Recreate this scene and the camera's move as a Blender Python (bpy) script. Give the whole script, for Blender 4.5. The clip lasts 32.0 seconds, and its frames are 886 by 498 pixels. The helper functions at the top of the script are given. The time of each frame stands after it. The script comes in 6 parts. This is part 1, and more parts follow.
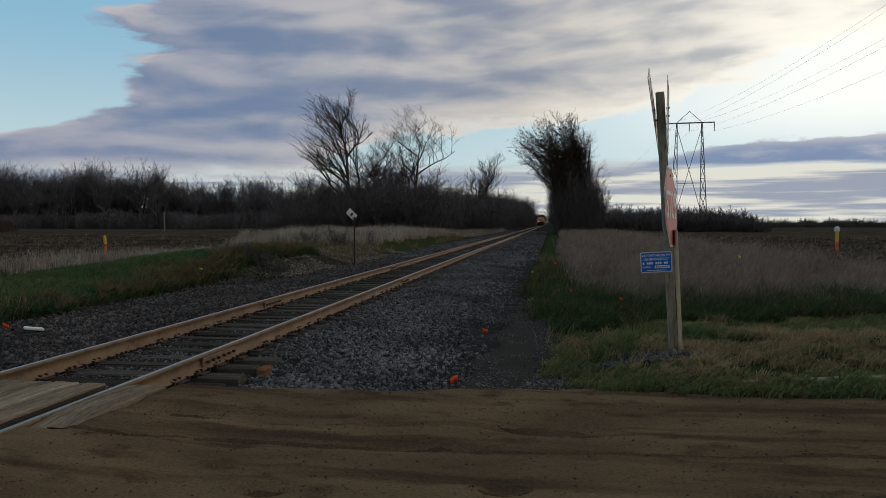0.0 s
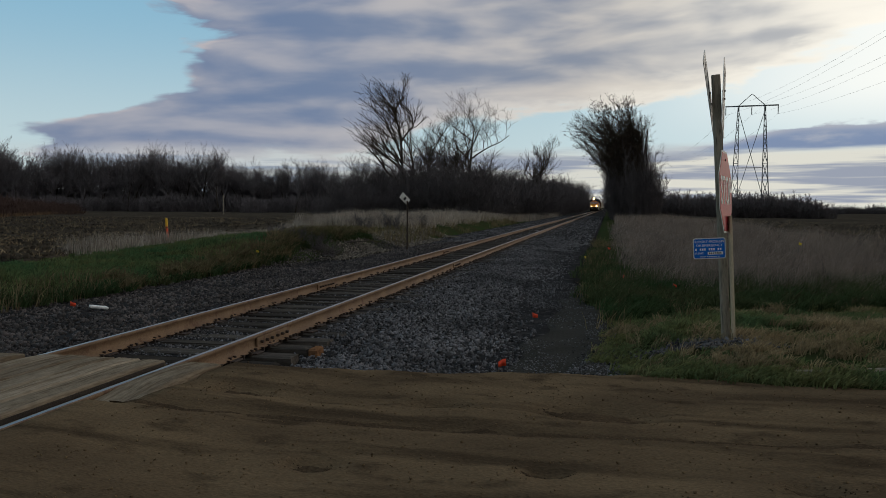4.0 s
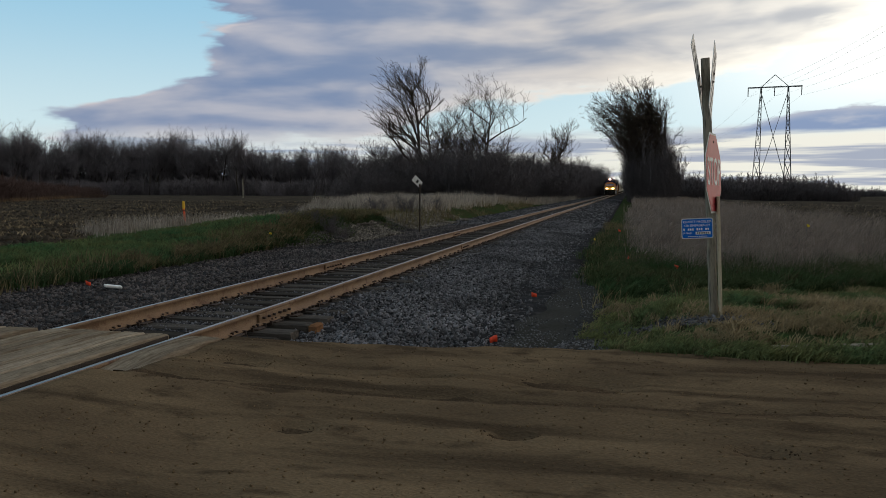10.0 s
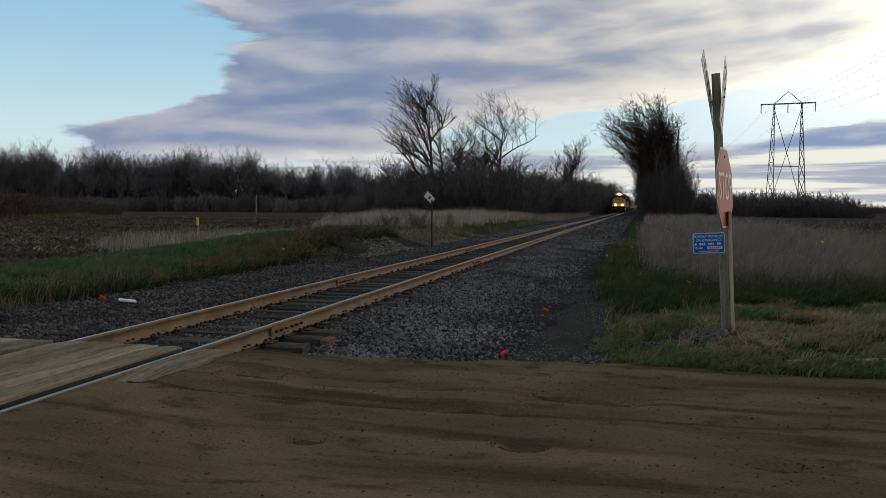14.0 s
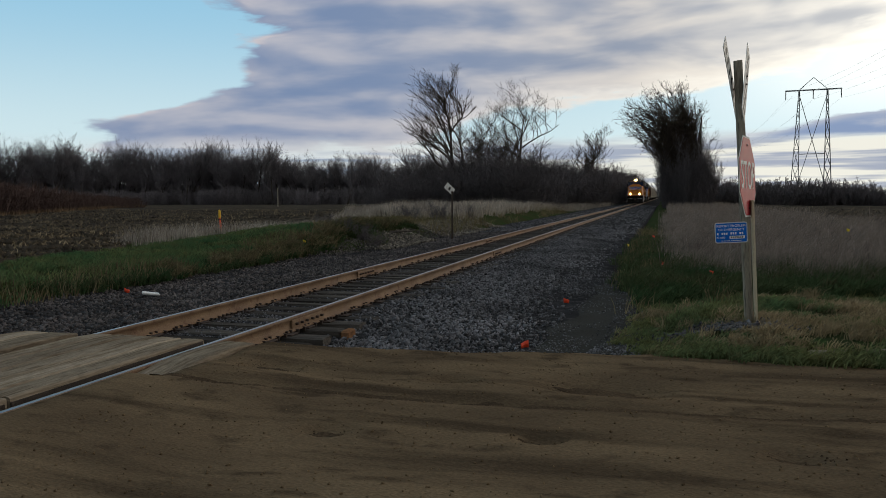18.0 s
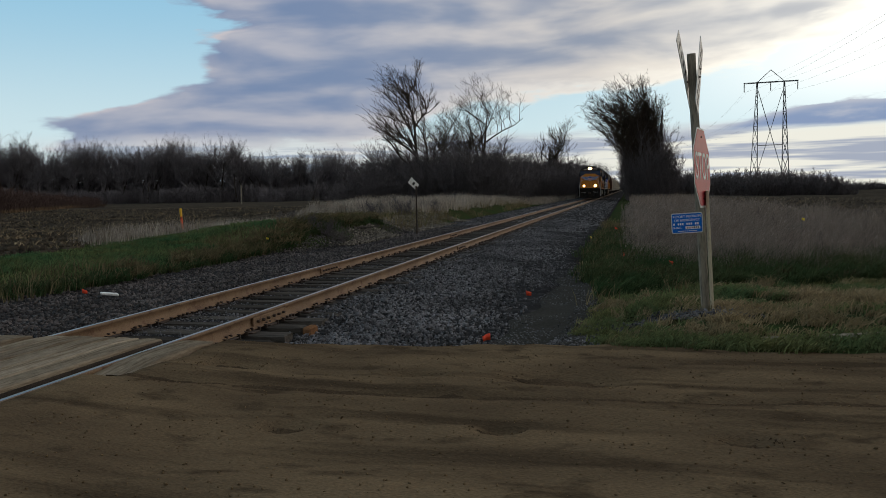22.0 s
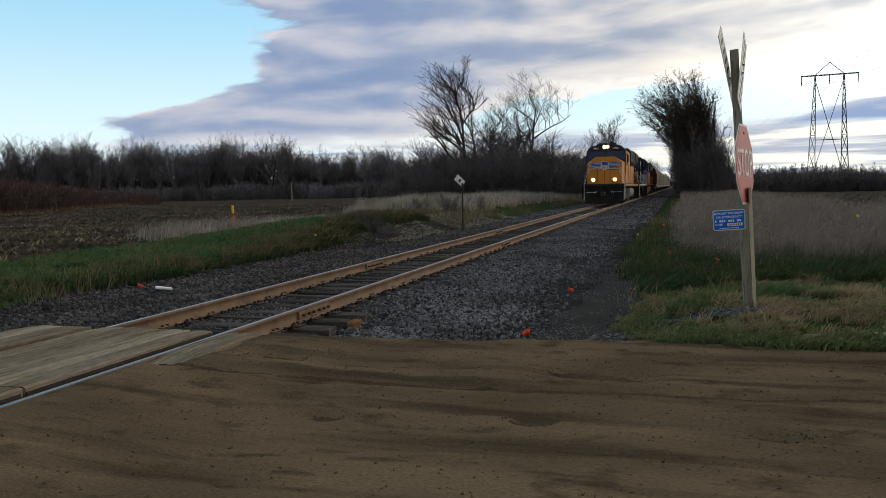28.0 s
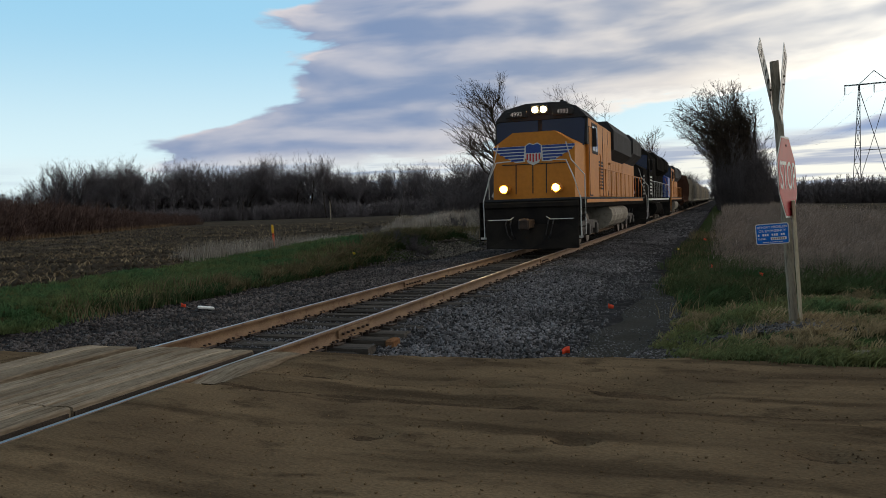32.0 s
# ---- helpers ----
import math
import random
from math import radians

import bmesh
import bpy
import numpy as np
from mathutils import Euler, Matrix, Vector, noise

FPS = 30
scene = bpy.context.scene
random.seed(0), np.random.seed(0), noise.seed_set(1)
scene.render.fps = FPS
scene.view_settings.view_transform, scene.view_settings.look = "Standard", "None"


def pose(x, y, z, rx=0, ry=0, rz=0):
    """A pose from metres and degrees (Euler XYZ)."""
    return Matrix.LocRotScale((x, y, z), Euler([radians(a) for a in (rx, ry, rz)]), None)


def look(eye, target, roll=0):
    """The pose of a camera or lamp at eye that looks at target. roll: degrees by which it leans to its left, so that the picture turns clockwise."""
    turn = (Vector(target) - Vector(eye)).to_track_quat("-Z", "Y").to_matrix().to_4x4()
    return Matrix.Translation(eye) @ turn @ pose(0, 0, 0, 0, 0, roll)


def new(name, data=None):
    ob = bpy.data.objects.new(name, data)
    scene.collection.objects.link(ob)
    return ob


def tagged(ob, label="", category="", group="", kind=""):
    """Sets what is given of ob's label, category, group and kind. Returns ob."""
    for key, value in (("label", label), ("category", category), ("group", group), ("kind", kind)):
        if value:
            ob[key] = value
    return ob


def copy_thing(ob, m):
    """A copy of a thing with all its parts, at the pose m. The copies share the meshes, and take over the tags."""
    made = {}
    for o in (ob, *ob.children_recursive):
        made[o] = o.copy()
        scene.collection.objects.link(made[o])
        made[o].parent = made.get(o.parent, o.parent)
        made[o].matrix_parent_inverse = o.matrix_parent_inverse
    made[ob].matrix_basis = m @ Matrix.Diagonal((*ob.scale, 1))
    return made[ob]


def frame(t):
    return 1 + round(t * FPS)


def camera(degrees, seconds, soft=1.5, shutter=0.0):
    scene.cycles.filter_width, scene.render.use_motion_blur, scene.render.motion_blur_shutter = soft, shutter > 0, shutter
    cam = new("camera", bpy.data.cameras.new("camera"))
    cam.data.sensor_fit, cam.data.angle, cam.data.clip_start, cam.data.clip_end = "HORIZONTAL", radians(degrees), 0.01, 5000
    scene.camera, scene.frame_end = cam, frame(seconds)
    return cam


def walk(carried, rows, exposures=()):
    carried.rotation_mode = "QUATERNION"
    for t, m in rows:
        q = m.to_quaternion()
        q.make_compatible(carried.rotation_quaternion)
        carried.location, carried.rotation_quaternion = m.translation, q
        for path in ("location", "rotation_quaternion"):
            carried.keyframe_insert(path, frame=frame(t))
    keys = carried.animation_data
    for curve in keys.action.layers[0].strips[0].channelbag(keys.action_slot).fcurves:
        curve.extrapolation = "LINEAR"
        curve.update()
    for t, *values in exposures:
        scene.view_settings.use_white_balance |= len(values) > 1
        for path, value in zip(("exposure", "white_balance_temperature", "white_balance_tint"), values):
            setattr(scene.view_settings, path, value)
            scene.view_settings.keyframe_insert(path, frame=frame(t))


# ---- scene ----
PATH = [  # seconds, eye x y z, yaw to the left, pitch up, roll
    (0.0, 3.849, -6.809, 1.487, 7.61, -2.01, 0.05),
    (0.5, 3.846, -6.813, 1.486, 6.96, -2.20, 0.13),
    (1.0, 3.853, -6.824, 1.490, 6.33, -2.23, 0.18),
    (1.5, 3.853, -6.821, 1.487, 6.17, -2.17, 0.24),
    (2.0, 3.855, -6.846, 1.480, 6.04, -2.12, 0.57),
    (2.5, 3.857, -6.859, 1.487, 5.89, -2.28, 0.54),
    (3.0, 3.868, -6.858, 1.486, 5.93, -2.89, 0.54),
    (3.5, 3.883, -6.848, 1.491, 6.28, -2.95, 0.48),
    (4.0, 3.907, -6.851, 1.486, 11.61, -3.18, 0.33),
    (4.5, 3.925, -6.845, 1.467, 15.68, -3.86, 0.38),
    (6.5, 4.284, -7.054, 1.454, 14.20, -5.95, 0.12),
    (7.0, 4.278, -7.068, 1.462, 13.58, -6.84, 0.16),
    (7.5, 4.277, -7.066, 1.463, 12.66, -6.04, 0.08),
    (8.0, 4.273, -7.071, 1.471, 12.88, -4.85, 0.11),
    (8.5, 4.274, -7.084, 1.472, 12.86, -4.58, 0.13),
    (9.0, 4.271, -7.068, 1.470, 12.76, -4.60, 0.05),
    (9.5, 4.266, -7.085, 1.461, 12.92, -4.38, 0.12),
    (10.0, 4.261, -7.087, 1.465, 13.05, -4.43, 0.23),
    (10.5, 4.253, -7.102, 1.454, 14.43, -4.32, 0.19),
    (11.0, 4.264, -7.108, 1.451, 14.62, -3.90, 0.22),
    (11.5, 4.270, -7.095, 1.442, 14.65, -3.97, 0.38),
    (12.0, 4.280, -7.103, 1.453, 13.90, -3.81, 0.08),
    (12.5, 4.281, -7.098, 1.445, 13.41, -3.66, 0.11),
    (13.0, 4.282, -7.107, 1.448, 13.49, -3.35, 0.25),
    (13.5, 4.278, -7.123, 1.448, 13.71, -2.98, 0.22),
    (14.0, 4.280, -7.124, 1.440, 13.97, -3.19, 0.25),
    (14.5, 4.281, -7.111, 1.440, 14.35, -3.80, 0.13),
    (16.5, 4.289, -7.100, 1.441, 15.06, -4.19, -0.25),
    (17.0, 4.303, -7.121, 1.442, 15.06, -4.16, -0.20),
    (17.5, 4.298, -7.115, 1.439, 15.05, -4.07, -0.15),
    (18.0, 4.297, -7.107, 1.447, 15.54, -3.87, -0.24),
    (18.5, 4.291, -7.095, 1.441, 15.50, -3.84, -0.21),
    (19.0, 4.300, -7.117, 1.451, 14.30, -3.93, -0.27),
    (19.5, 4.301, -7.121, 1.445, 14.22, -4.22, -0.11),
    (20.0, 4.313, -7.118, 1.436, 13.93, -4.47, -0.09),
    (20.5, 4.324, -7.096, 1.439, 13.50, -4.41, -0.28),
    (21.0, 4.321, -7.102, 1.443, 12.02, -4.44, -0.44),
    (21.5, 4.342, -7.122, 1.441, 11.54, -4.33, -0.84),
    (22.0, 4.370, -7.114, 1.441, 13.05, -4.27, -1.01),
    (22.5, 4.372, -7.122, 1.421, 17.46, -4.34, -1.40),
    (23.0, 4.388, -7.205, 1.434, 17.49, -4.43, -1.05),
    (23.5, 4.398, -7.278, 1.454, 14.46, -4.65, -1.11),
    (24.0, 4.439, -7.250, 1.447, 14.76, -5.31, -1.57),
    (24.5, 4.476, -7.225, 1.442, 15.15, -5.74, -1.72),
    (25.0, 4.450, -7.206, 1.425, 18.27, -6.40, -1.45),
    (25.5, 4.451, -7.210, 1.426, 19.11, -6.19, -1.20),
    (26.0, 4.495, -7.248, 1.453, 17.37, -5.68, -1.01),
    (26.5, 4.502, -7.242, 1.450, 16.73, -5.18, -1.02),
    (28.5, 4.488, -7.252, 1.445, 16.77, -4.33, -1.24),
    (29.0, 4.474, -7.257, 1.441, 18.03, -4.31, -1.35),
    (29.5, 4.483, -7.258, 1.439, 18.09, -4.17, -1.33),
    (30.0, 4.486, -7.253, 1.452, 17.98, -3.95, -1.62),
    (30.5, 4.494, -7.241, 1.454, 18.02, -3.96, -1.95),
    (31.0, 4.483, -7.237, 1.455, 18.42, -3.81, -1.90),
    (31.5, 4.494, -7.254, 1.465, 18.47, -3.58, -1.98),
    (32.0, 4.496, -7.246, 1.459, 19.44, -3.12, -1.96),
]


def aim(x, y, z, yaw, pitch, roll):
    a, b = radians(yaw), radians(pitch)
    way = (-math.sin(a) * math.cos(b), math.cos(a) * math.cos(b), math.sin(b))
    return look((x, y, z), (x + way[0], y + way[1], z + way[2]), roll)


EXPOSURES = [(0.0, -0.03), (2.0, -0.05), (3.0, -0.10), (4.0, -0.08), (7.0, 0.52), (8.5, 0.24), (14.0, 0.20), (20.0, 0.22), (22.0, 0.18), (24.0, 0.42), (25.0, 0.4), (26.0, 0.74), (28.5, 0.5), (32.0, 0.42)]
cam = camera(60.0, 32.0, soft=0.75)
walk(cam, [(t, aim(*row)) for t, *row in PATH], EXPOSURES)

# ---- sky, sun ----
SUN_AZ, SUN_EL = 38.0, 7.0      # degrees right of the track's line, above the horizon


def sky():
    world = bpy.data.worlds.new("dusk_sky")
    scene.world = world
    world.use_nodes = True
    nt = world.node_tree
    N, L = nt.nodes, nt.links
    N.clear()

    def node(kind, op="", ins=()):
        n = N.new(kind)
        if op:
            n.operation = op
        for i, val in dict(ins).items():
            if isinstance(val, bpy.types.NodeSocket):
                L.new(val, n.inputs[i])
            else:
                n.inputs[i].default_value = val
        return n

    def m(op, a, b=0.0, c=0.0):
        return node("ShaderNodeMath", op, {0: a, 1: b, 2: c}).outputs[0]

    def add(*terms):
        out = terms[0]
        for t in terms[1:]:
            out = m("ADD", out, t)
        return out

    def mul(*terms):
        out = terms[0]
        for t in terms[1:]:
            out = m("MULTIPLY", out, t)
        return out

    def step(x, lo, hi, a=0.0, b=1.0):
        n = node("ShaderNodeMapRange", "", {0: x, 1: lo, 2: hi, 3: a, 4: b})
        n.interpolation_type = "SMOOTHSTEP"
        return n.outputs[0]

    def mix(f, a, b):
        n = node("ShaderNodeMix", "", {0: f})
        n.data_type = "RGBA"
        for i, v in ((6, a), (7, b)):
            if isinstance(v, bpy.types.NodeSocket):
                L.new(v, n.inputs[i])
            else:
                n.inputs[i].default_value = (*v, 1)
        return n.outputs[2]

    def vec(a, b, c=0.0):
        return node("ShaderNodeCombineXYZ", "", {0: a, 1: b, 2: c}).outputs[0]

    def fbm(v, scale, detail, rough, dist=0.0):
        n = node("ShaderNodeTexNoise", "", {"Vector": v, "Scale": scale, "Detail": detail, "Roughness": rough, "Distortion": dist}).outputs[0]
        return m("SUBTRACT", n, 0.5)

    x, y, z = node("ShaderNodeSeparateXYZ", "", {0: node("ShaderNodeTexCoord").outputs["Generated"]}).outputs
    a = mul(m("ARCTAN2", x, y), 57.2958)         # degrees right of the track's line
    e = mul(m("ARCSINE", z), 57.2958)            # degrees above the horizon
    slant = vec(mul(a, 0.05), mul(add(e, mul(a, -0.03)), 0.135))
    layer = vec(mul(a, 0.042), mul(add(e, mul(a, -0.03)), 0.165), 2.0)
    flat = vec(mul(a, 0.035), mul(e, 0.62), 4.0)
    big = fbm(slant, 1.15, 2.0, 0.45, 0.5)
    roll = fbm(vec(mul(a, 0.066), mul(add(e, mul(a, -0.03)), 0.27), 7.0), 1.5, 4.0, 0.45, 0.3)
    roll_by = fbm(vec(mul(add(a, 1.2), 0.066), mul(add(e, mul(a, -0.03), 0.7), 0.27), 7.0), 1.5, 4.0, 0.45, 0.3)
    relief = m("SUBTRACT", roll, roll_by)
    lump = fbm(layer, 2.7, 6.0, 0.5, 0.35)
    fine = fbm(layer, 7.5, 4.0, 0.5)
    bars = fbm(flat, 1.5, 5.0, 0.5, 0.25)
    wisps = fbm(flat, 4.2, 3.0, 0.5)

    tex = node("ShaderNodeTexSky")
    tex.sky_type = "NISHITA"
    tex.sun_disc = False
    tex.sun_elevation = radians(SUN_EL)
    tex.sun_rotation = radians(SUN_AZ)
    clear = mix(0.85, tex.outputs[0], (2.8, 5.4, 7.3))
    clear = mix(mul(step(e, 15.0, 1.5), 0.85), clear, (6.1, 7.3, 7.4))
    glow = m("MULTIPLY", step(a, -4.0, 22.0), mul(step(e, 3.5, 8.5), step(e, 40.0, 12.0)))
    warm = step(a, -28.0, 10.0)
    clear = mix(mul(step(a, -12.0, 20.0), 0.6), clear, (7.2, 8.6, 9.0))
    clear = mix(mul(glow, 0.85), clear, (11.0, 10.9, 10.2))

    # the great bank: its left edge, its ragged foot
    left = add(a, m("SUBTRACT", 40.5, step(e, 4.2, 8.8, 0.0, 11.0)), mul(lump, 8.0), mul(roll, 12.0), mul(fine, 2.5))
    foot = m("SUBTRACT", add(e, mul(lump, 5.0), mul(fine, 2.0)), add(step(a, -21.0, -8.0, 3.1, 6.9), step(a, -6.0, 9.0, 0.0, 1.1), step(a, 8.0, 19.0, 0.0, 3.6)))
    bank = mul(step(left, -0.7, 0.8), step(foot, -0.3, 0.55))
    tone = add(mul(big, 0.9), mul(roll, 0.65), mul(relief, 0.85), mul(fine, 0.16), mul(step(foot, 2.6, 0.2), step(a, -30.0, -10.0, 0.0, 0.2)), mul(step(left, 5.0, 0.0), 0.06))
    shade = step(tone, -0.26, 0.38)
    dark = mix(warm, (1.6, 2.25, 3.6), (2.9, 3.2, 3.8))
    light = mix(warm, (4.2, 4.25, 4.75), (6.9, 6.4, 5.7))
    body = mix(shade, dark, light)
    body = mix(mul(step(foot, 1.7, 0.0), mul(step(a, -30.0, -12.0), 0.8)), body, mix(warm, (4.9, 4.7, 4.9), (9.2, 8.8, 7.8)))
    body = mix(mul(step(left, 2.2, 0.1), mul(step(relief, 0.0, 0.12), 0.6)), body, (6.4, 5.7, 5.5))
    body = mix(mul(glow, step(tone, -0.35, 0.2, 0.35, 0.95)), body, (11.0, 10.5, 9.3))
    both = mix(bank, clear, body)

    # low bars of cloud over the horizon
    low = mul(step(add(e, mul(lump, 1.4)), 4.6, 3.4), step(a, -46.0, -28.0, 0.25, 1.0))
    bar = mul(low, step(add(bars, mul(wisps, 0.5), step(a, 8.0, -3.0, 0.0, -0.09)), -0.12, 0.05))
    both = mix(mul(low, 0.75), both, mix(warm, (5.8, 5.9, 5.9), (8.0, 7.4, 6.2)))
    both = mix(mul(bar, 0.9), both, mix(warm, (2.9, 3.6, 4.7), (2.9, 3.3, 4.3)))
    # the blue shelf low on the right
    top = m("SUBTRACT", add(step(a, 4.0, 14.0, 4.3, 5.9), mul(lump, 2.6), mul(fine, 1.4)), e)
    under = m("SUBTRACT", add(e, mul(lump, 1.0), mul(bars, 0.5)), 3.75)
    shelf = mul(step(top, -0.12, 0.2), step(under, -0.1, 0.35), step(add(a, mul(lump, 12.0)), 3.0, 8.0))
    hue = mix(step(add(lump, mul(fine, 0.6), mul(step(top, 0.9, 0.0), 0.25)), -0.10, 0.32), (2.0, 2.7, 4.3), (5.6, 5.5, 5.6))
    both = mix(mul(shelf, 0.95), both, hue)

    # the half of the sky behind is dimmer
    both = mix(step(y, 0.3, -0.3, 0.0, 0.85), both, (2.80, 3.02, 3.12))
    bg = node("ShaderNodeBackground", "", {"Color": both, "Strength": 0.1})
    out = node("ShaderNodeOutputWorld")
    L.new(bg.outputs[0], out.inputs[0])


sky()
lamp = bpy.data.lights.new("sun", "SUN")
lamp.energy, lamp.angle, lamp.color = 0.40, radians(25), (1.0, 0.84, 0.66)
sun = new("sun", lamp)
sun.matrix_world = look((60, 60, 30), (60 - math.sin(radians(SUN_AZ)), 60 - math.cos(radians(SUN_AZ)), 30 - math.tan(radians(SUN_EL))))


# ---- materials ----
def material(name, base, second=None, scale=6.0, rough=0.85, metal=0.0, bump=0.3, fine=60.0, third=None, stretch=(1, 1, 1), streak=None, island=0.0, obrand=0.0, emit=0.0, spec=0.3, thin=0.0, deep=0.02, contrast=0.21):
    """A surface of two or three colours mixed by coarse and fine noise, with relief."""
    mat = bpy.data.materials.new(name)
    mat.use_nodes = True
    nt = mat.node_tree
    N, L = nt.nodes, nt.links
    b = N["Principled BSDF"]
    b.inputs["Roughness"].default_value = rough
    b.inputs["Metallic"].default_value = metal
    b.inputs["Specular IOR Level"].default_value = 0.0 if rough >= 0.9 else spec
    tc = N.new("ShaderNodeTexCoord")
    mp = N.new("ShaderNodeMapping")
    mp.inputs["Scale"].default_value = stretch
    L.new(tc.outputs["Object"], mp.inputs[0])

    def noise_at(sc, detail):
        n = N.new("ShaderNodeTexNoise")
        n.inputs["Scale"].default_value, n.inputs["Detail"].default_value = sc, detail
        L.new(mp.outputs[0], n.inputs["Vector"])
        return n.outputs[0]

    def ramp(fac, lo, hi):
        r = N.new("ShaderNodeMapRange")
        r.inputs[1].default_value, r.inputs[2].default_value = lo, hi
        L.new(fac, r.inputs[0])
        return r.outputs[0]

    def mix(fac, a, c, kind="MIX"):
        x = N.new("ShaderNodeMix")
        x.data_type, x.blend_type = "RGBA", kind
        for i, val in ((0, fac), (6, a), (7, c)):
            if isinstance(val, bpy.types.NodeSocket):
                L.new(val, x.inputs[i])
            elif i == 0:
                x.inputs[0].default_value = val
            else:
                x.inputs[i].default_value = (*val, 1)
        return x.outputs[2]

    coarse, grain = noise_at(scale, 5.0), noise_at(fine, 4.0)
    col = mix(ramp(coarse, 0.35, 0.65), base, second or tuple(c * 0.7 for c in base))
    if third:
        col = mix(ramp(noise_at(scale * 3.7, 3.0), 0.55, 0.72), col, third)
    if streak:
        mp2 = N.new("ShaderNodeMapping")
        mp2.inputs["Scale"].default_value = streak
        L.new(tc.outputs["Object"], mp2.inputs[0])
        n2 = N.new("ShaderNodeTexNoise")
        n2.inputs["Scale"].default_value, n2.inputs["Detail"].default_value = 1.0, 4.0
        L.new(mp2.outputs[0], n2.inputs["Vector"])
        col = mix(ramp(n2.outputs[0], 0.50, 0.66), col, third)
    shade = N.new("ShaderNodeMapRange")
    shade.inputs[1].default_value, shade.inputs[2].default_value, shade.inputs[3].default_value, shade.inputs[4].default_value = 0.3, 0.7, 1 - contrast, 1 + contrast
    L.new(grain, shade.inputs[0])
    val = shade.outputs[0]
    for amount, kind, sock in ((island, "ShaderNodeNewGeometry", "Random Per Island"), (obrand, "ShaderNodeObjectInfo", "Random")):
        if amount:
            g = N.new(kind)
            r = N.new("ShaderNodeMapRange")
            r.inputs[3].default_value, r.inputs[4].default_value = 1 - amount, 1 + amount
            L.new(g.outputs[sock], r.inputs[0])
            mul = N.new("ShaderNodeMath")
            mul.operation = "MULTIPLY"
            L.new(val, mul.inputs[0])
            L.new(r.outputs[0], mul.inputs[1])
            val = mul.outputs[0]
    comb = N.new("ShaderNodeCombineColor")
    for i in range(3):
        L.new(val, comb.inputs[i])
    col = mix(1.0, col, comb.outputs[0], "MULTIPLY")
    L.new(col, b.inputs["Base Color"])
    if bump:
        bp = N.new("ShaderNodeBump")
        bp.inputs["Strength"].default_value, bp.inputs["Distance"].default_value = bump, deep
        L.new(grain, bp.inputs["Height"])
        L.new(bp.outputs[0], b.inputs["Normal"])
    if thin:
        tr = N.new("ShaderNodeBsdfTranslucent")
        L.new(col, tr.inputs[0])
        ms = N.new("ShaderNodeMixShader")
        ms.inputs[0].default_value = thin
        L.new(b.outputs[0], ms.inputs[1])
        L.new(tr.outputs[0], ms.inputs[2])
        L.new(ms.outputs[0], N["Material Output"].inputs[0])
    if emit:
        b.inputs["Emission Color"].default_value = (*base, 1)
        b.inputs["Emission Strength"].default_value = emit
    return mat


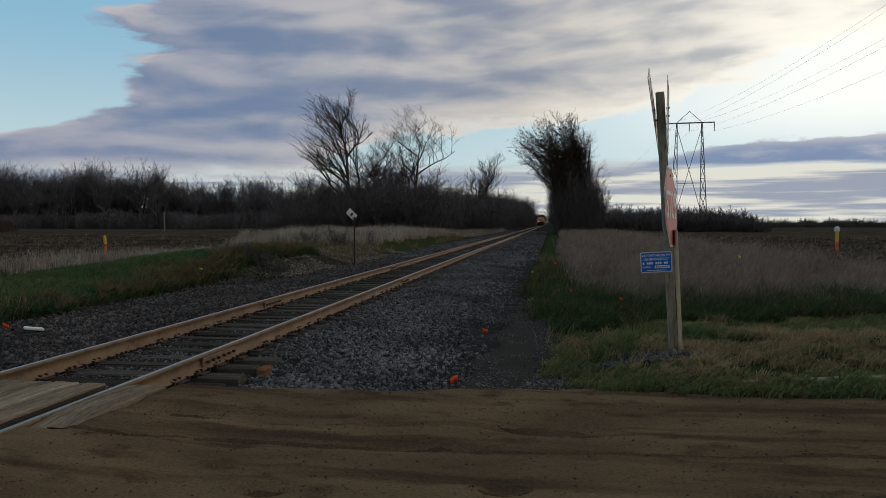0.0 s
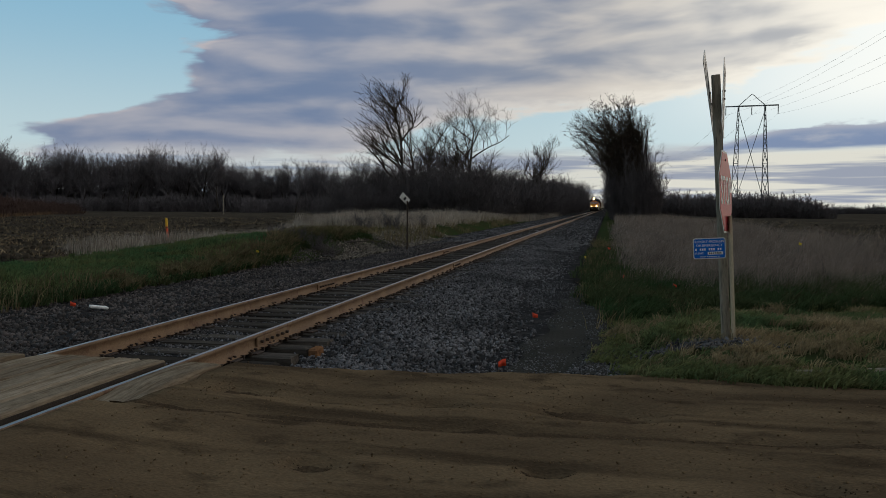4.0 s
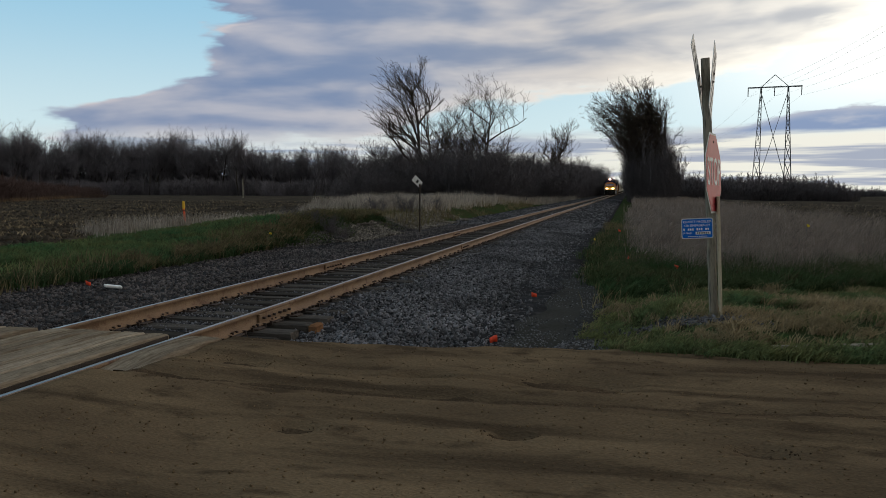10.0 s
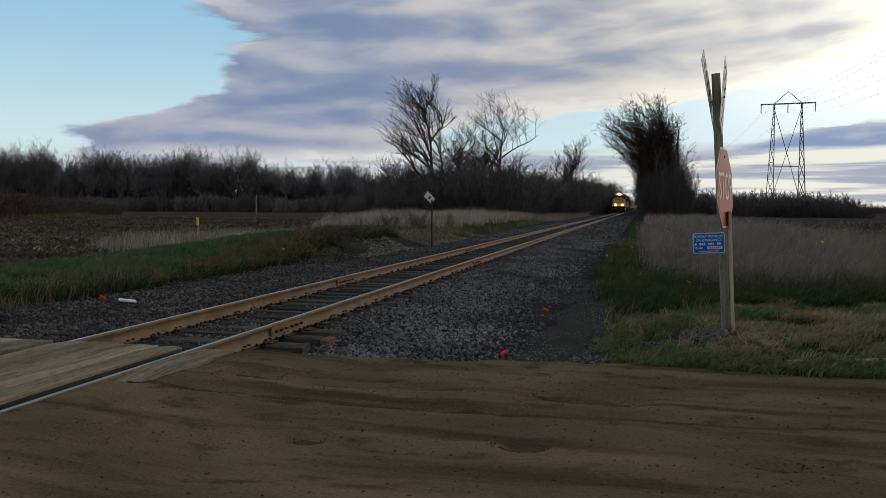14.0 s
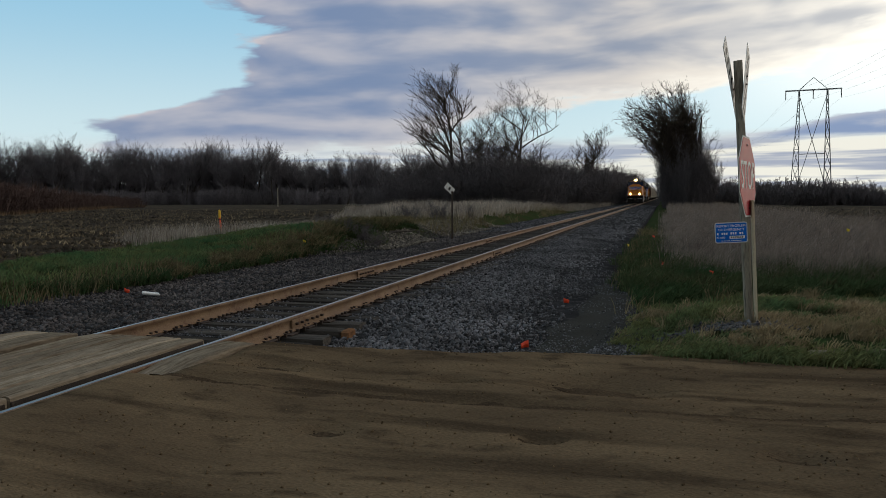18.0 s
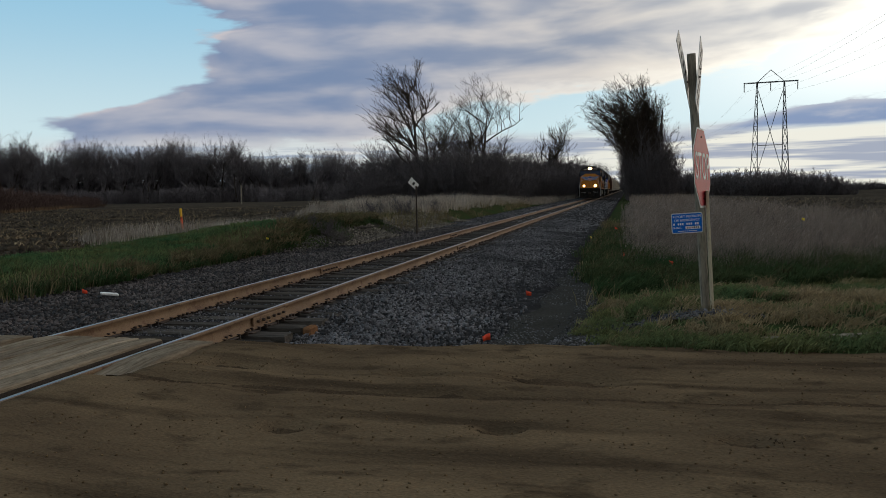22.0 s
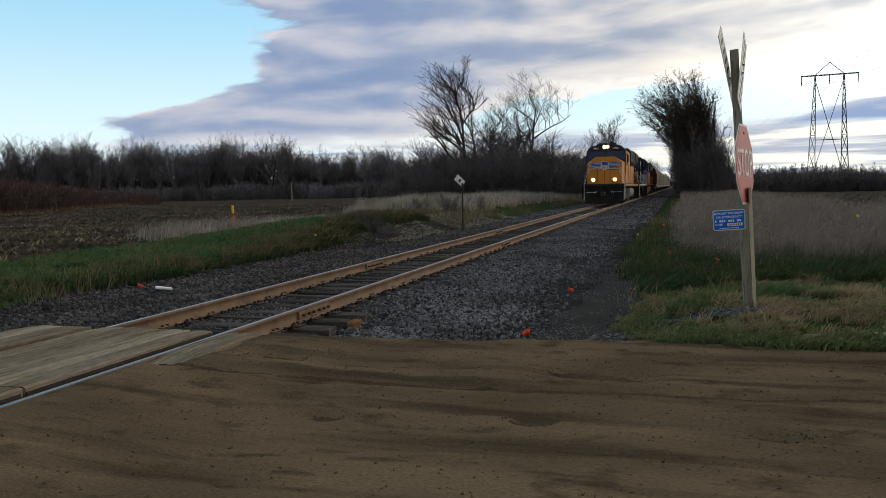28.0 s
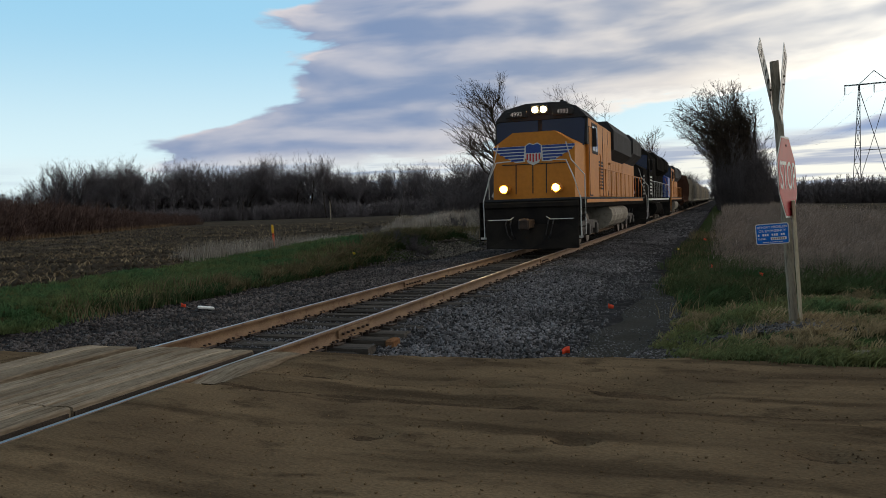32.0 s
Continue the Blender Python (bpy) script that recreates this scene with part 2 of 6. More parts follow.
MAT = {
    "soil": material("soil_and_turf", (0.030, 0.046, 0.018), (0.042, 0.04, 0.02), 0.7, 0.95, bump=0.6, fine=25, third=(0.03, 0.055, 0.018)),
    "dirt": material("packed_dirt", (0.166, 0.115, 0.068), (0.105, 0.073, 0.045), 1.1, 0.95, bump=0.7, fine=62, third=(0.066, 0.046, 0.029), stretch=(0.6, 1.2, 1), streak=(0.22, 2.7, 1), deep=0.02, contrast=0.2),
    "field": material("tilled_soil", (0.038, 0.033, 0.028), (0.090, 0.072, 0.052), 0.35, 0.95, bump=1.0, deep=0.12, fine=5.0, third=(0.022, 0.018, 0.016), stretch=(0.6, 1.3, 1)),
    "stubble": material("corn_stubble", (0.36, 0.28, 0.175), (0.22, 0.17, 0.11), 2.0, 0.9, bump=0.1, island=0.5),
    "ballast": material("ballast_bed", (0.040, 0.039, 0.040), (0.026, 0.025, 0.026), 1.2, 0.9, bump=1.0, deep=0.04, fine=22, third=(0.075, 0.070, 0.068)),
    "damp": material("damp_road_soil", (0.088, 0.060, 0.037), (0.058, 0.040, 0.026), 4.0, 0.9, bump=0.8, fine=45, contrast=0.3),
    "mud": material("damp_dark_mud", (0.052, 0.049, 0.044), (0.040, 0.038, 0.033), 1.4, 0.95, bump=0.8, fine=25),
    "brown_stone": material("brown_crushed_stone", (0.088, 0.074, 0.070), (0.040, 0.034, 0.033), 0.6, 0.85, bump=0.4, fine=90, island=0.85),
    "stem": material("brown_dry_stems", (0.20, 0.135, 0.08), (0.14, 0.095, 0.06), 0.4, 0.9, bump=0.0, island=0.35),
    "plume": material("grass_plumes", (0.27, 0.225, 0.195), (0.19, 0.158, 0.137), 1.2, 0.9, bump=0.0, island=0.4, thin=0.5),
    "stone": material("crushed_stone", (0.132, 0.126, 0.132), (0.047, 0.045, 0.048), 0.5, 0.85, bump=0.4, fine=90, island=0.88),
    "pale_stone": material("pale_gravel", (0.19, 0.168, 0.140), (0.115, 0.10, 0.082), 2.0, 0.9, bump=0.3, island=0.7),
    "tie": material("weathered_tie_wood", (0.085, 0.075, 0.065), (0.05, 0.044, 0.04), 5.0, 0.9, bump=0.6, fine=40, stretch=(0.5, 4, 4), obrand=0.35),
    "tie_end": material("orange_tie_end", (0.21, 0.115, 0.06), (0.15, 0.075, 0.04), 6.0, 0.9, bump=0.5, fine=50),
    "rust": material("rail_rust", (0.208, 0.130, 0.074), (0.150, 0.092, 0.054), 2.5, 0.76, 0.0, 0.35, 70, third=(0.12, 0.062, 0.036)),
    "dark_rust": material("dark_rusty_iron", (0.06, 0.04, 0.03), (0.035, 0.026, 0.022), 9.0, 0.8, 0.2, 0.3, 60),
    "polished": material("polished_rail_steel", (0.30, 0.31, 0.33), (0.22, 0.23, 0.25), 3.0, 0.33, 1.0, 0.03, 80, stretch=(8, 0.4, 1)),
    "plank": material("crossing_plank_wood", (0.275, 0.222, 0.162), (0.20, 0.158, 0.115), 1.3, 0.95, bump=1.0, fine=15, third=(0.155, 0.115, 0.078), stretch=(3, 0.6, 3), streak=(17, 0.9, 1), obrand=0.2, deep=0.02),
    "post": material("weathered_post_wood", (0.33, 0.29, 0.23), (0.24, 0.21, 0.165), 3.0, 0.9, bump=0.6, fine=45, stretch=(4, 4, 0.4), third=(0.10, 0.09, 0.075)),
    "clod": material("loose_dirt_crumbs", (0.16, 0.11, 0.062), (0.10, 0.068, 0.04), 3.0, 0.95, bump=0.5, island=0.3),
    "tan_wood": material("pale_wood_batten", (0.52, 0.43, 0.3), (0.4, 0.33, 0.23), 4.0, 0.8, bump=0.3, fine=40, stretch=(4, 4, 0.5)),
    "sign_white": material("white_sheeting", (0.66, 0.65, 0.62), (0.55, 0.54, 0.51), 7.0, 0.6, bump=0.05, fine=80),
    "sign_red": material("red_sheeting", (0.36, 0.016, 0.024), (0.30, 0.016, 0.024), 4.0, 0.55, bump=0.12, fine=3, spec=0.22),
    "sign_blue": material("blue_sheeting", (0.010, 0.15, 0.60), (0.010, 0.13, 0.52), 5.0, 0.7, bump=0.04, fine=90, spec=0.12),
    "alu": material("bare_aluminium", (0.45, 0.45, 0.44), (0.36, 0.36, 0.35), 8.0, 0.45, 0.8, 0.1),
    "black": material("black_paint", (0.016, 0.016, 0.018), (0.026, 0.025, 0.025), 4.0, 0.6, bump=0.1),
    "flag": material("orange_flag_vinyl", (0.85, 0.085, 0.03), (0.72, 0.06, 0.02), 12.0, 0.5, bump=0.1),
    "flag_yellow": material("yellow_flag_vinyl", (0.75, 0.55, 0.03), (0.6, 0.42, 0.02), 12.0, 0.5, bump=0.1),
    "orange": material("orange_plastic", (0.80, 0.115, 0.03), (0.68, 0.09, 0.03), 6.0, 0.5, bump=0.05),
    "yellow": material("yellow_plastic", (0.78, 0.46, 0.03), (0.68, 0.38, 0.02), 6.0, 0.5, bump=0.05),
    "steel": material("galvanised_steel", (0.14, 0.145, 0.15), (0.10, 0.10, 0.105), 2.0, 0.9, 0.2, 0.1),
    "bark": material("grey_bark", (0.075, 0.062, 0.05), (0.05, 0.041, 0.034), 3.0, 0.95, bump=0.6, fine=20),
    "twig": material("bare_twigs", (0.075, 0.058, 0.047), (0.05, 0.04, 0.033), 1.5, 0.95, bump=0.0, island=0.3),
    # the next two twig colours have distance haze mixed in: paler, greyer
    "thicket": material("hazed_thicket_twigs", (0.130, 0.115, 0.118), (0.092, 0.082, 0.085), 0.4, 0.95, bump=0.0, island=0.3),
    "hazed_wood_twig": material("hazed_wood_twigs", (0.190, 0.170, 0.178), (0.135, 0.121, 0.127), 0.3, 0.95, bump=0.0, island=0.3),
    "brush": material("reddish_brush", (0.105, 0.070, 0.060), (0.075, 0.052, 0.047), 0.5, 0.95, bump=0.0, island=0.35),
    "leaf": material("withered_leaves", (0.20, 0.135, 0.06), (0.12, 0.085, 0.04), 1.5, 0.8, bump=0.0, island=0.5),
    "evergreen": material("dark_needles", (0.02, 0.032, 0.016), (0.03, 0.04, 0.02), 2.0, 0.8, bump=0.0, island=0.4),
    "grass": material("green_turf_blades", (0.075, 0.145, 0.062), (0.135, 0.155, 0.065), 0.6, 0.9, bump=0.0, island=0.45, third=(0.16, 0.14, 0.06), thin=0.45),
    "turf": material("matted_turf", (0.092, 0.142, 0.064), (0.162, 0.165, 0.070), 0.9, 0.9, bump=0.0, island=0.4, third=(0.19, 0.165, 0.085), thin=0.5),
    "dry_pale": material("pale_dry_stems", (0.42, 0.36, 0.30), (0.24, 0.20, 0.165), 0.5, 0.9, bump=0.0, island=0.4, third=(0.16, 0.125, 0.09), thin=0.5),
    "dry": material("dry_grass_stems", (0.315, 0.263, 0.225), (0.12, 0.097, 0.083), 0.75, 0.9, bump=0.0, island=0.45, third=(0.13, 0.10, 0.075), thin=0.5),
    "dark_grass": material("rank_dark_grass", (0.042, 0.076, 0.032), (0.068, 0.080, 0.037), 0.6, 0.9, bump=0.0, island=0.45, third=(0.085, 0.07, 0.04), thin=0.35),
    "dark_leaf": material("dark_withered_leaves", (0.085, 0.062, 0.038), (0.05, 0.038, 0.026), 0.5, 0.9, bump=0.0, island=0.45),
    "straw": material("flattened_straw", (0.34, 0.26, 0.155), (0.22, 0.175, 0.10), 0.8, 0.9, bump=0.0, island=0.35, thin=0.4),
    "weed": material("brown_weeds", (0.190, 0.150, 0.085), (0.125, 0.105, 0.058), 0.6, 0.9, bump=0.0, island=0.45, third=(0.075, 0.09, 0.028), thin=0.4),
    "loco_yellow": material("armour_yellow_paint", (0.52, 0.195, 0.024), (0.44, 0.162, 0.024), 0.8, 0.6, spec=0.2, bump=0.0, fine=9, third=(0.46, 0.175, 0.03), contrast=0.07),
    "loco_grey": material("dark_grey_paint", (0.04, 0.042, 0.046), (0.028, 0.029, 0.032), 1.5, 0.85, bump=0.06, spec=0.15),
    "loco_black": material("grimy_black_paint", (0.016, 0.015, 0.015), (0.028, 0.025, 0.022), 1.5, 0.92, bump=0.1),
    "loco_white": material("white_paint", (0.62, 0.62, 0.6), (0.5, 0.5, 0.48), 2.0, 0.5, bump=0.04),
    "silver": material("silver_paint", (0.36, 0.33, 0.28), (0.25, 0.22, 0.185), 1.5, 0.9, 0.0, 0.08, third=(0.15, 0.13, 0.11)),
    "logo_blue": material("blue_paint", (0.02, 0.06, 0.26), (0.02, 0.05, 0.22), 3.0, 0.45, bump=0.03),
    "logo_red": material("red_paint", (0.5, 0.03, 0.03), (0.42, 0.03, 0.03), 3.0, 0.45, bump=0.03),
    "undergear": material("oily_undergear", (0.03, 0.026, 0.023), (0.018, 0.016, 0.015), 4.0, 0.92, 0.2, 0.3, 30),
    "truck_grey": material("grimy_truck_paint", (0.065, 0.06, 0.055), (0.035, 0.03, 0.027), 3.0, 0.75, 0.1, 0.3, 30),
    # near-black wood colour that carries the shade inside the flangeway
    "flangeway_shade": material("flangeway_shade_wood", (0.045, 0.034, 0.026), (0.03, 0.023, 0.018), 5.0, 0.85, bump=0.4),
    "wheel": material("worn_wheel_steel", (0.11, 0.085, 0.068), (0.07, 0.055, 0.046), 4.0, 0.6, 0.5, 0.15),
    "hopper_tan": material("dusty_tan_paint", (0.50, 0.43, 0.34), (0.40, 0.34, 0.27), 0.7, 0.92, bump=0.1, third=(0.2, 0.16, 0.12), obrand=0.15),
    "hopper_grey": material("dusty_grey_paint", (0.40, 0.37, 0.33), (0.31, 0.28, 0.25), 0.7, 0.92, bump=0.1, third=(0.16, 0.13, 0.1), obrand=0.15),
    "car_brown": material("oxide_brown_paint", (0.09, 0.045, 0.032), (0.065, 0.035, 0.027), 0.8, 0.92, bump=0.1),
    "lamp_glow": material("lit_headlamp", (1.0, 0.66, 0.25), (1.0, 0.64, 0.24), 1.0, 0.3, bump=0.0, emit=150.0),
    "crumb": material("damp_soil_crumbs", (0.072, 0.050, 0.032), (0.052, 0.036, 0.024), 3.0, 0.95, bump=0.5, island=0.4),
    "paper": material("white_litter", (0.75, 0.74, 0.72), (0.66, 0.65, 0.63), 6.0, 0.6, bump=0.1),
    "text_white": material("white_lettering", (0.84, 0.83, 0.80), (0.76, 0.75, 0.72), 9.0, 0.7, bump=0.0),
}


def glass(name, tint):
    mat = bpy.data.materials.new(name)
    mat.use_nodes = True
    b = mat.node_tree.nodes["Principled BSDF"]
    b.inputs["Base Color"].default_value = (*tint, 1)
    b.inputs["Roughness"].default_value, b.inputs["Specular IOR Level"].default_value = 0.06, 0.35
    return mat


# the blue in this base colour stands in for dusk sky mirrored in the panes
MAT["cab_glass"] = glass("sky_tinted_cab_glass", (0.008, 0.014, 0.045))


# ---- mesh helpers ----
class Shape:
    """Gathers vertices and faces of one mesh."""

    def __init__(self):
        self.v, self.f = [], []

    def add(self, verts, faces):
        o = len(self.v)
        self.v += [tuple(p) for p in verts]
        self.f += [tuple(i + o for i in f) for f in faces]
        return self

    def box(self, x0, x1, y0, y1, z0, z1, c=0.0):
        """A box; c chamfers its upright and long edges."""
        if c <= 0:
            vs = [(x, y, z) for z in (z0, z1) for y in (y0, y1) for x in (x0, x1)]
            return self.add(vs, [(0, 2, 3, 1), (4, 5, 7, 6), (0, 1, 5, 4), (2, 6, 7, 3), (0, 4, 6, 2), (1, 3, 7, 5)])
        vs, fs = [], []
        for z, inset in ((z0, c), (z0 + c, 0), (z1 - c, 0), (z1, c)):
            a, b, d, e = x0 + inset, x1 - inset, y0 + inset, y1 - inset
            k = c if inset == 0 else c * 0.6
            vs += [(a + k, d, z), (b - k, d, z), (b, d + k, z), (b, e - k, z), (b - k, e, z), (a + k, e, z), (a, e - k, z), (a, d + k, z)]
        for r in range(3):
            for i in range(8):
                j = (i + 1) % 8
                fs.append((r * 8 + i, r * 8 + j, r * 8 + 8 + j, r * 8 + 8 + i))
        fs += [tuple(range(7, -1, -1)), tuple(range(24, 32))]
        return self.add(vs, fs)

    def prism(self, prof, a, b, axis="x"):
        """A closed outline pushed from a to b along an axis. Outline pairs are the two other axes in order."""
        n = len(prof)
        vs = []
        for k in (a, b):
            for p, q in prof:
                vs.append((k, p, q) if axis == "x" else (p, k, q) if axis == "y" else (p, q, k))
        fs = [(i, (i + 1) % n, n + (i + 1) % n, n + i) for i in range(n)]
        return self.add(vs, fs + [tuple(range(n - 1, -1, -1)), tuple(range(n, 2 * n))])

    def tube(self, pts, radii, n=8, caps=True):
        """A round bar through points."""
        pts = [Vector(p) for p in pts]
        if not isinstance(radii, (list, tuple)):
            radii = [radii] * len(pts)
        vs = []
        for i, p in enumerate(pts):
            d = (pts[min(i + 1, len(pts) - 1)] - pts[max(i - 1, 0)]).normalized()
            s = d.orthogonal().normalized() if abs(d.z) < 0.95 else d.cross(Vector((0, 1, 0))).normalized()
            if abs(d.z) < 0.95:
                s = d.cross(Vector((0, 0, 1))).normalized()
            t = d.cross(s)
            vs += [p + radii[i] * (math.cos(2 * math.pi * k / n) * s + math.sin(2 * math.pi * k / n) * t) for k in range(n)]
        fs = [(r * n + k, r * n + (k + 1) % n, r * n + n + (k + 1) % n, r * n + n + k) for r in range(len(pts) - 1) for k in range(n)]
        if caps:
            fs += [tuple(range(n)), tuple(range(len(vs) - 1, len(vs) - n - 1, -1))]
        return self.add(vs, fs)

    def mesh(self, name, mat, smooth=False):
        me = bpy.data.meshes.new(name)
        me.from_pydata(self.v, [], self.f)
        bm = bmesh.new()
        bm.from_mesh(me)
        bmesh.ops.recalc_face_normals(bm, faces=bm.faces)
        bm.to_mesh(me)
        bm.free()
        if mat:
            me.materials.append(mat)
        if smooth:
            me.polygons.foreach_set("use_smooth", [True] * len(me.polygons))
        return me


def raw_mesh(name, verts, faces, mat, smooth=False):
    """A mesh from arrays, all faces with the same number of corners."""
    verts, faces = np.asarray(verts, np.float32), np.asarray(faces, np.int32)
    me = bpy.data.meshes.new(name)
    k = faces.shape[1]
    me.vertices.add(len(verts))
    me.vertices.foreach_set("co", verts.ravel())
    me.loops.add(faces.size)
    me.loops.foreach_set("vertex_index", faces.ravel())
    me.polygons.add(len(faces))
    me.polygons.foreach_set("loop_start", np.arange(0, faces.size, k, dtype=np.int32))
    me.update(calc_edges=True)
    me.validate()
    me.materials.append(mat)
    if smooth:
        me.polygons.foreach_set("use_smooth", np.ones(len(faces), bool))
    return me


def part(name, shape, mat, parent, label="", smooth=False):
    me = shape.mesh(name, MAT[mat], smooth) if isinstance(shape, Shape) else shape
    ob = new(name, me)
    ob.parent = parent
    if label:
        ob["label"] = label
    return ob


def thing(name, m, label, category, group="", kind=""):
    ob = new(name)
    ob.empty_display_size = 0.2
    ob.matrix_world = m
    return tagged(ob, label, category, group, kind)


def letters(name, text, size, mat, parent, m, depth=0.002):
    """Flat lettering as a mesh part, centred on its pose, reading along local x with local y up."""
    cu = bpy.data.curves.new(name, "FONT")
    cu.body, cu.size, cu.extrude, cu.align_x, cu.align_y = text, size, depth, "CENTER", "CENTER"
    tmp = bpy.data.objects.new(name, cu)
    me = bpy.data.meshes.new_from_object(tmp)
    bpy.data.objects.remove(tmp)
    me.materials.clear()
    me.materials.append(MAT[mat])
    ob = new(name, me)
    ob.parent = parent
    ob.matrix_local = m
    return ob


# ---- plan ----
def drift(y):
    """How far the track's line swings to the right by the distance y."""
    return 0.0044 * ((y - 12) + math.sqrt((y - 12) ** 2 + 300)) - 0.028


def sm(a, b, x):
    t = min(1.0, max(0.0, (x - a) / (b - a)))
    return t * t * (3 - 2 * t)


RAIL_X = (0.0, -1.505)
MID = -0.7525


def ground_z(x, y):
    """Height of the land."""
    d = drift(max(y, 0))
    x = x - d
    z = -0.30
    z += 0.22 * sm(2.2, -0.2, y) * (1 if x > 3.4 else sm(2.0, 3.4, x) if x > 0 else sm(-2.6, -3.2, x))
    if x > 3.4:
        z += 0.22 * sm(4.2, 5.2, x) * sm(7.5, 3.0, y) * sm(-0.2, 2.2, y)
        z -= 0.35 * sm(14, 45, x)
    if x < -4:
        z += 0.24 * sm(-6.0, -7.0, x) * sm(30, 18, y) * sm(0.3, 2.5, y)
        z -= 0.30 * sm(-9, -30, x)
        low = 0.50 * sm(-4.8 - 1.0 * sm(17, 13, y), -6.9, x) * sm(-12, -7.8, x) * sm(11, 18, y) * sm(80, 45, y)
        z += max(low, 0.66 * sm(-4.9, -7.4, x) * sm(-25, -18, x) * sm(33, 42, y) * sm(95, 62, y))
    if 3.9 < x < 16 and 0.3 < y < 12:
        z += (0.12 * noise.noise((x * 1.1, y * 1.1, 6.0)) + 0.05 * noise.noise((x * 2.6, y * 2.6, 2.0))) * sm(3.9, 4.6, x) * sm(0.3, 1.3, y)
    z += 0.05 * noise.noise((x * 0.5, y * 0.5, 3.0)) + 0.07 * noise.noise((x * 0.06, y * 0.06, 7.0)) * sm(6, 25, abs(x))
    return z


# ---- ground, road, track ----
def axis_steps(lo, hi, fine_lo, fine_hi, fine, grow=1.22):
    """Grid lines, close between fine_lo and fine_hi, wider towards the ends."""
    mid = list(np.arange(fine_lo, fine_hi + 1e-6, fine))
    up, s = [], fine
    while (up[-1] if up else fine_hi) < hi:
        s *= grow
        up.append(min(hi, (up[-1] if up else fine_hi) + s))
    down, s = [], fine
    while (down[-1] if down else fine_lo) > lo:
        s *= grow
        down.append(max(lo, (down[-1] if down else fine_lo) - s))
    return down[::-1] + mid + up


def sheet(name, xs, ys, height, mat):
    verts = [(x, y, height(x, y)) for y in ys for x in xs]
    n = len(xs)
    faces = [(r * n + i, r * n + i + 1, r * n + n + i + 1, r * n + n + i) for r in range(len(ys) - 1) for i in range(n - 1)]
    return raw_mesh(name, verts, faces, mat, True)


def field_side(y):
    """Where the tilled field on the right begins."""
    return 8.5 + 135 / y


def left_field(y):
    """Where the tilled field on the left begins."""
    return -10.6 - 1.9 * sm(9, 17, y) - 0.11 * max(0.0, y - 24)


def build_ground():
    xs = axis_steps(-2500, 2500, -20, 18, 0.3)
    ys = axis_steps(-900, 3500, -11, 26, 0.3)

    def h(x, y):
        z = ground_z(x, y)
        d = abs(x - drift(max(y, 0)) - MID)
        z -= 0.35 * (sm(4.5, 3.8, d) if x > MID else sm(4.9 + 0.9 * sm(17, 13, y), 4.0 + 1.1 * sm(17, 13, y), d))            # the track's bed lies over it
        z -= 0.40 * sm(-0.03, -0.4, y - road_edge(x)) * sm(-10.5, -9.4, y)
        if y > 2.5 and y < 196:
            z -= 0.4 * sm(-0.4, -2.2, x - left_field(y)) * sm(2.5, 4.0, y) * sm(196, 190, y)
        if y > 15 and x > field_side(y) + 0.5 and y < 700:
            z -= 0.4 * sm(0.5, 2.5, x - field_side(y)) * sm(15, 17, y)
        return z

    tagged(new("ground", sheet("ground", xs, ys, h, MAT["soil"])), "dark soil with patchy late-autumn turf", "ground", kind="structure")


def road_edge(x):
    return -0.02 + 0.5 * sm(0.5, 4.0, x) + 0.12 * noise.noise((x * 0.9, 1.7, 0)) - 0.25 * sm(0.0, -2.5, x) + 0.06 * noise.noise((x * 3.1, 4.7, 0))


def road_z(x, y):
    d = abs(x - MID)
    z = -0.075 + 0.06 * sm(2.6, 1.5, d)
    # wheel ruts along the road, pot-holes and loose ridges
    for c, w, a in ((-0.9, 0.28, 0.045), (-2.15, 0.22, 0.03), (-2.9, 0.35, 0.045), (-4.6, 0.3, 0.04)):
        k = (y - c - 0.10 * math.sin(x * 0.35 + c)) / w
        z -= a * math.exp(-k * k) * (0.7 + 0.5 * noise.noise((x * 0.5, c, 5)))
    k = (y + 1.55 - 0.07 * (x - 3.0) - 0.05 * math.sin(x * 1.1)) / 0.085
    z -= 0.05 * math.exp(-k * k) * sm(-0.3, 1.0, x) * (0.75 + 0.6 * noise.noise((x * 0.8, 3.0, 5)))
    for px, py, r in POTHOLES:
        q = ((x - px) / (r * 1.7)) ** 2 + ((y - py) / r) ** 2
        z -= 0.06 * math.exp(-q * q) - 0.007 * math.exp(-((q - 2.6) ** 2))
    z += 0.03 * noise.noise((x * 0.45, y * 2.1, 1.0)) + 0.014 * noise.noise((x * 2.2, y * 6.0, 2.0)) + 0.008 * noise.noise((x * 7.0, y * 13.0, 2.0))
    if x > 0:
        z = z + (0.014 - z) * sm(1.0, 0.3, x) * sm(-0.3, -1.7, y)
    if -2.32 < x < 0.05 or (x < 0.43 and y > -1.75):
        z = min(z, -0.09)
    return z


def build_road():
    xs = [x for x in axis_steps(-70, 70, -7, 11, 0.09, 1.12)]
    n, rows = len(xs), 92
    verts = []
    for r in range(rows):
        k = r / (rows - 1)
        for x in xs:
            top = road_edge(x)
            y = -9.6 + (top + 9.6) * (k ** 0.55)
            z = road_z(x, y)
            if r == rows - 1:
                z -= 0.16
            verts.append((x, y, z))
    faces = [(r * n + i, r * n + i + 1, r * n + n + i + 1, r * n + n + i) for r in range(rows - 1) for i in range(n - 1)]
    tagged(new("road", raw_mesh("road", verts, faces, MAT["dirt"], True)), "rutted brown dirt farm road over the tracks", "road", kind="structure")


POTHOLES = ((3.91, -0.90, 0.26), (2.66, -0.94, 0.12), (2.19, -2.46, 0.10), (3.60, -2.32, 0.085), (5.12, -2.28, 0.09), (0.98, -0.97, 0.16))


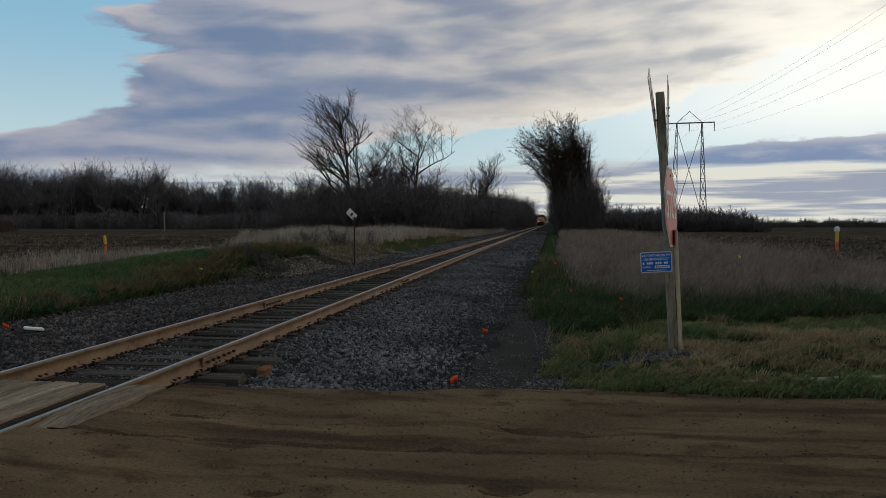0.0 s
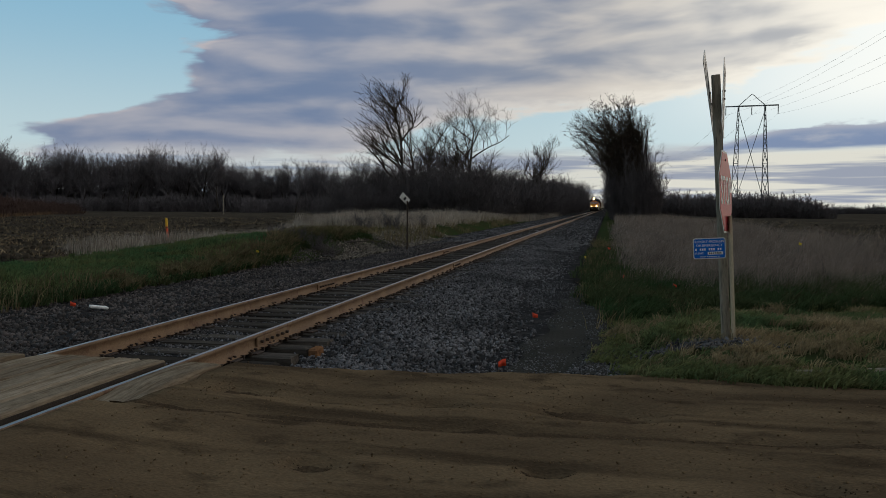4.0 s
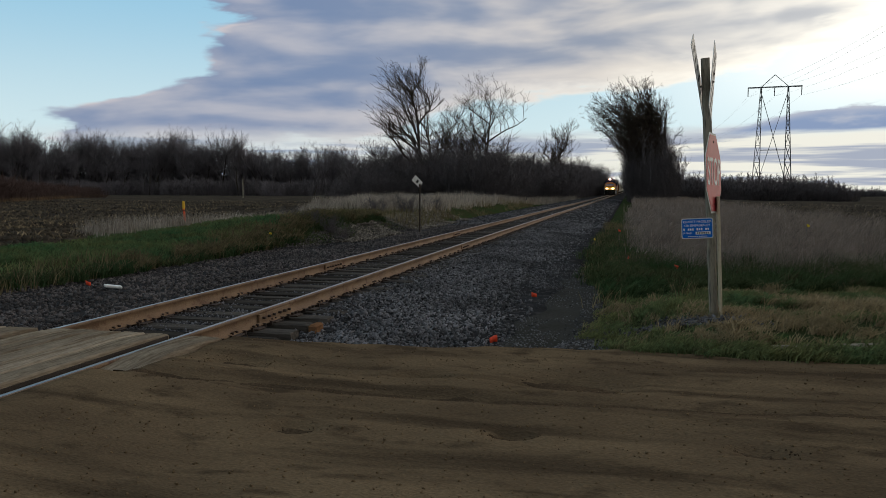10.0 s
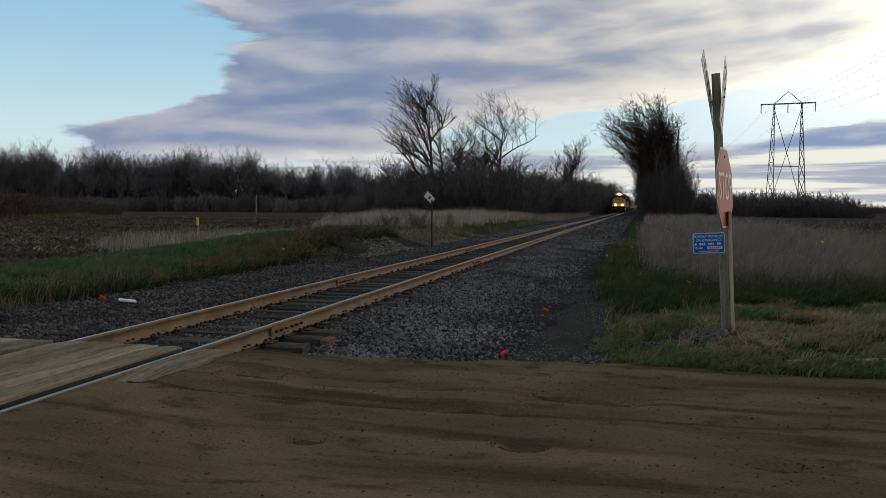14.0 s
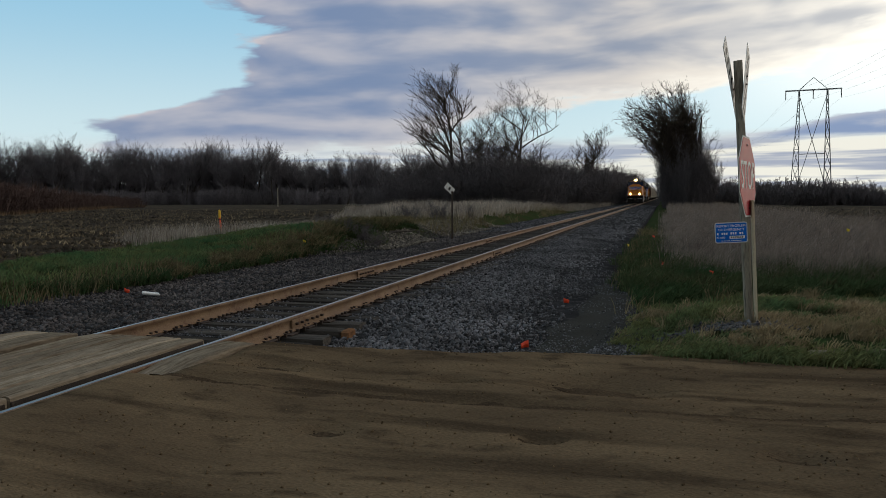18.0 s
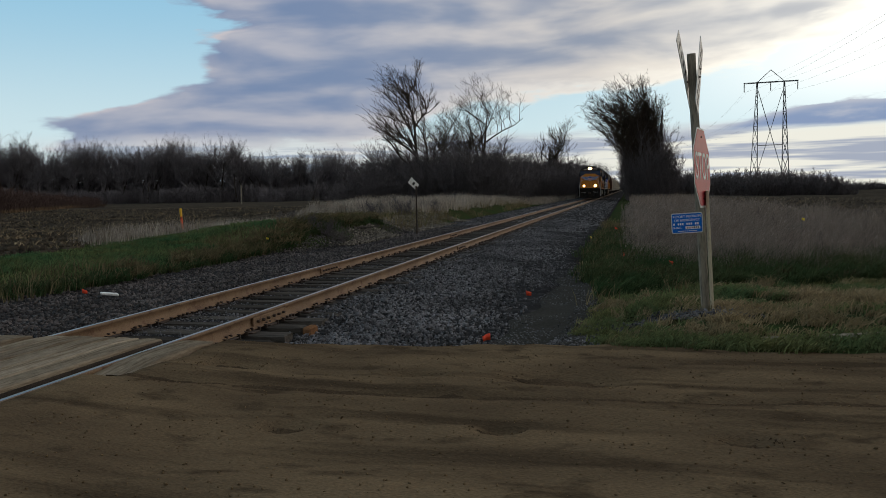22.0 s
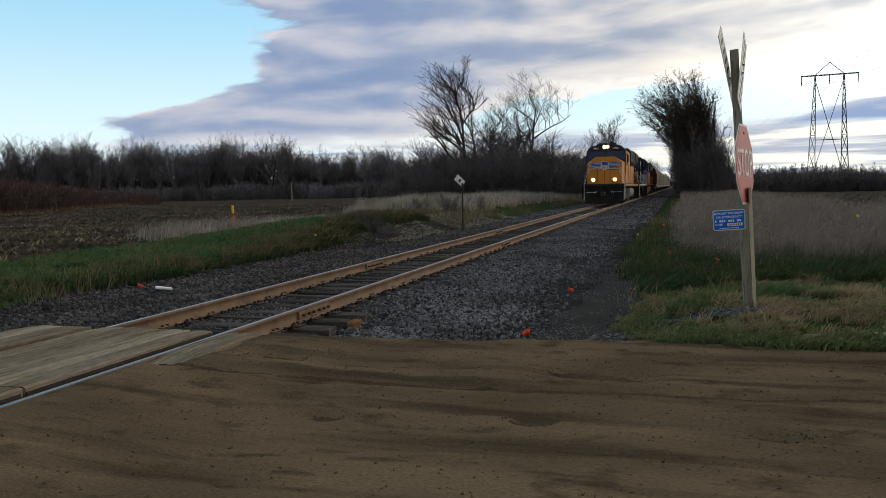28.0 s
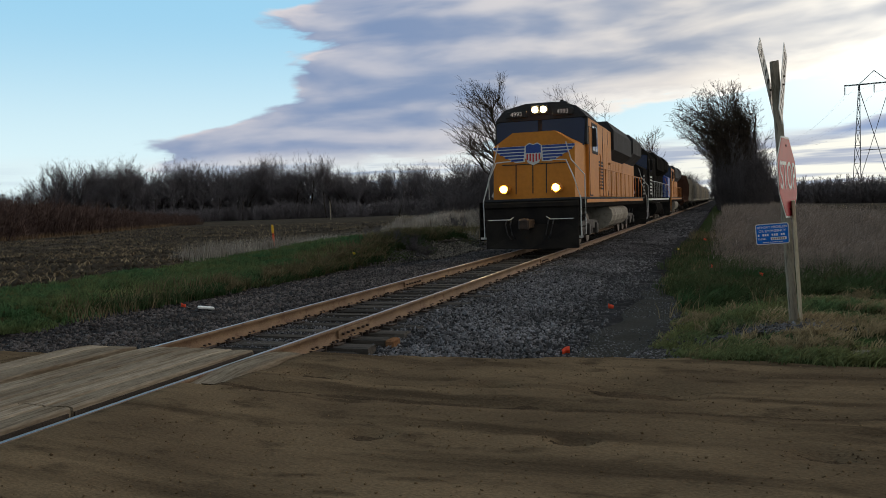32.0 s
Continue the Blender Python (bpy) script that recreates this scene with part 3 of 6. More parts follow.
def build_damp_spots():
    """Dark damp soil in the pot-holes and along the wheel rut."""
    for hx, hy, r in POTHOLES:
        verts, n = [(hx, hy, road_z(hx, hy) + 0.014)], 40
        for ring in (0.5, 0.8, 1.0):
            for k in range(n):
                a = 2 * math.pi * k / n
                w = r * ring * (1.0 + 0.45 * noise.noise((math.cos(a) * 1.6 + hx * 3, math.sin(a) * 1.6, hy)) + 0.25 * noise.noise((math.cos(a) * 5 + hx * 3, math.sin(a) * 5, hy)))
                x, y = hx + 1.5 * w * math.cos(a), hy + 0.62 * w * math.sin(a)
                verts.append((x, y, road_z(x, y) + (0.014 if ring < 0.7 else 0.008 if ring < 1 else -0.012)))
        tri = [(0, 1 + k, 1 + (k + 1) % n) for k in range(n)]
        for q in (0, 1):
            b = 1 + q * n
            for k in range(n):
                j = (k + 1) % n
                tri += [(b + k, b + n + k, b + n + j), (b + k, b + n + j, b + j)]
        tagged(new("pothole", raw_mesh("pothole", verts, tri, MAT["damp"], True)), "shallow pot-hole with dark damp soil in the dirt road", "pothole", kind="structure")
    verts, tri, rows = [], [], 160
    for r in range(rows):
        x = 0.3 + 9.0 * r / (rows - 1)
        c = -1.55 + 0.07 * (min(x, 6.5) - 3.0) + 0.05 * math.sin(x * 1.1)
        half = max(0.004, 0.05 + 0.05 * noise.noise((x * 1.3, 0.0, 8.0)) + 0.03 * noise.noise((x * 5.0, 1.0, 8.0)))
        for q in (-1.0, 0.0, 1.0):
            y = c + q * half + 0.012 * noise.noise((x * 9, q, 1.0))
            verts.append((x, y, road_z(x, y) + (0.010 if q == 0 else -0.004)))
        if r:
            b = 3 * r
            for q in (0, 1):
                tri += [(b - 3 + q, b + q, b + q + 1), (b - 3 + q, b + q + 1, b - 2 + q)]
    tagged(new("wheel_rut", raw_mesh("wheel_rut", verts, tri, MAT["damp"], True)), "narrow dark wheel rut along the dirt road", "rut", kind="structure")


def sweep(name, prof, ys, mat, smooth=False, dx=0.0):
    """An open outline of (x, z) carried along the track."""
    n = len(prof)
    verts = [(x + dx + drift(max(y, 0)), y, z) for y in ys for x, z in prof]
    faces = [(r * n + i, r * n + i + 1, r * n + n + i + 1, r * n + n + i) for r in range(len(ys) - 1) for i in range(n - 1)]
    return raw_mesh(name, verts, faces, mat, smooth)


TRACK_YS = list(np.arange(-14, 40, 1.0)) + list(np.arange(40, 140, 4.0)) + list(np.arange(140, 640, 10.0))


def bed_z(x, y):
    """Height of the ballast across the track."""
    x = x - drift(max(y, 0))
    d = abs(x - MID)
    z = -0.222 if d < 0.6 else -0.205 if d < 1.4 else -0.21 - 0.12 * sm(1.6, 3.8, d)
    z -= 0.075 * sm(3.2, 1.7, y) * sm(0.6, 1.0, d) * sm(2.4, 1.6, d) * (1 if x > MID else 0)
    return z + 0.025 * noise.noise((x * 1.3, y * 1.1, 9.0)) - (0.1 * sm(-0.1, -0.5, y) if d < 4.6 else 0)


def build_track():
    ys = list(np.arange(-14, 30, 0.25)) + list(np.arange(30, 90, 1.0)) + list(np.arange(90, 640, 6.0))
    offs = list(np.arange(-5.72, 4.2, 0.22))
    verts = [(MID + o + drift(max(y, 0)), y, bed_z(MID + o + drift(max(y, 0)), y) - (0.25 if o in (offs[0], offs[-1]) else 0)) for y in ys for o in offs]
    n = len(offs)
    faces = [(r * n + i, r * n + i + 1, r * n + n + i + 1, r * n + n + i) for r in range(len(ys) - 1) for i in range(n - 1)]
    tagged(new("ballast_bed", raw_mesh("ballast_bed", verts, faces, MAT["ballast"], True)), "grey crushed-stone ballast bed under the track", "ballast", kind="structure")

    track = thing("railway_track", pose(0, 0, 0), "single railway track with rust-brown rails on wooden ties", "track", kind="structure")
    prof = [(-0.07, -0.172), (-0.07, -0.16), (-0.012, -0.135), (-0.010, -0.048), (-0.036, -0.036), (-0.036, -0.008), (-0.030, -0.003)]
    prof = prof + [(-x, z) for x, z in prof[::-1]] + [prof[0]]
    for rx in RAIL_X:
        rail = part("rail", sweep("rail", prof, TRACK_YS, MAT["rust"], dx=rx), "rust", track, "rust-brown steel rail")
        part("running_surface", sweep("running_surface", [(-0.020, -0.0035), (-0.014, 0.0), (0.016, 0.0), (0.021, -0.0035)], TRACK_YS, MAT["polished"], dx=rx), "polished", rail, "polished top of the rail")
    # joint bars on both rails, with bolts
    for rx, jy in ((RAIL_X[0], 1.75), (RAIL_X[1], 7.6), (RAIL_X[0], 13.6), (RAIL_X[1], 19.4)):
        for side in (-1, 1):
            x = rx + side * 0.03 + drift(jy)
            bar = part("joint_bar", Shape().box(x - 0.014, x + 0.014, jy - 0.45, jy + 0.45, -0.15, -0.04, 0.006), "rust", track, "bolted rust-brown joint bar")
            bolts = Shape()
            for k in (-0.36, -0.22, -0.08, 0.08, 0.22, 0.36):
                bolts.tube([(x + side * 0.012, jy + k, -0.093), (x + side * 0.05, jy + k, -0.093)], 0.017, 6)
            part("bolts", bolts, "dark_rust", bar)
    # ties, each with its plates
    rnd = random.Random(5)
    kinds = []
    for _ in range(4):
        s = Shape().box(-1.34, 1.34, -0.115, 0.115, -0.36, -0.176, 0.018)
        s.v = [(x + rnd.uniform(-0.02, 0.02), y + rnd.uniform(-0.012, 0.012), z + (rnd.uniform(-0.012, 0.004) if z > -0.2 else 0)) for x, y, z in s.v]
        kinds.append(s.mesh("tie", MAT["tie"]))
    plate = Shape()
    for rx in (-0.7525, 0.7525):
        plate.box(rx - 0.17, rx + 0.17, -0.095, 0.095, -0.178, -0.160, 0.006)
        for a, b in ((-0.085, 0.05), (-0.085, -0.05), (0.085, 0.05), (0.085, -0.05)):
            plate.box(rx + a - 0.018, rx + a + 0.018, b - 0.014, b + 0.014, -0.165, -0.128, 0.004)
    plate_mesh = plate.mesh("tie_plates", MAT["dark_rust"])
    y, count, far_ties = -0.35, 0, Shape()
    while y < 300:
        yy = y + rnd.uniform(-0.03, 0.03)
        m = pose(MID + drift(max(yy, 0)) + rnd.uniform(-0.05, 0.05), yy, rnd.uniform(-0.012, 0.0), 0, 0, rnd.uniform(-1.2, 1.2))
        if count < 140:
            ob = part("tie", kinds[count % 4], "tie", track)
            ob.matrix_local = m
            pl = part("tie_plates", plate_mesh, "dark_rust", ob)
        else:
            far_ties.box(m.translation.x - 1.29, m.translation.x + 1.29, yy - 0.115, yy + 0.115, -0.36, -0.18)
        count += 1
        y += 0.5
    tagged(part("far_ties", far_ties, "tie", track), kind="stuff")
    # the ends of two ties that stick out, one with an orange split end
    for x0, y0, ln, mat in ((0.60, 1.66, 0.09, "tie_end"),):
        part("tie_end", Shape().box(x0 - 0.02, x0 + ln, y0 - 0.13, y0 + 0.12, -0.37, -0.186, 0.02), mat, track, "orange split end of a tie")

    # rail anchors: small clips against the ties
    anchor = Shape()
    for k in range(100):
        ya = 0.2 + k * 0.5
        for rx in RAIL_X:
            for dy in (-0.16, 0.16):
                x = rx + drift(ya)
                anchor.box(x - 0.10, x + 0.10, ya + dy - 0.012, ya + dy + 0.012, -0.20, -0.152)
    tagged(part("rail_anchors", anchor, "dark_rust", track), kind="stuff")


def stones(name, count, place, label, seed, lo=0.014, hi=0.038, mat="stone"):
    """Loose angular stones scattered where place() says, all in one object."""
    rng = np.random.default_rng(seed)
    octa = np.array([(1, 0, 0), (-1, 0, 0), (0, 1, 0), (0, -1, 0), (0, 0, 1), (0, 0, -1)], float)
    tri = np.array([(0, 2, 4), (2, 1, 4), (1, 3, 4), (3, 0, 4), (2, 0, 5), (1, 2, 5), (3, 1, 5), (0, 3, 5)])
    pts = [place(rng) for _ in range(count)]
    pts = np.array([p for p in pts if p is not None])
    n = len(pts)
    size = rng.uniform(lo, hi, (n, 1, 1)) * rng.uniform(0.55, 1.2, (n, 1, 3))
    body = octa[None] * rng.uniform(0.6, 1.25, (n, 6, 1)) + rng.normal(0, 0.18, (n, 6, 3))
    q = rng.normal(size=(n, 4))
    q /= np.linalg.norm(q, axis=1, keepdims=True)
    w, x, y, z = q.T
    R = np.stack([1 - 2 * (y * y + z * z), 2 * (x * y - z * w), 2 * (x * z + y * w), 2 * (x * y + z * w), 1 - 2 * (x * x + z * z), 2 * (y * z - x * w), 2 * (x * z - y * w), 2 * (y * z + x * w), 1 - 2 * (x * x + y * y)], -1).reshape(n, 3, 3)
    v = np.einsum("nij,nkj->nki", R, body * size) + pts[:, None]
    f = (tri[None] + 6 * np.arange(n)[:, None, None]).reshape(-1, 3)
    return tagged(new(name, raw_mesh(name, v.reshape(-1, 3), f, MAT[mat])), label, "stones", kind="stuff")


def scatter_ballast():
    def at(lo, hi, y0, y1, power):
        def place(rng):
            y = y0 + (y1 - y0) * rng.random() ** power
            o = rng.uniform(lo, hi)
            if o > 2.9 and rng.random() < 0.35 + (o - 2.9) / 1.4:
                return None
            x = MID + o + drift(max(y, 0))
            if 1.0 < o < 1.6 and y < 2.4 and rng.random() < 0.55:
                return None
            if o < -4.1 and y > 14:
                return (x, y, ground_z(x, y) + 0.006)
            if o > 3.9:
                return (x, y, ground_z(x, y) + 0.004) if y > road_edge(x) else None
            if y < road_edge(x) + 0.02:
                return None
            return (x, y, bed_z(x, y) + rng.uniform(-0.012, 0.014))
        return place

    stones("ballast_stones", 62000, at(1.0, 4.7, 0.0, 34, 1.75), "grey broken ballast stones spread beside the track", 1, 0.013, 0.041)
    stones("ballast_stones", 14000, at(-0.68, 0.68, -0.3, 24, 1.4), "dark ballast stones between the rails", 2, 0.013, 0.028)
    stones("ballast_stones", 24000, at(-5.55, -1.0, -0.4, 30, 1.5), "brownish ballast stones along the far side of the track", 3, 0.018, 0.046, "brown_stone")

    def hollow(rng):
        y = 0.4 + 11 * rng.random() ** 1.3
        x = 2.6 + 1.7 * rng.random()
        if y < road_edge(x) + 0.03 or noise.noise((x * 1.4, y * 1.0, 3.3)) < -0.28:
            return None
        return (x, y, max(bed_z(x, y), ground_z(x, y) - 0.35 * sm(4.5, 3.8, abs(x - drift(y) - MID))) + 0.012)

    stones("hollow_gravel", 6500, hollow, "small dark stones half sunk in the damp hollow", 11, 0.006, 0.020)

    def post_foot(rng):
        x, y = 5.0 + 0.42 * rng.normal(), 2.35 + 0.16 * rng.normal()
        return (x, y, ground_z(x, y) + 0.05)

    stones("post_gravel", 700, post_foot, "grey gravel heaped round the foot of the post", 12, 0.012, 0.032)

    def far(rng):
        y = 30 + 110 * rng.random() ** 1.4
        o = rng.uniform(-4.4, 4.0)
        x = MID + o + drift(y)
        return (x, y, bed_z(x, y) + 0.01)

    stones("ballast_stones", 11000, far, "grey ballast stones along the distant track", 7, 0.03, 0.075)

    def slope(rng):
        y = rng.uniform(17, 38)
        x = rng.uniform(-7.3, -4.3)
        if noise.noise((x * 0.4, y * 0.3, 0)) < -0.2:
            return None
        return (x, y, ground_z(x, y) + 0.01)

    stones("bank_gravel", 9000, slope, "pale gravel spilled over the low bank", 4, 0.025, 0.06, "pale_stone")

    def road_bits(rng):
        x, y = rng.uniform(-5, 10), -6.0 + 6.4 * rng.random() ** 0.7
        if y > road_edge(x) or abs(x - MID) < 1.3:
            return None
        return (x, y, road_z(x, y) + 0.002)

    def crumbs(rng):
        hx, hy, r = POTHOLES[rng.integers(0, len(POTHOLES))]
        x, y = hx + rng.normal(0, r * 0.9), hy + rng.normal(0, r * 0.42)
        return (x, y, road_z(x, y) + 0.001) if y < road_edge(x) - 0.05 else None

    stones("road_crumbs", 1000, crumbs, "dark damp crumbs of soil lying in the pot-holes", 9, 0.003, 0.009, "crumb")
    stones("road_gravel", 9000, road_bits, "small loose stones and clods on the dirt road", 6, 0.003, 0.012, "clod")


def build_mud():
    """The damp hollow between ballast and verge."""
    ys = list(np.arange(0.35, 11.0, 0.22))
    verts, n = [], 9
    for y in ys:
        a = 2.75 + 0.35 * noise.noise((y * 0.8, 0.0, 2.0)) + 0.05 * y
        b = 4.15 + 0.25 * noise.noise((y * 0.6, 3.0, 2.0))
        for i in range(n):
            x = a + (b - a) * i / (n - 1)
            z = max(bed_z(x, y), ground_z(x, y) - 0.35 * sm(4.5, 3.8, abs(x - drift(y) - MID))) + 0.012
            verts.append((x, y, z - (0.05 if i in (0, n - 1) or y in (ys[0], ys[-1]) else 0)))
    faces = [(r * n + i, r * n + i + 1, r * n + n + i + 1, r * n + n + i) for r in range(len(ys) - 1) for i in range(n - 1)]
    tagged(new("mud_strip", raw_mesh("mud_strip", verts, faces, MAT["mud"], True)), "dark damp mud strip beside the ballast", "mud", kind="structure")


def build_planks():
    """The crossing: timber panels between and beside the rails."""
    rnd = random.Random(3)
    deck = thing("crossing_deck", pose(0, 0, 0), "worn wooden plank crossing deck between the rails", "crossing deck", kind="structure")
    cols = [(-2.30, -2.00), (-1.985, -1.625)]
    inner = list(np.linspace(-1.42, -0.088, 6))
    cols += [(a + 0.010, b - 0.010) for a, b in zip(inner, inner[1:])]
    cols += [(0.046, 0.42)]
    for a, b in cols:
        y1 = -0.34 + (0.10 if a > 0 else 0)
        for k in range(1 if a > 0 else 4):
            top = y1 - 2.44 * k - 0.008 + rnd.uniform(-0.012, 0.012)
            s = Shape()
            y0 = y1 - (1.5 if a > 0 else 2.44) * (k + 1) + 0.008
            rows, w = 13, b - a
            prof = [(0, -0.18), (0, -0.014), (0.014, 0), (w * 0.33, 0.0), (w * 0.66, 0.0), (w - 0.014, 0), (w, -0.014), (w, -0.18)]
            vs = []
            for r in range(rows):
                y = y0 + (top - y0) * r / (rows - 1)
                for px, pz in prof:
                    wear = (-0.022 * sm(0.35, 0.0, top - y) if k == 0 else 0) - (0.05 * sm(0.7, 0.0, y - y0) if a > 0 else 0)
                    dz = 0 if pz < -0.1 else 0.008 * noise.noise((a * 3.0, k, 9.0)) + 0.006 * noise.noise((px * 9 + a * 5, y * 2.2, 4.0)) + wear
                    vs.append((a + px, y, pz + (0.044 if -1.5 < a < 0 else 0.036 if a < -1.5 else 0.014) + dz))
            n = len(prof)
            fs = [(r * n + i, r * n + i + 1, r * n + n + i + 1, r * n + n + i) for r in range(rows - 1) for i in range(n - 1)]
            fs += [tuple(range(n)), tuple(range(len(vs) - 1, len(vs) - n - 1, -1))]
            s.add(vs, fs)
            board = part("plank", s, "plank", deck)
            if abs(b + 0.098) < 0.02:
                # added dark strip: paints the gap's shade onto the plank's rail side
                part("flangeway_edge", Shape().box(b + 0.001, b + 0.012, y0, top - 0.03, -0.17, 0.008), "flangeway_shade", board, "dark strip painting the shade of the flangeway gap")


# ---- things by the road ----
def build_post():
    post = thing("crossbuck_post", pose(5.395, 2.72, -0.12), "leaning weathered square wooden post with white crossbuck boards", "sign post")
    lean = pose(0, 0, 0, -1.0, -3.4, 0)
    wood = Shape()
    vs, rows = [], 9
    for r in range(rows):
        z = 3.33 * r / (rows - 1)
        h = 0.049 + 0.004 * noise.noise((0, 0, z * 2))
        for px, py in ((-h, -h + 0.02), (-h + 0.02, -h), (h - 0.02, -h), (h, -h + 0.02), (h, h - 0.02), (h - 0.02, h), (-h + 0.02, h), (-h, h - 0.02)):
            vs.append((px, py, z - 0.15 + 0.012 * noise.noise((px * 8, py * 8, z))))
    fs = [(r * 8 + i, r * 8 + (i + 1) % 8, r * 8 + 8 + (i + 1) % 8, r * 8 + 8 + i) for r in range(rows - 1) for i in range(8)] + [tuple(range(7, -1, -1)), tuple(range(64, 72))]
    wood.add(vs, fs)
    p = part("post", wood, "post", post, smooth=False)
    p.matrix_local = lean
    # two boards of the crossbuck, one on each face
    for x, tilt, turn, z in ((-0.078, 41, -14.5, 2.885), (0.078, -43, -12.5, 2.92)):
        b = Shape().box(-0.004, 0.004, -0.115, 0.115, -0.61, 0.61, 0.002)
        board = part("crossbuck_board", b, "sign_white", post, "white crossbuck board with black lettering bars")
        board.matrix_local = lean @ pose(x, -0.02, z, 0, 0, turn) @ pose(0, 0, 0, tilt, 0, 0)
        for k in range(8):
            zz = -0.5 + 0.13 * k + (0.06 if k > 3 else 0)
            part("lettering_bar", Shape().box(-0.0065, 0.0065, -0.06, 0.06, zz - 0.022, zz + 0.022), "black", board)
        bolt = Shape()
        for zz in (-0.05, 0.1):
            bolt.tube([(-0.02, 0, zz), (0.02, 0, zz)], 0.012, 6)
        part("bolts", bolt, "dark_rust", board)


def build_blue_sign():
    sign = thing("emergency_sign", pose(5.15, 2.52, 1.015, 0, 0, 2), "small blue emergency notice plate with white lettering", "sign")
    w, h = 0.365, 0.245
    tilt = pose(0, 0, 0, 0, -3.2, 0)

    def rounded(a, b, r, y0, y1):
        pr = []
        for cx, cz, st in ((a - r, b - r, 0), (-a + r, b - r, 90), (-a + r, -b + r, 180), (a - r, -b + r, 270)):
            pr += [(cx + r * math.cos(radians(st + q)), cz + r * math.sin(radians(st + q))) for q in (0, 30, 60, 90)]
        return Shape().prism(pr, y0, y1, "y")

    for name, s, mat in (("border", rounded(w / 2, h / 2, 0.025, -0.002, 0.002), "sign_white"), ("face", rounded(w / 2 - 0.011, h / 2 - 0.011, 0.016, -0.004, -0.0021), "sign_blue")):
        part(name, s, mat, sign).matrix_local = tilt
    for text, z, size in (("REPORT PROBLEM", 0.078, 0.040), ("OR EMERGENCY", 0.034, 0.040)):
        letters("lettering", text, size, "text_white", sign, tilt @ pose(0, -0.005, z, 90, 0, 0), 0.0008)
    letters("lettering", "X-ING", 0.034, "text_white", sign, tilt @ pose(-0.115, -0.005, -0.056, 90, 0, 0), 0.0008)
    for k in range(12):
        if k not in (1, 5, 9):
            bar = Shape().box(-0.150 + 0.025 * k - 0.008, -0.150 + 0.025 * k + 0.008, -0.0058, -0.0045, -0.024, 0.002)
            part("number_bar", bar, "text_white", sign).matrix_local = tilt
    plate = part("number_plate", Shape().box(-0.02, 0.15, -0.0058, -0.0045, -0.073, -0.040), "text_white", sign)
    plate.matrix_local = tilt
    for k in range(7):
        part("number_bar", Shape().box(0.021 * k - 0.006, 0.021 * k + 0.006, -0.0068, -0.006, -0.067, -0.046), "black", plate)
    small = Shape()
    for k in range(9):
        small.box(-0.10 + 0.025 * k - 0.009, -0.10 + 0.025 * k + 0.009, -0.0058, -0.0045, -0.1, -0.092)
    part("small_print_bars", small, "text_white", sign).matrix_local = tilt
    rivets = Shape()
    for x in (0.15,):
        rivets.tube([(x, -0.012, 0.085), (x, 0, 0.085)], 0.01, 8)
    part("bolt", rivets, "alu", sign).matrix_local = tilt


def build_stop_sign():
    sign = thing("stop_sign", pose(5.46, 2.60, -0.10), "faded red octagonal stop sign on a pale wooden batten", "stop sign")
    lean = pose(0, 0, 0, -1.5, -2.8, 0)
    batten = Shape().box(-0.018, 0.018, -0.045, 0.045, -0.1, 1.5, 0.006)
    part("batten", batten, "tan_wood", sign).matrix_local = lean
    turn = lean @ pose(-0.05, -0.05, 1.775, 0, 0, 73.5)      # faces the traffic coming to the track

    def octagon(r):
        return [(r / math.cos(radians(22.5)) * math.cos(radians(22.5 + 45 * k)), r / math.cos(radians(22.5)) * math.sin(radians(22.5 + 45 * k))) for k in range(8)]

    face = part("panel", Shape().prism(octagon(0.475), -0.002, 0.002, "y"), "sign_white", sign, "white-edged octagonal panel")
    face.matrix_local = turn
    part("red_field", Shape().prism(octagon(0.452), -0.006, -0.003, "y"), "sign_red", face)
    letters("lettering", "STOP", 0.415, "text_white", face, pose(0, -0.0085, 0, 90, 0, 0) @ Matrix.Diagonal((0.82, 1.12, 1, 1)), 0.0012)
    for z in (-0.37, 0.37):
        part("bolt", Shape().tube([(0, -0.014, z), (0, 0.03, z)], 0.014, 6), "dark_rust", face)


def pin_flag(x, y, color, h=0.16, rz=0, tilt=0, group="survey flags"):
    z = ground_z(x, y) if abs(x - MID) > 4.4 else bed_z(x, y)
    f = thing("pin_flag", pose(x, y, z - 0.02, 0, tilt, rz), ("orange" if color == "flag" else "yellow") + " vinyl marking flag on a thin wire", "flag", group)
    part("wire", Shape().tube([(0, 0, 0), (0.004, 0, h * 0.6), (0, 0, h + 0.06)], 0.003, 5), "steel", f)
    rows = []
    for k in range(6):
        u = k / 5
        wob = 0.018 * math.sin(u * 5 + x)
        rows += [(0.002 + u * 0.095, wob, h + 0.05 - u * 0.035), (0.002 + u * 0.09, wob + 0.012, h - 0.03 - u * 0.012)]
    vs = rows + [(a, b + 0.0025, c) for a, b, c in rows]
    fs = [(2 * k, 2 * k + 1, 2 * k + 3, 2 * k + 2) for k in range(5)] + [(12 + 2 * k, 14 + 2 * k, 15 + 2 * k, 13 + 2 * k) for k in range(5)]
    fs += [(0, 12, 13, 1), (10, 11, 23, 22)] + [(2 * k, 2 * k + 2, 14 + 2 * k, 12 + 2 * k) for k in range(5)] + [(2 * k + 1, 13 + 2 * k, 15 + 2 * k, 3 + 2 * k) for k in range(5)]
    part("flag", Shape().add(vs, fs), color, f, smooth=True)


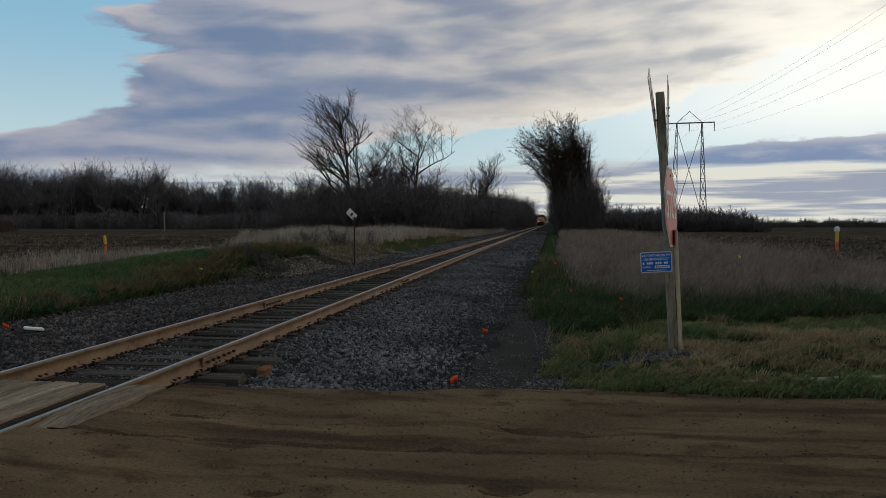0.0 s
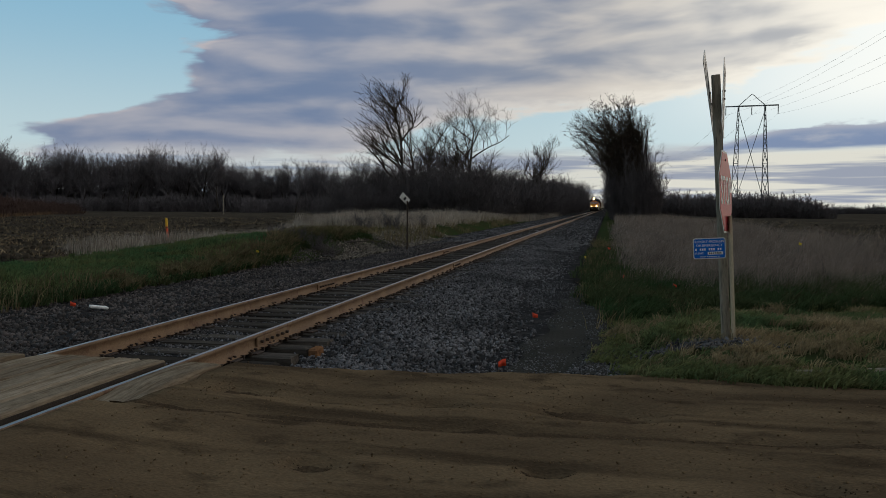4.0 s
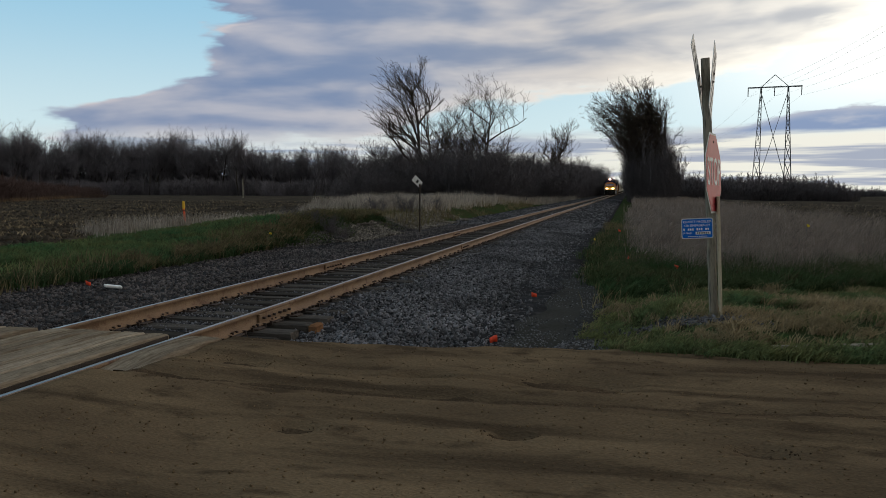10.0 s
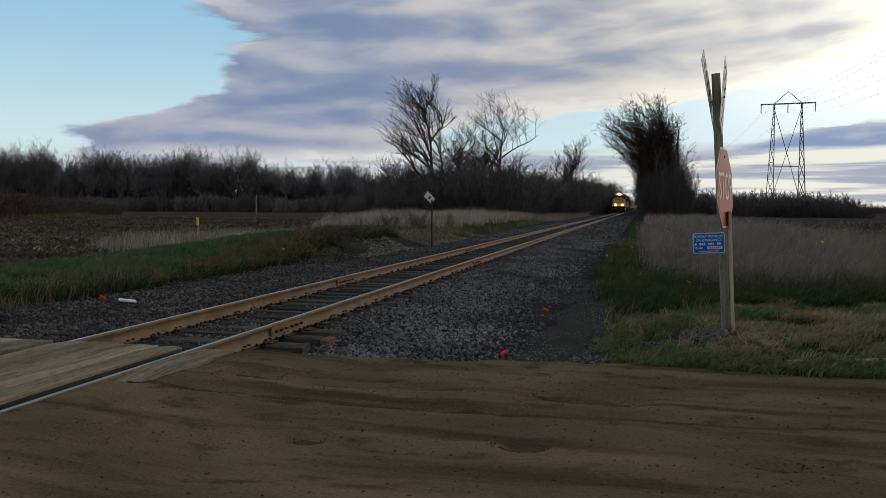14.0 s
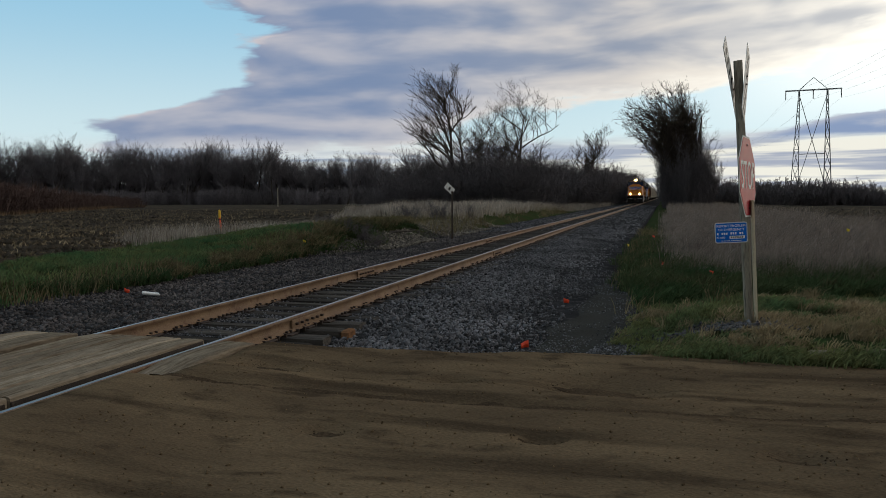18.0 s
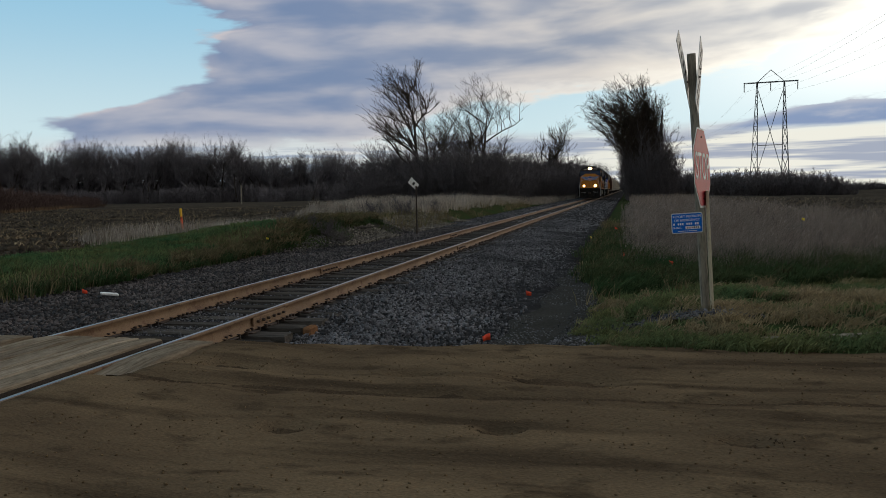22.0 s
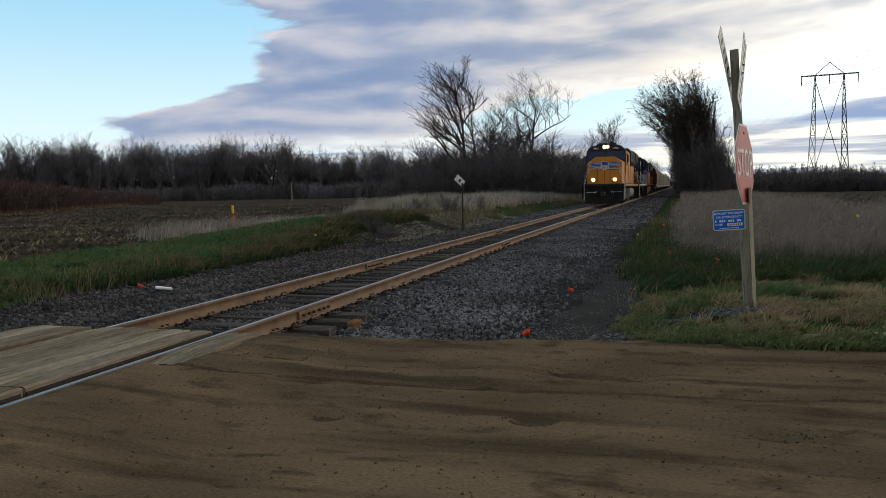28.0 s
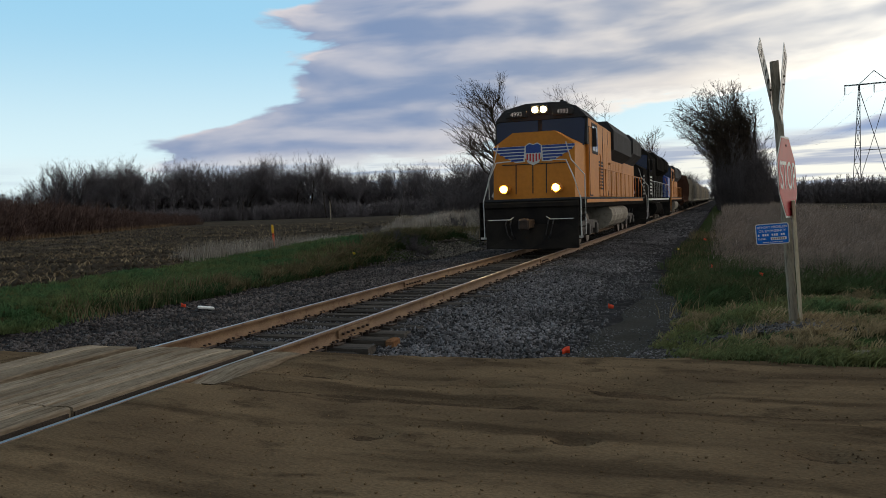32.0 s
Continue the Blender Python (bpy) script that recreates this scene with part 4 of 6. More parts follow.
def build_markers():
    m = thing("cable_marker", pose(-14.44, 23.26, ground_z(-14.44, 23.26) - 0.02, 0, -3, 20), "orange buried-cable marker post with a yellow top", "marker post")
    part("post", Shape().tube([(0, 0, -0.1), (0, 0, 0.78)], 0.05, 12), "orange", m)
    part("sleeve", Shape().tube([(0, 0, 0.78), (0, 0, 1.1), (0, 0, 1.15)], [0.055, 0.055, 0.03], 12), "yellow", m, "yellow sleeve")
    part("band", Shape().tube([(0, 0, 0.70), (0, 0, 0.74)], 0.053, 12), "black", m)
    z = ground_z(21.2, 42.0)
    p = thing("pipeline_marker", pose(21.2, 42.0, z), "yellow pipeline marker post with a white domed cap", "marker post")
    part("post", Shape().tube([(0, 0, -0.1), (0, 0, 0.6)], 0.09, 12), "orange", p, "orange foot of the post")
    part("upper_post", Shape().tube([(0, 0, 0.6), (0, 0, 1.25)], 0.09, 12), "yellow", p)
    part("cap", Shape().tube([(0, 0, 1.25), (0, 0, 1.4), (0, 0, 1.5), (0, 0, 1.55)], [0.16, 0.16, 0.12, 0.04], 12), "sign_white", p, "white domed cap")
    # whistle board
    x, y = -3.93, 23.93
    w = thing("whistle_post", pose(x, y, ground_z(x, y)), "thin steel post with a white diamond-hung whistle board", "sign post")
    part("post", Shape().box(-0.03, 0.03, -0.02, 0.02, -0.1, 2.0, 0.005), "dark_rust", w)
    b = part("board", Shape().box(-0.24, 0.24, -0.004, 0.004, -0.14, 0.14, 0.002), "sign_white", w, "white tilted board")
    b.matrix_local = pose(-0.10, -0.03, 2.10, 0, 40, 48)
    bar = Shape()
    bar.box(-0.05, 0.05, -0.0065, -0.0045, -0.07, 0.07)
    part("marking_bar", bar, "black", b)
    # bits of scrap on the ground
    lit = thing("litter", pose(-4.45, 4.7, bed_z(-4.3, 4.7) + 0.05, 8, 10, 50), "crumpled white litter lying on the gravel", "litter")
    part("scrap", Shape().box(-0.15, 0.15, -0.05, 0.05, 0, 0.045, 0.012), "paper", lit)
    for sx, sy, rz, ln in ((-5.9, 22.3, -28, 2.0), (-3.2, 24.2, -55, 1.1), (-5.0, 17.5, 40, 0.7), (6.9, 1.1, -78, 2.4)):
        log = thing("broken_timber", pose(sx, sy, ground_z(sx, sy) + 0.02, 0, 0, rz), "short dark broken timber on the ground", "timber", "scattered timbers")
        part("timber", Shape().tube([(0, -ln / 2, 0.0), (0.03, 0, 0.03), (0, ln / 2, 0.02)], [0.03, 0.04, 0.025], 7), "tie" if sx < 0 else "post", log)


def build_tower():
    """A lattice H-frame power pylon far off, and its wires."""
    bx, by = 58.5, 300.0
    z0 = ground_z(bx, by) - 1.0
    t = thing("power_pylon", pose(bx, by, z0, 0, 0, -8), "grey steel lattice power pylon in the distance", "pylon")
    H = 41.5
    for sx in (-1, 1):
        leg = Shape()
        cx0, cx1, w0, w1 = 5.6 * sx, 4.6 * sx, 2.9, 0.35
        def at(k, qx, qy):
            w = w0 + (w1 - w0) * k
            return (cx0 + (cx1 - cx0) * k + qx * w / 2, qy * w / 2, H * k)
        corners = ((-1, -1), (1, -1), (1, 1), (-1, 1))
        for q in corners:
            leg.tube([at(0, *q), at(1, *q)], 0.11, 4)
        lv = [0, 0.17, 0.33, 0.48, 0.61, 0.73, 0.84, 0.93, 1.0]
        for a, b in zip(lv, lv[1:]):
            for i in range(4):
                p, q = corners[i], corners[(i + 1) % 4]
                leg.tube([at(a, *p), at(b, *q)], 0.075, 4)
                leg.tube([at(a, *q), at(b, *p)], 0.075, 4)
                leg.tube([at(b, *p), at(b, *q)], 0.06, 4)
        part("lattice_leg", leg, "steel", t)
    brace = Shape()
    for y in (-0.5, 0.5):
        brace.tube([(-4.9, y, H * 0.98), (5.2, y, 5)], 0.09, 4)
        brace.tube([(4.9, y, H * 0.98), (-5.2, y, 5)], 0.09, 4)
        brace.tube([(-4.2, y, H * 0.44), (4.2, y, H * 0.44)], 0.12, 4)
        brace.tube([(-4.2, y, H * 0.03), (4.2, y, H * 0.03)], 0.12, 4)
    part("cross_brace", brace, "steel", t)
    arm = Shape()
    for y in (-0.5, 0.5):
        for z in (0, -0.9):
            arm.tube([(-9.3, y * (1 if z else 0.6), H + z * 0.3), (9.3, y * (1 if z else 0.6), H + z * 0.3)], 0.075, 4)
    for k in range(16):
        arm.tube([(-9.3 + k * 1.1625, -0.4, H), (-9.3 + (k + 1) * 1.1625, 0.4, H - 0.3)], 0.06, 4)
    arm.tube([(-4.6, 0, H), (0, 0, H + 4.3)], 0.12, 4)
    arm.tube([(4.6, 0, H), (0, 0, H + 4.3)], 0.12, 4)
    part("cross_arm", arm, "steel", t)
    for x in (-9.1, 0, 9.1):
        part("insulator", Shape().tube([(x, 0, H), (x, 0, H - 1.0), (x, 0, H - 3.4)], [0.10, 0.17, 0.14], 8), "black", t)
    # wires to the next pylons, which stand out of view
    wires = thing("power_lines", pose(0, 0, 0), "thin overhead power lines", "power lines", kind="structure")
    a = radians(-8)
    for x, h in ((-9.1, H - 3.4), (0, H - 3.4), (9.1, H - 3.4), (-4.6, H + 0.5), (4.6, H + 0.5)):
        p = Vector((bx + x * math.cos(a), by + x * math.sin(a), z0 + h))
        for dx, dy in ((3, -300), (-3, 300)):
            q = p + Vector((dx, dy, 0))
            pts = [p.lerp(q, k / 24) - Vector((0, 0, 5.5 * 4 * (k / 24) * (1 - k / 24))) for k in range(25)]
            part("wire", Shape().tube(pts, 0.018, 4, False), "steel", wires)


# ---- plants ----
def branch_mesh(segs, sides):
    """Tapered bars as one mesh; segs: rows of start, end, two radii."""
    s = np.asarray(segs, float)
    a, b, ra, rb = s[:, 0:3], s[:, 3:6], s[:, 6], s[:, 7]
    d = b - a
    d /= np.linalg.norm(d, axis=1, keepdims=True) + 1e-9
    ref = np.where(np.abs(d[:, 2:3]) < 0.9, np.array([[0, 0, 1.0]]), np.array([[1.0, 0, 0]]))
    u = np.cross(d, ref)
    u /= np.linalg.norm(u, axis=1, keepdims=True) + 1e-9
    v = np.cross(d, u)
    ang = 2 * np.pi * np.arange(sides) / sides
    ring = np.cos(ang)[None, :, None] * u[:, None] + np.sin(ang)[None, :, None] * v[:, None]
    verts = np.concatenate([a[:, None] + ring * ra[:, None, None], b[:, None] + ring * rb[:, None, None]], 1)
    k = np.arange(sides)
    quad = np.stack([k, (k + 1) % sides, sides + (k + 1) % sides, sides + k], -1)
    faces = (quad[None] + 2 * sides * np.arange(len(s))[:, None, None]).reshape(-1, 4)
    return verts.reshape(-1, 3), faces


def grow(rnd, height, spread=0.55, trunk=0.22, lean=(0, 0), levels=4, kids=(5, 5, 4, 4), clear=0.25, up=0.25, low_stems=1, bias=(0, 0), taper=0.35):
    """Trunk bars, and crown bars by rule: each limb bends, tapers and forks."""
    trunk_segs, crown = [], []

    def limb(p, d, length, r, level):
        steps = 4 if level < 2 else 3 if level < 3 else 2
        pts, rs = [Vector(p)], [r]
        for i in range(steps):
            wob = 0.16 if level == 0 else 0.30
            d = (d + Vector((rnd.gauss(0, wob), rnd.gauss(0, wob), rnd.gauss(0, wob * 0.5) + (up * 0.35 if level else 0.0))) + Vector((bias[0], bias[1], 0)) * (0.12 if level else 0.05)).normalized()
            pts.append(pts[-1] + d * length / steps)
            rs.append(r * (1 - 0.75 * (i + 1) / steps) + 0.004)
        out = trunk_segs if level == 0 else crown
        for i in range(steps):
            out.append((*pts[i], *pts[i + 1], rs[i], rs[i + 1]))
        if level >= levels:
            return
        n = kids[min(level, len(kids) - 1)]
        for k in range(n):
            f = clear + (1 - clear) * (k + rnd.random()) / n if level == 0 else 0.2 + 0.8 * (k + rnd.random()) / n
            i = min(int(f * steps), steps - 1)
            q = pts[i].lerp(pts[i + 1], f * steps - i)
            a = rnd.uniform(0, 2 * math.pi)
            side = Vector((math.cos(a), math.sin(a), 0))
            axis = (pts[i + 1] - pts[i]).normalized()
            nd = (axis * (1 - spread) + side * spread * rnd.uniform(0.8, 1.3) + Vector((0, 0, up))).normalized()
            limb(q, nd, length * rnd.uniform(0.42, 0.66) * (1.0 - taper * f if level == 0 else 1), max(0.006, rs[i] * 0.55), level + 1)

    for s in range(low_stems):
        o = Vector((0, 0, -0.3)) if s == 0 else Vector((rnd.uniform(-0.8, 0.8), rnd.uniform(-0.8, 0.8), -0.3))
        d = Vector((lean[0] + (rnd.gauss(0, 0.25) if s else 0), lean[1] + (rnd.gauss(0, 0.2) if s else 0), 1)).normalized()
        limb(o, d, height * (0.85 if s == 0 else rnd.uniform(0.55, 0.8)), trunk * (1 if s == 0 else 0.7), 0)
    return trunk_segs, crown


def tree(name, m, label, category, group="", seed=0, leaves=0, leaf_mat="leaf", thick=1.0, leaf_size=0.05, crown_mat="twig", **kw):
    rnd = random.Random(seed)
    tr, cr = grow(rnd, **kw)
    t = thing(name, m, label, category, group)
    v, f = branch_mesh(tr, 7)
    part("trunk", raw_mesh("trunk", v, f, MAT["bark"], True), "bark", t)
    cr = np.array(cr)
    cr[:, 6:8] = np.maximum(cr[:, 6:8], 0.007) * thick
    v, f = branch_mesh(cr, 3)
    part("crown", raw_mesh("crown", v, f, MAT[crown_mat]), crown_mat, t, "bare twiggy crown")
    if leaves:
        tips = cr[np.random.default_rng(seed).integers(0, len(cr), leaves)]
        rng = np.random.default_rng(seed + 1)
        c = tips[:, 3:6] + rng.normal(0, 0.12, (leaves, 3))
        a, b = rng.normal(0, 1, (leaves, 3)), rng.normal(0, 1, (leaves, 3))
        a /= np.linalg.norm(a, axis=1, keepdims=True)
        b /= np.linalg.norm(b, axis=1, keepdims=True)
        s = rng.uniform(0.6, 1.4, (leaves, 1)) * leaf_size
        vv = np.stack([c - a * s, c + b * s * 0.6, c + a * s, c - b * s * 0.6], 1).reshape(-1, 3)
        ff = np.arange(4 * leaves).reshape(-1, 4)
        part("leaves", raw_mesh("leaves", vv, ff, MAT[leaf_mat]), leaf_mat, t, "last withered leaves")
    return t


def vine_tree(m, label, seed, shape, limbs=150, twigs=13, leaves=7000):
    """A tree choked by climbers: curved limbs that fill a rounded crown, thick with twigs; shape(rnd) gives limb ends."""
    rnd = random.Random(seed)
    t = thing("vine_covered_tree", m, label, "tree")
    trunk, segs, ends = [], [], []
    for k in range(3):
        last = Vector((0.9 * k - 0.8, 0.5 * (k % 2), -0.3))
        for i in range(6):
            q = last + Vector((rnd.gauss(0, 0.25), rnd.gauss(0, 0.25), 2.2))
            trunk.append((*last, *q, 0.34 - 0.045 * i, 0.295 - 0.045 * i))
            last = q
    for _ in range(limbs):
        tip = Vector(shape(rnd))
        root = Vector((rnd.uniform(-0.6, 0.9), rnd.uniform(-0.6, 0.6), max(0.2, tip.z * rnd.uniform(0.3, 0.75))))
        bow = root.lerp(tip, 0.5) + Vector((tip.x - root.x, tip.y - root.y, 0)) * 0.12 + Vector((0, 0, rnd.uniform(-0.5, 0.6)))
        last, steps = root, 6
        for i in range(1, steps + 1):
            f = i / steps
            q = root * (1 - f) ** 2 + bow * 2 * f * (1 - f) + tip * f * f + Vector((rnd.gauss(0, 0.12), rnd.gauss(0, 0.12), rnd.gauss(0, 0.12)))
            d = (q - last).normalized()
            segs.append((*last, *q, 0.07 * (1 - f) + 0.022, 0.07 * (1 - f - 0.15) + 0.022 if f < 0.8 else 0.012))
            for _k in range(twigs // steps + 1):
                s = last.lerp(q, rnd.random())
                e = (d * 0.6 + Vector((rnd.gauss(0, 0.55), rnd.gauss(0, 0.55), rnd.gauss(0.12, 0.45)))).normalized()
                g = s + e * rnd.uniform(0.5, 1.5)
                segs.append((*s, *g, 0.020, 0.009))
                for _j in range(3):
                    o = s.lerp(g, rnd.uniform(0.3, 1.0))
                    h = o + (e * 0.7 + Vector((rnd.gauss(0, 0.6), rnd.gauss(0, 0.6), rnd.gauss(0.1, 0.5)))).normalized() * rnd.uniform(0.25, 0.7)
                    segs.append((*o, *h, 0.013, 0.007))
                    ends.append(tuple(h))
            last = q
    v, f = branch_mesh(trunk, 7)
    part("trunk", raw_mesh("trunk", v, f, MAT["bark"], True), "bark", t)
    v, f = branch_mesh(segs, 3)
    part("crown", raw_mesh("crown", v, f, MAT["twig"]), "twig", t, "dense twiggy crown tangled with vines")
    rng = np.random.default_rng(seed)
    c = np.array(ends)[rng.integers(0, len(ends), leaves)] + rng.normal(0, 0.1, (leaves, 3))
    a, b = rng.normal(0, 1, (leaves, 3)), rng.normal(0, 1, (leaves, 3))
    s = rng.uniform(0.03, 0.075, (leaves, 1))
    vv = np.stack([c - a * s, c + b * s * 0.6, c + a * s, c - b * s * 0.6], 1).reshape(-1, 3)
    part("leaves", raw_mesh("leaves", vv, np.arange(4 * leaves).reshape(-1, 4), MAT["dark_leaf"]), "dark_leaf", t, "last withered leaves")
    return t


def shrub(name, m, label, seed, stems=26, height=4.0, width=2.6, mat="twig", kids=7, category="shrub", group="", thick=0.012):
    """A thicket plant: many fine upright stems that fork."""
    rnd = random.Random(seed)
    segs = []
    for _ in range(stems):
        a, r = rnd.uniform(0, 6.283), width * 0.5 * math.sqrt(rnd.random())
        p = Vector((math.cos(a) * r * 0.8, math.sin(a) * r * 0.8, -0.2))
        d = Vector((math.cos(a) * 0.25 + rnd.gauss(0, 0.2), math.sin(a) * 0.25 + rnd.gauss(0, 0.2), 1)).normalized()
        h = height * rnd.uniform(0.55, 1.0) * (1.0 - 0.25 * (r / (width * 0.5)) ** 2)
        last, q = p, p
        for i in range(4):
            d = (d + Vector((rnd.gauss(0, 0.14), rnd.gauss(0, 0.14), 0.05))).normalized()
            q = last + d * h / 4
            r0, r1 = thick * 1.8 * (1 - i * 0.22), thick * 1.8 * (1 - (i + 1) * 0.22)
            segs.append((*last, *q, r0, max(r1, 0.004)))
            for _k in range(kids):
                s = last.lerp(q, rnd.random())
                e = (d * 0.7 + Vector((rnd.gauss(0, 0.6), rnd.gauss(0, 0.6), rnd.gauss(0.15, 0.35)))).normalized()
                t = s + e * h * rnd.uniform(0.12, 0.28)
                segs.append((*s, *t, thick, 0.004))
                for _j in range(2):
                    g = (e + Vector((rnd.gauss(0, 0.5), rnd.gauss(0, 0.5), rnd.gauss(0.1, 0.4)))).normalized()
                    o = s.lerp(t, rnd.uniform(0.3, 1))
                    segs.append((*o, *(o + g * h * rnd.uniform(0.06, 0.15)), thick * 0.7, 0.004))
            last = q
    v, f = branch_mesh(segs, 3)
    ob = new(name, raw_mesh(name, v, f, MAT[mat]))
    ob.matrix_world = m
    return tagged(ob, label, category, group)


def blades(name, pts, height, width, bend, mat, label, seed, category="grass", hvar=0.45, wind=(0.35, -0.1)):
    """Grass blades, each a bent two-step strip, in one object."""
    rng = np.random.default_rng(seed)
    pts = np.asarray(pts, float)
    n = len(pts)
    h = np.broadcast_to(np.asarray(height, float).reshape(-1, 1), (n, 1))
    h = h * rng.uniform(1 - hvar, 1 + hvar * 0.6, (n, 1))
    a = rng.uniform(0, 2 * np.pi, n)
    side = np.stack([np.cos(a), np.sin(a), 0 * a], -1) * (width if np.isscalar(width) else np.asarray(width)[:, None]) * 0.5 * rng.uniform(0.6, 1.3, (n, 1))
    b = rng.uniform(0, 2 * np.pi, n)
    tip = np.stack([np.cos(b) + wind[0], np.sin(b) + wind[1], 0 * b], -1) * bend * h * rng.uniform(0.3, 1.2, (n, 1))
    z = np.array([0, 0, 1.0])
    mid = pts + z * h * 0.55 + tip * 0.3
    top = pts + z * h + tip
    v = np.stack([pts - side, pts + side, mid - side * 0.75, mid + side * 0.75, top], 1)
    f = np.array([(0, 1, 3), (0, 3, 2), (2, 3, 4)])
    f = (f[None] + 5 * np.arange(n)[:, None, None]).reshape(-1, 3)
    return tagged(new(name, raw_mesh(name, v.reshape(-1, 3), f, MAT[mat])), label, category, kind="stuff")


def tufts(name, pts, count, length, width, mat, label, seed, wind=(0.5, -0.25)):
    """Tussocks: long blades that rise from a root and fall over outwards, in one object."""
    rng = np.random.default_rng(seed)
    pts = np.repeat(np.asarray(pts, float), count, 0)
    n = len(pts)
    size = np.repeat(rng.uniform(0.6, 1.35, n // count), count)[:, None]
    lean = np.repeat(rng.normal(0, 0.45, (n // count, 2)), count, 0) + np.array(wind)
    a = rng.uniform(0, 2 * np.pi, n)
    out = np.stack([np.cos(a), np.sin(a)], -1) * rng.uniform(0.15, 1.0, (n, 1)) + lean * 0.8
    out = np.concatenate([out, np.zeros((n, 1))], 1)
    ln = length * size * rng.uniform(0.55, 1.25, (n, 1))
    root = pts + np.concatenate([rng.normal(0, 0.055, (n, 2)) * size, np.zeros((n, 1))], 1)
    b = rng.uniform(0, 2 * np.pi, n)
    side = np.stack([np.cos(b), np.sin(b), 0 * b], -1) * width * 0.5 * rng.uniform(0.6, 1.3, (n, 1))
    z = np.array([0, 0, 1.0])
    droop = rng.uniform(0.15, 0.75, (n, 1))
    p1 = root + ln * (0.42 * z + 0.18 * out)
    p2 = p1 + ln * ((0.32 - 0.25 * droop) * z + 0.32 * out)
    p3 = p2 + ln * ((0.18 - 0.50 * droop) * z + 0.36 * out)
    p3[:, 2] = np.maximum(p3[:, 2], root[:, 2] + 0.02)
    v = np.stack([root - side, root + side, p1 - side, p1 + side, p2 - side * 0.8, p2 + side * 0.8, p3], 1)
    f = np.array([(0, 1, 3), (0, 3, 2), (2, 3, 5), (2, 5, 4), (4, 5, 6)])
    f = (f[None] + 7 * np.arange(n)[:, None, None]).reshape(-1, 3)
    return tagged(new(name, raw_mesh(name, v.reshape(-1, 3), f, MAT[mat])), label, "grass", kind="stuff")


def plumes(name, pts, label, seed, wind=(0.75, 0.1)):
    """Seed heads: bent lens-shaped strips on their stems, in one object."""
    rng = np.random.default_rng(seed)
    pts = np.asarray(pts, float)
    n = len(pts)
    ln = rng.uniform(0.12, 0.28, (n, 1))
    w = (0.006 + 0.0004 * pts[:, 1:2]) * rng.uniform(0.7, 1.5, (n, 1))
    a = rng.uniform(0, 2 * np.pi, n)
    side = np.stack([np.cos(a), np.sin(a), 0 * a], -1) * w
    way = np.stack([wind[0] + rng.normal(0, 0.45, n), wind[1] + rng.normal(0, 0.45, n), rng.uniform(0.6, 1.2, n)], -1)
    way /= np.linalg.norm(way, axis=1, keepdims=True)
    down = np.array([0, 0, -0.35])
    p1, p2 = pts + way * ln * 0.4, pts + (way + down * 0.5) * ln * 0.75
    p3 = pts + (way + down) * ln
    v = np.stack([pts, p1 - side, p1 + side, p2 - side * 0.8, p2 + side * 0.8, p3], 1)
    f = np.array([(0, 2, 1), (1, 2, 4), (1, 4, 3), (3, 4, 5)])
    f = (f[None] + 6 * np.arange(n)[:, None, None]).reshape(-1, 3)
    return tagged(new(name, raw_mesh(name, v.reshape(-1, 3), f, MAT["plume"])), label, "grass", kind="stuff")


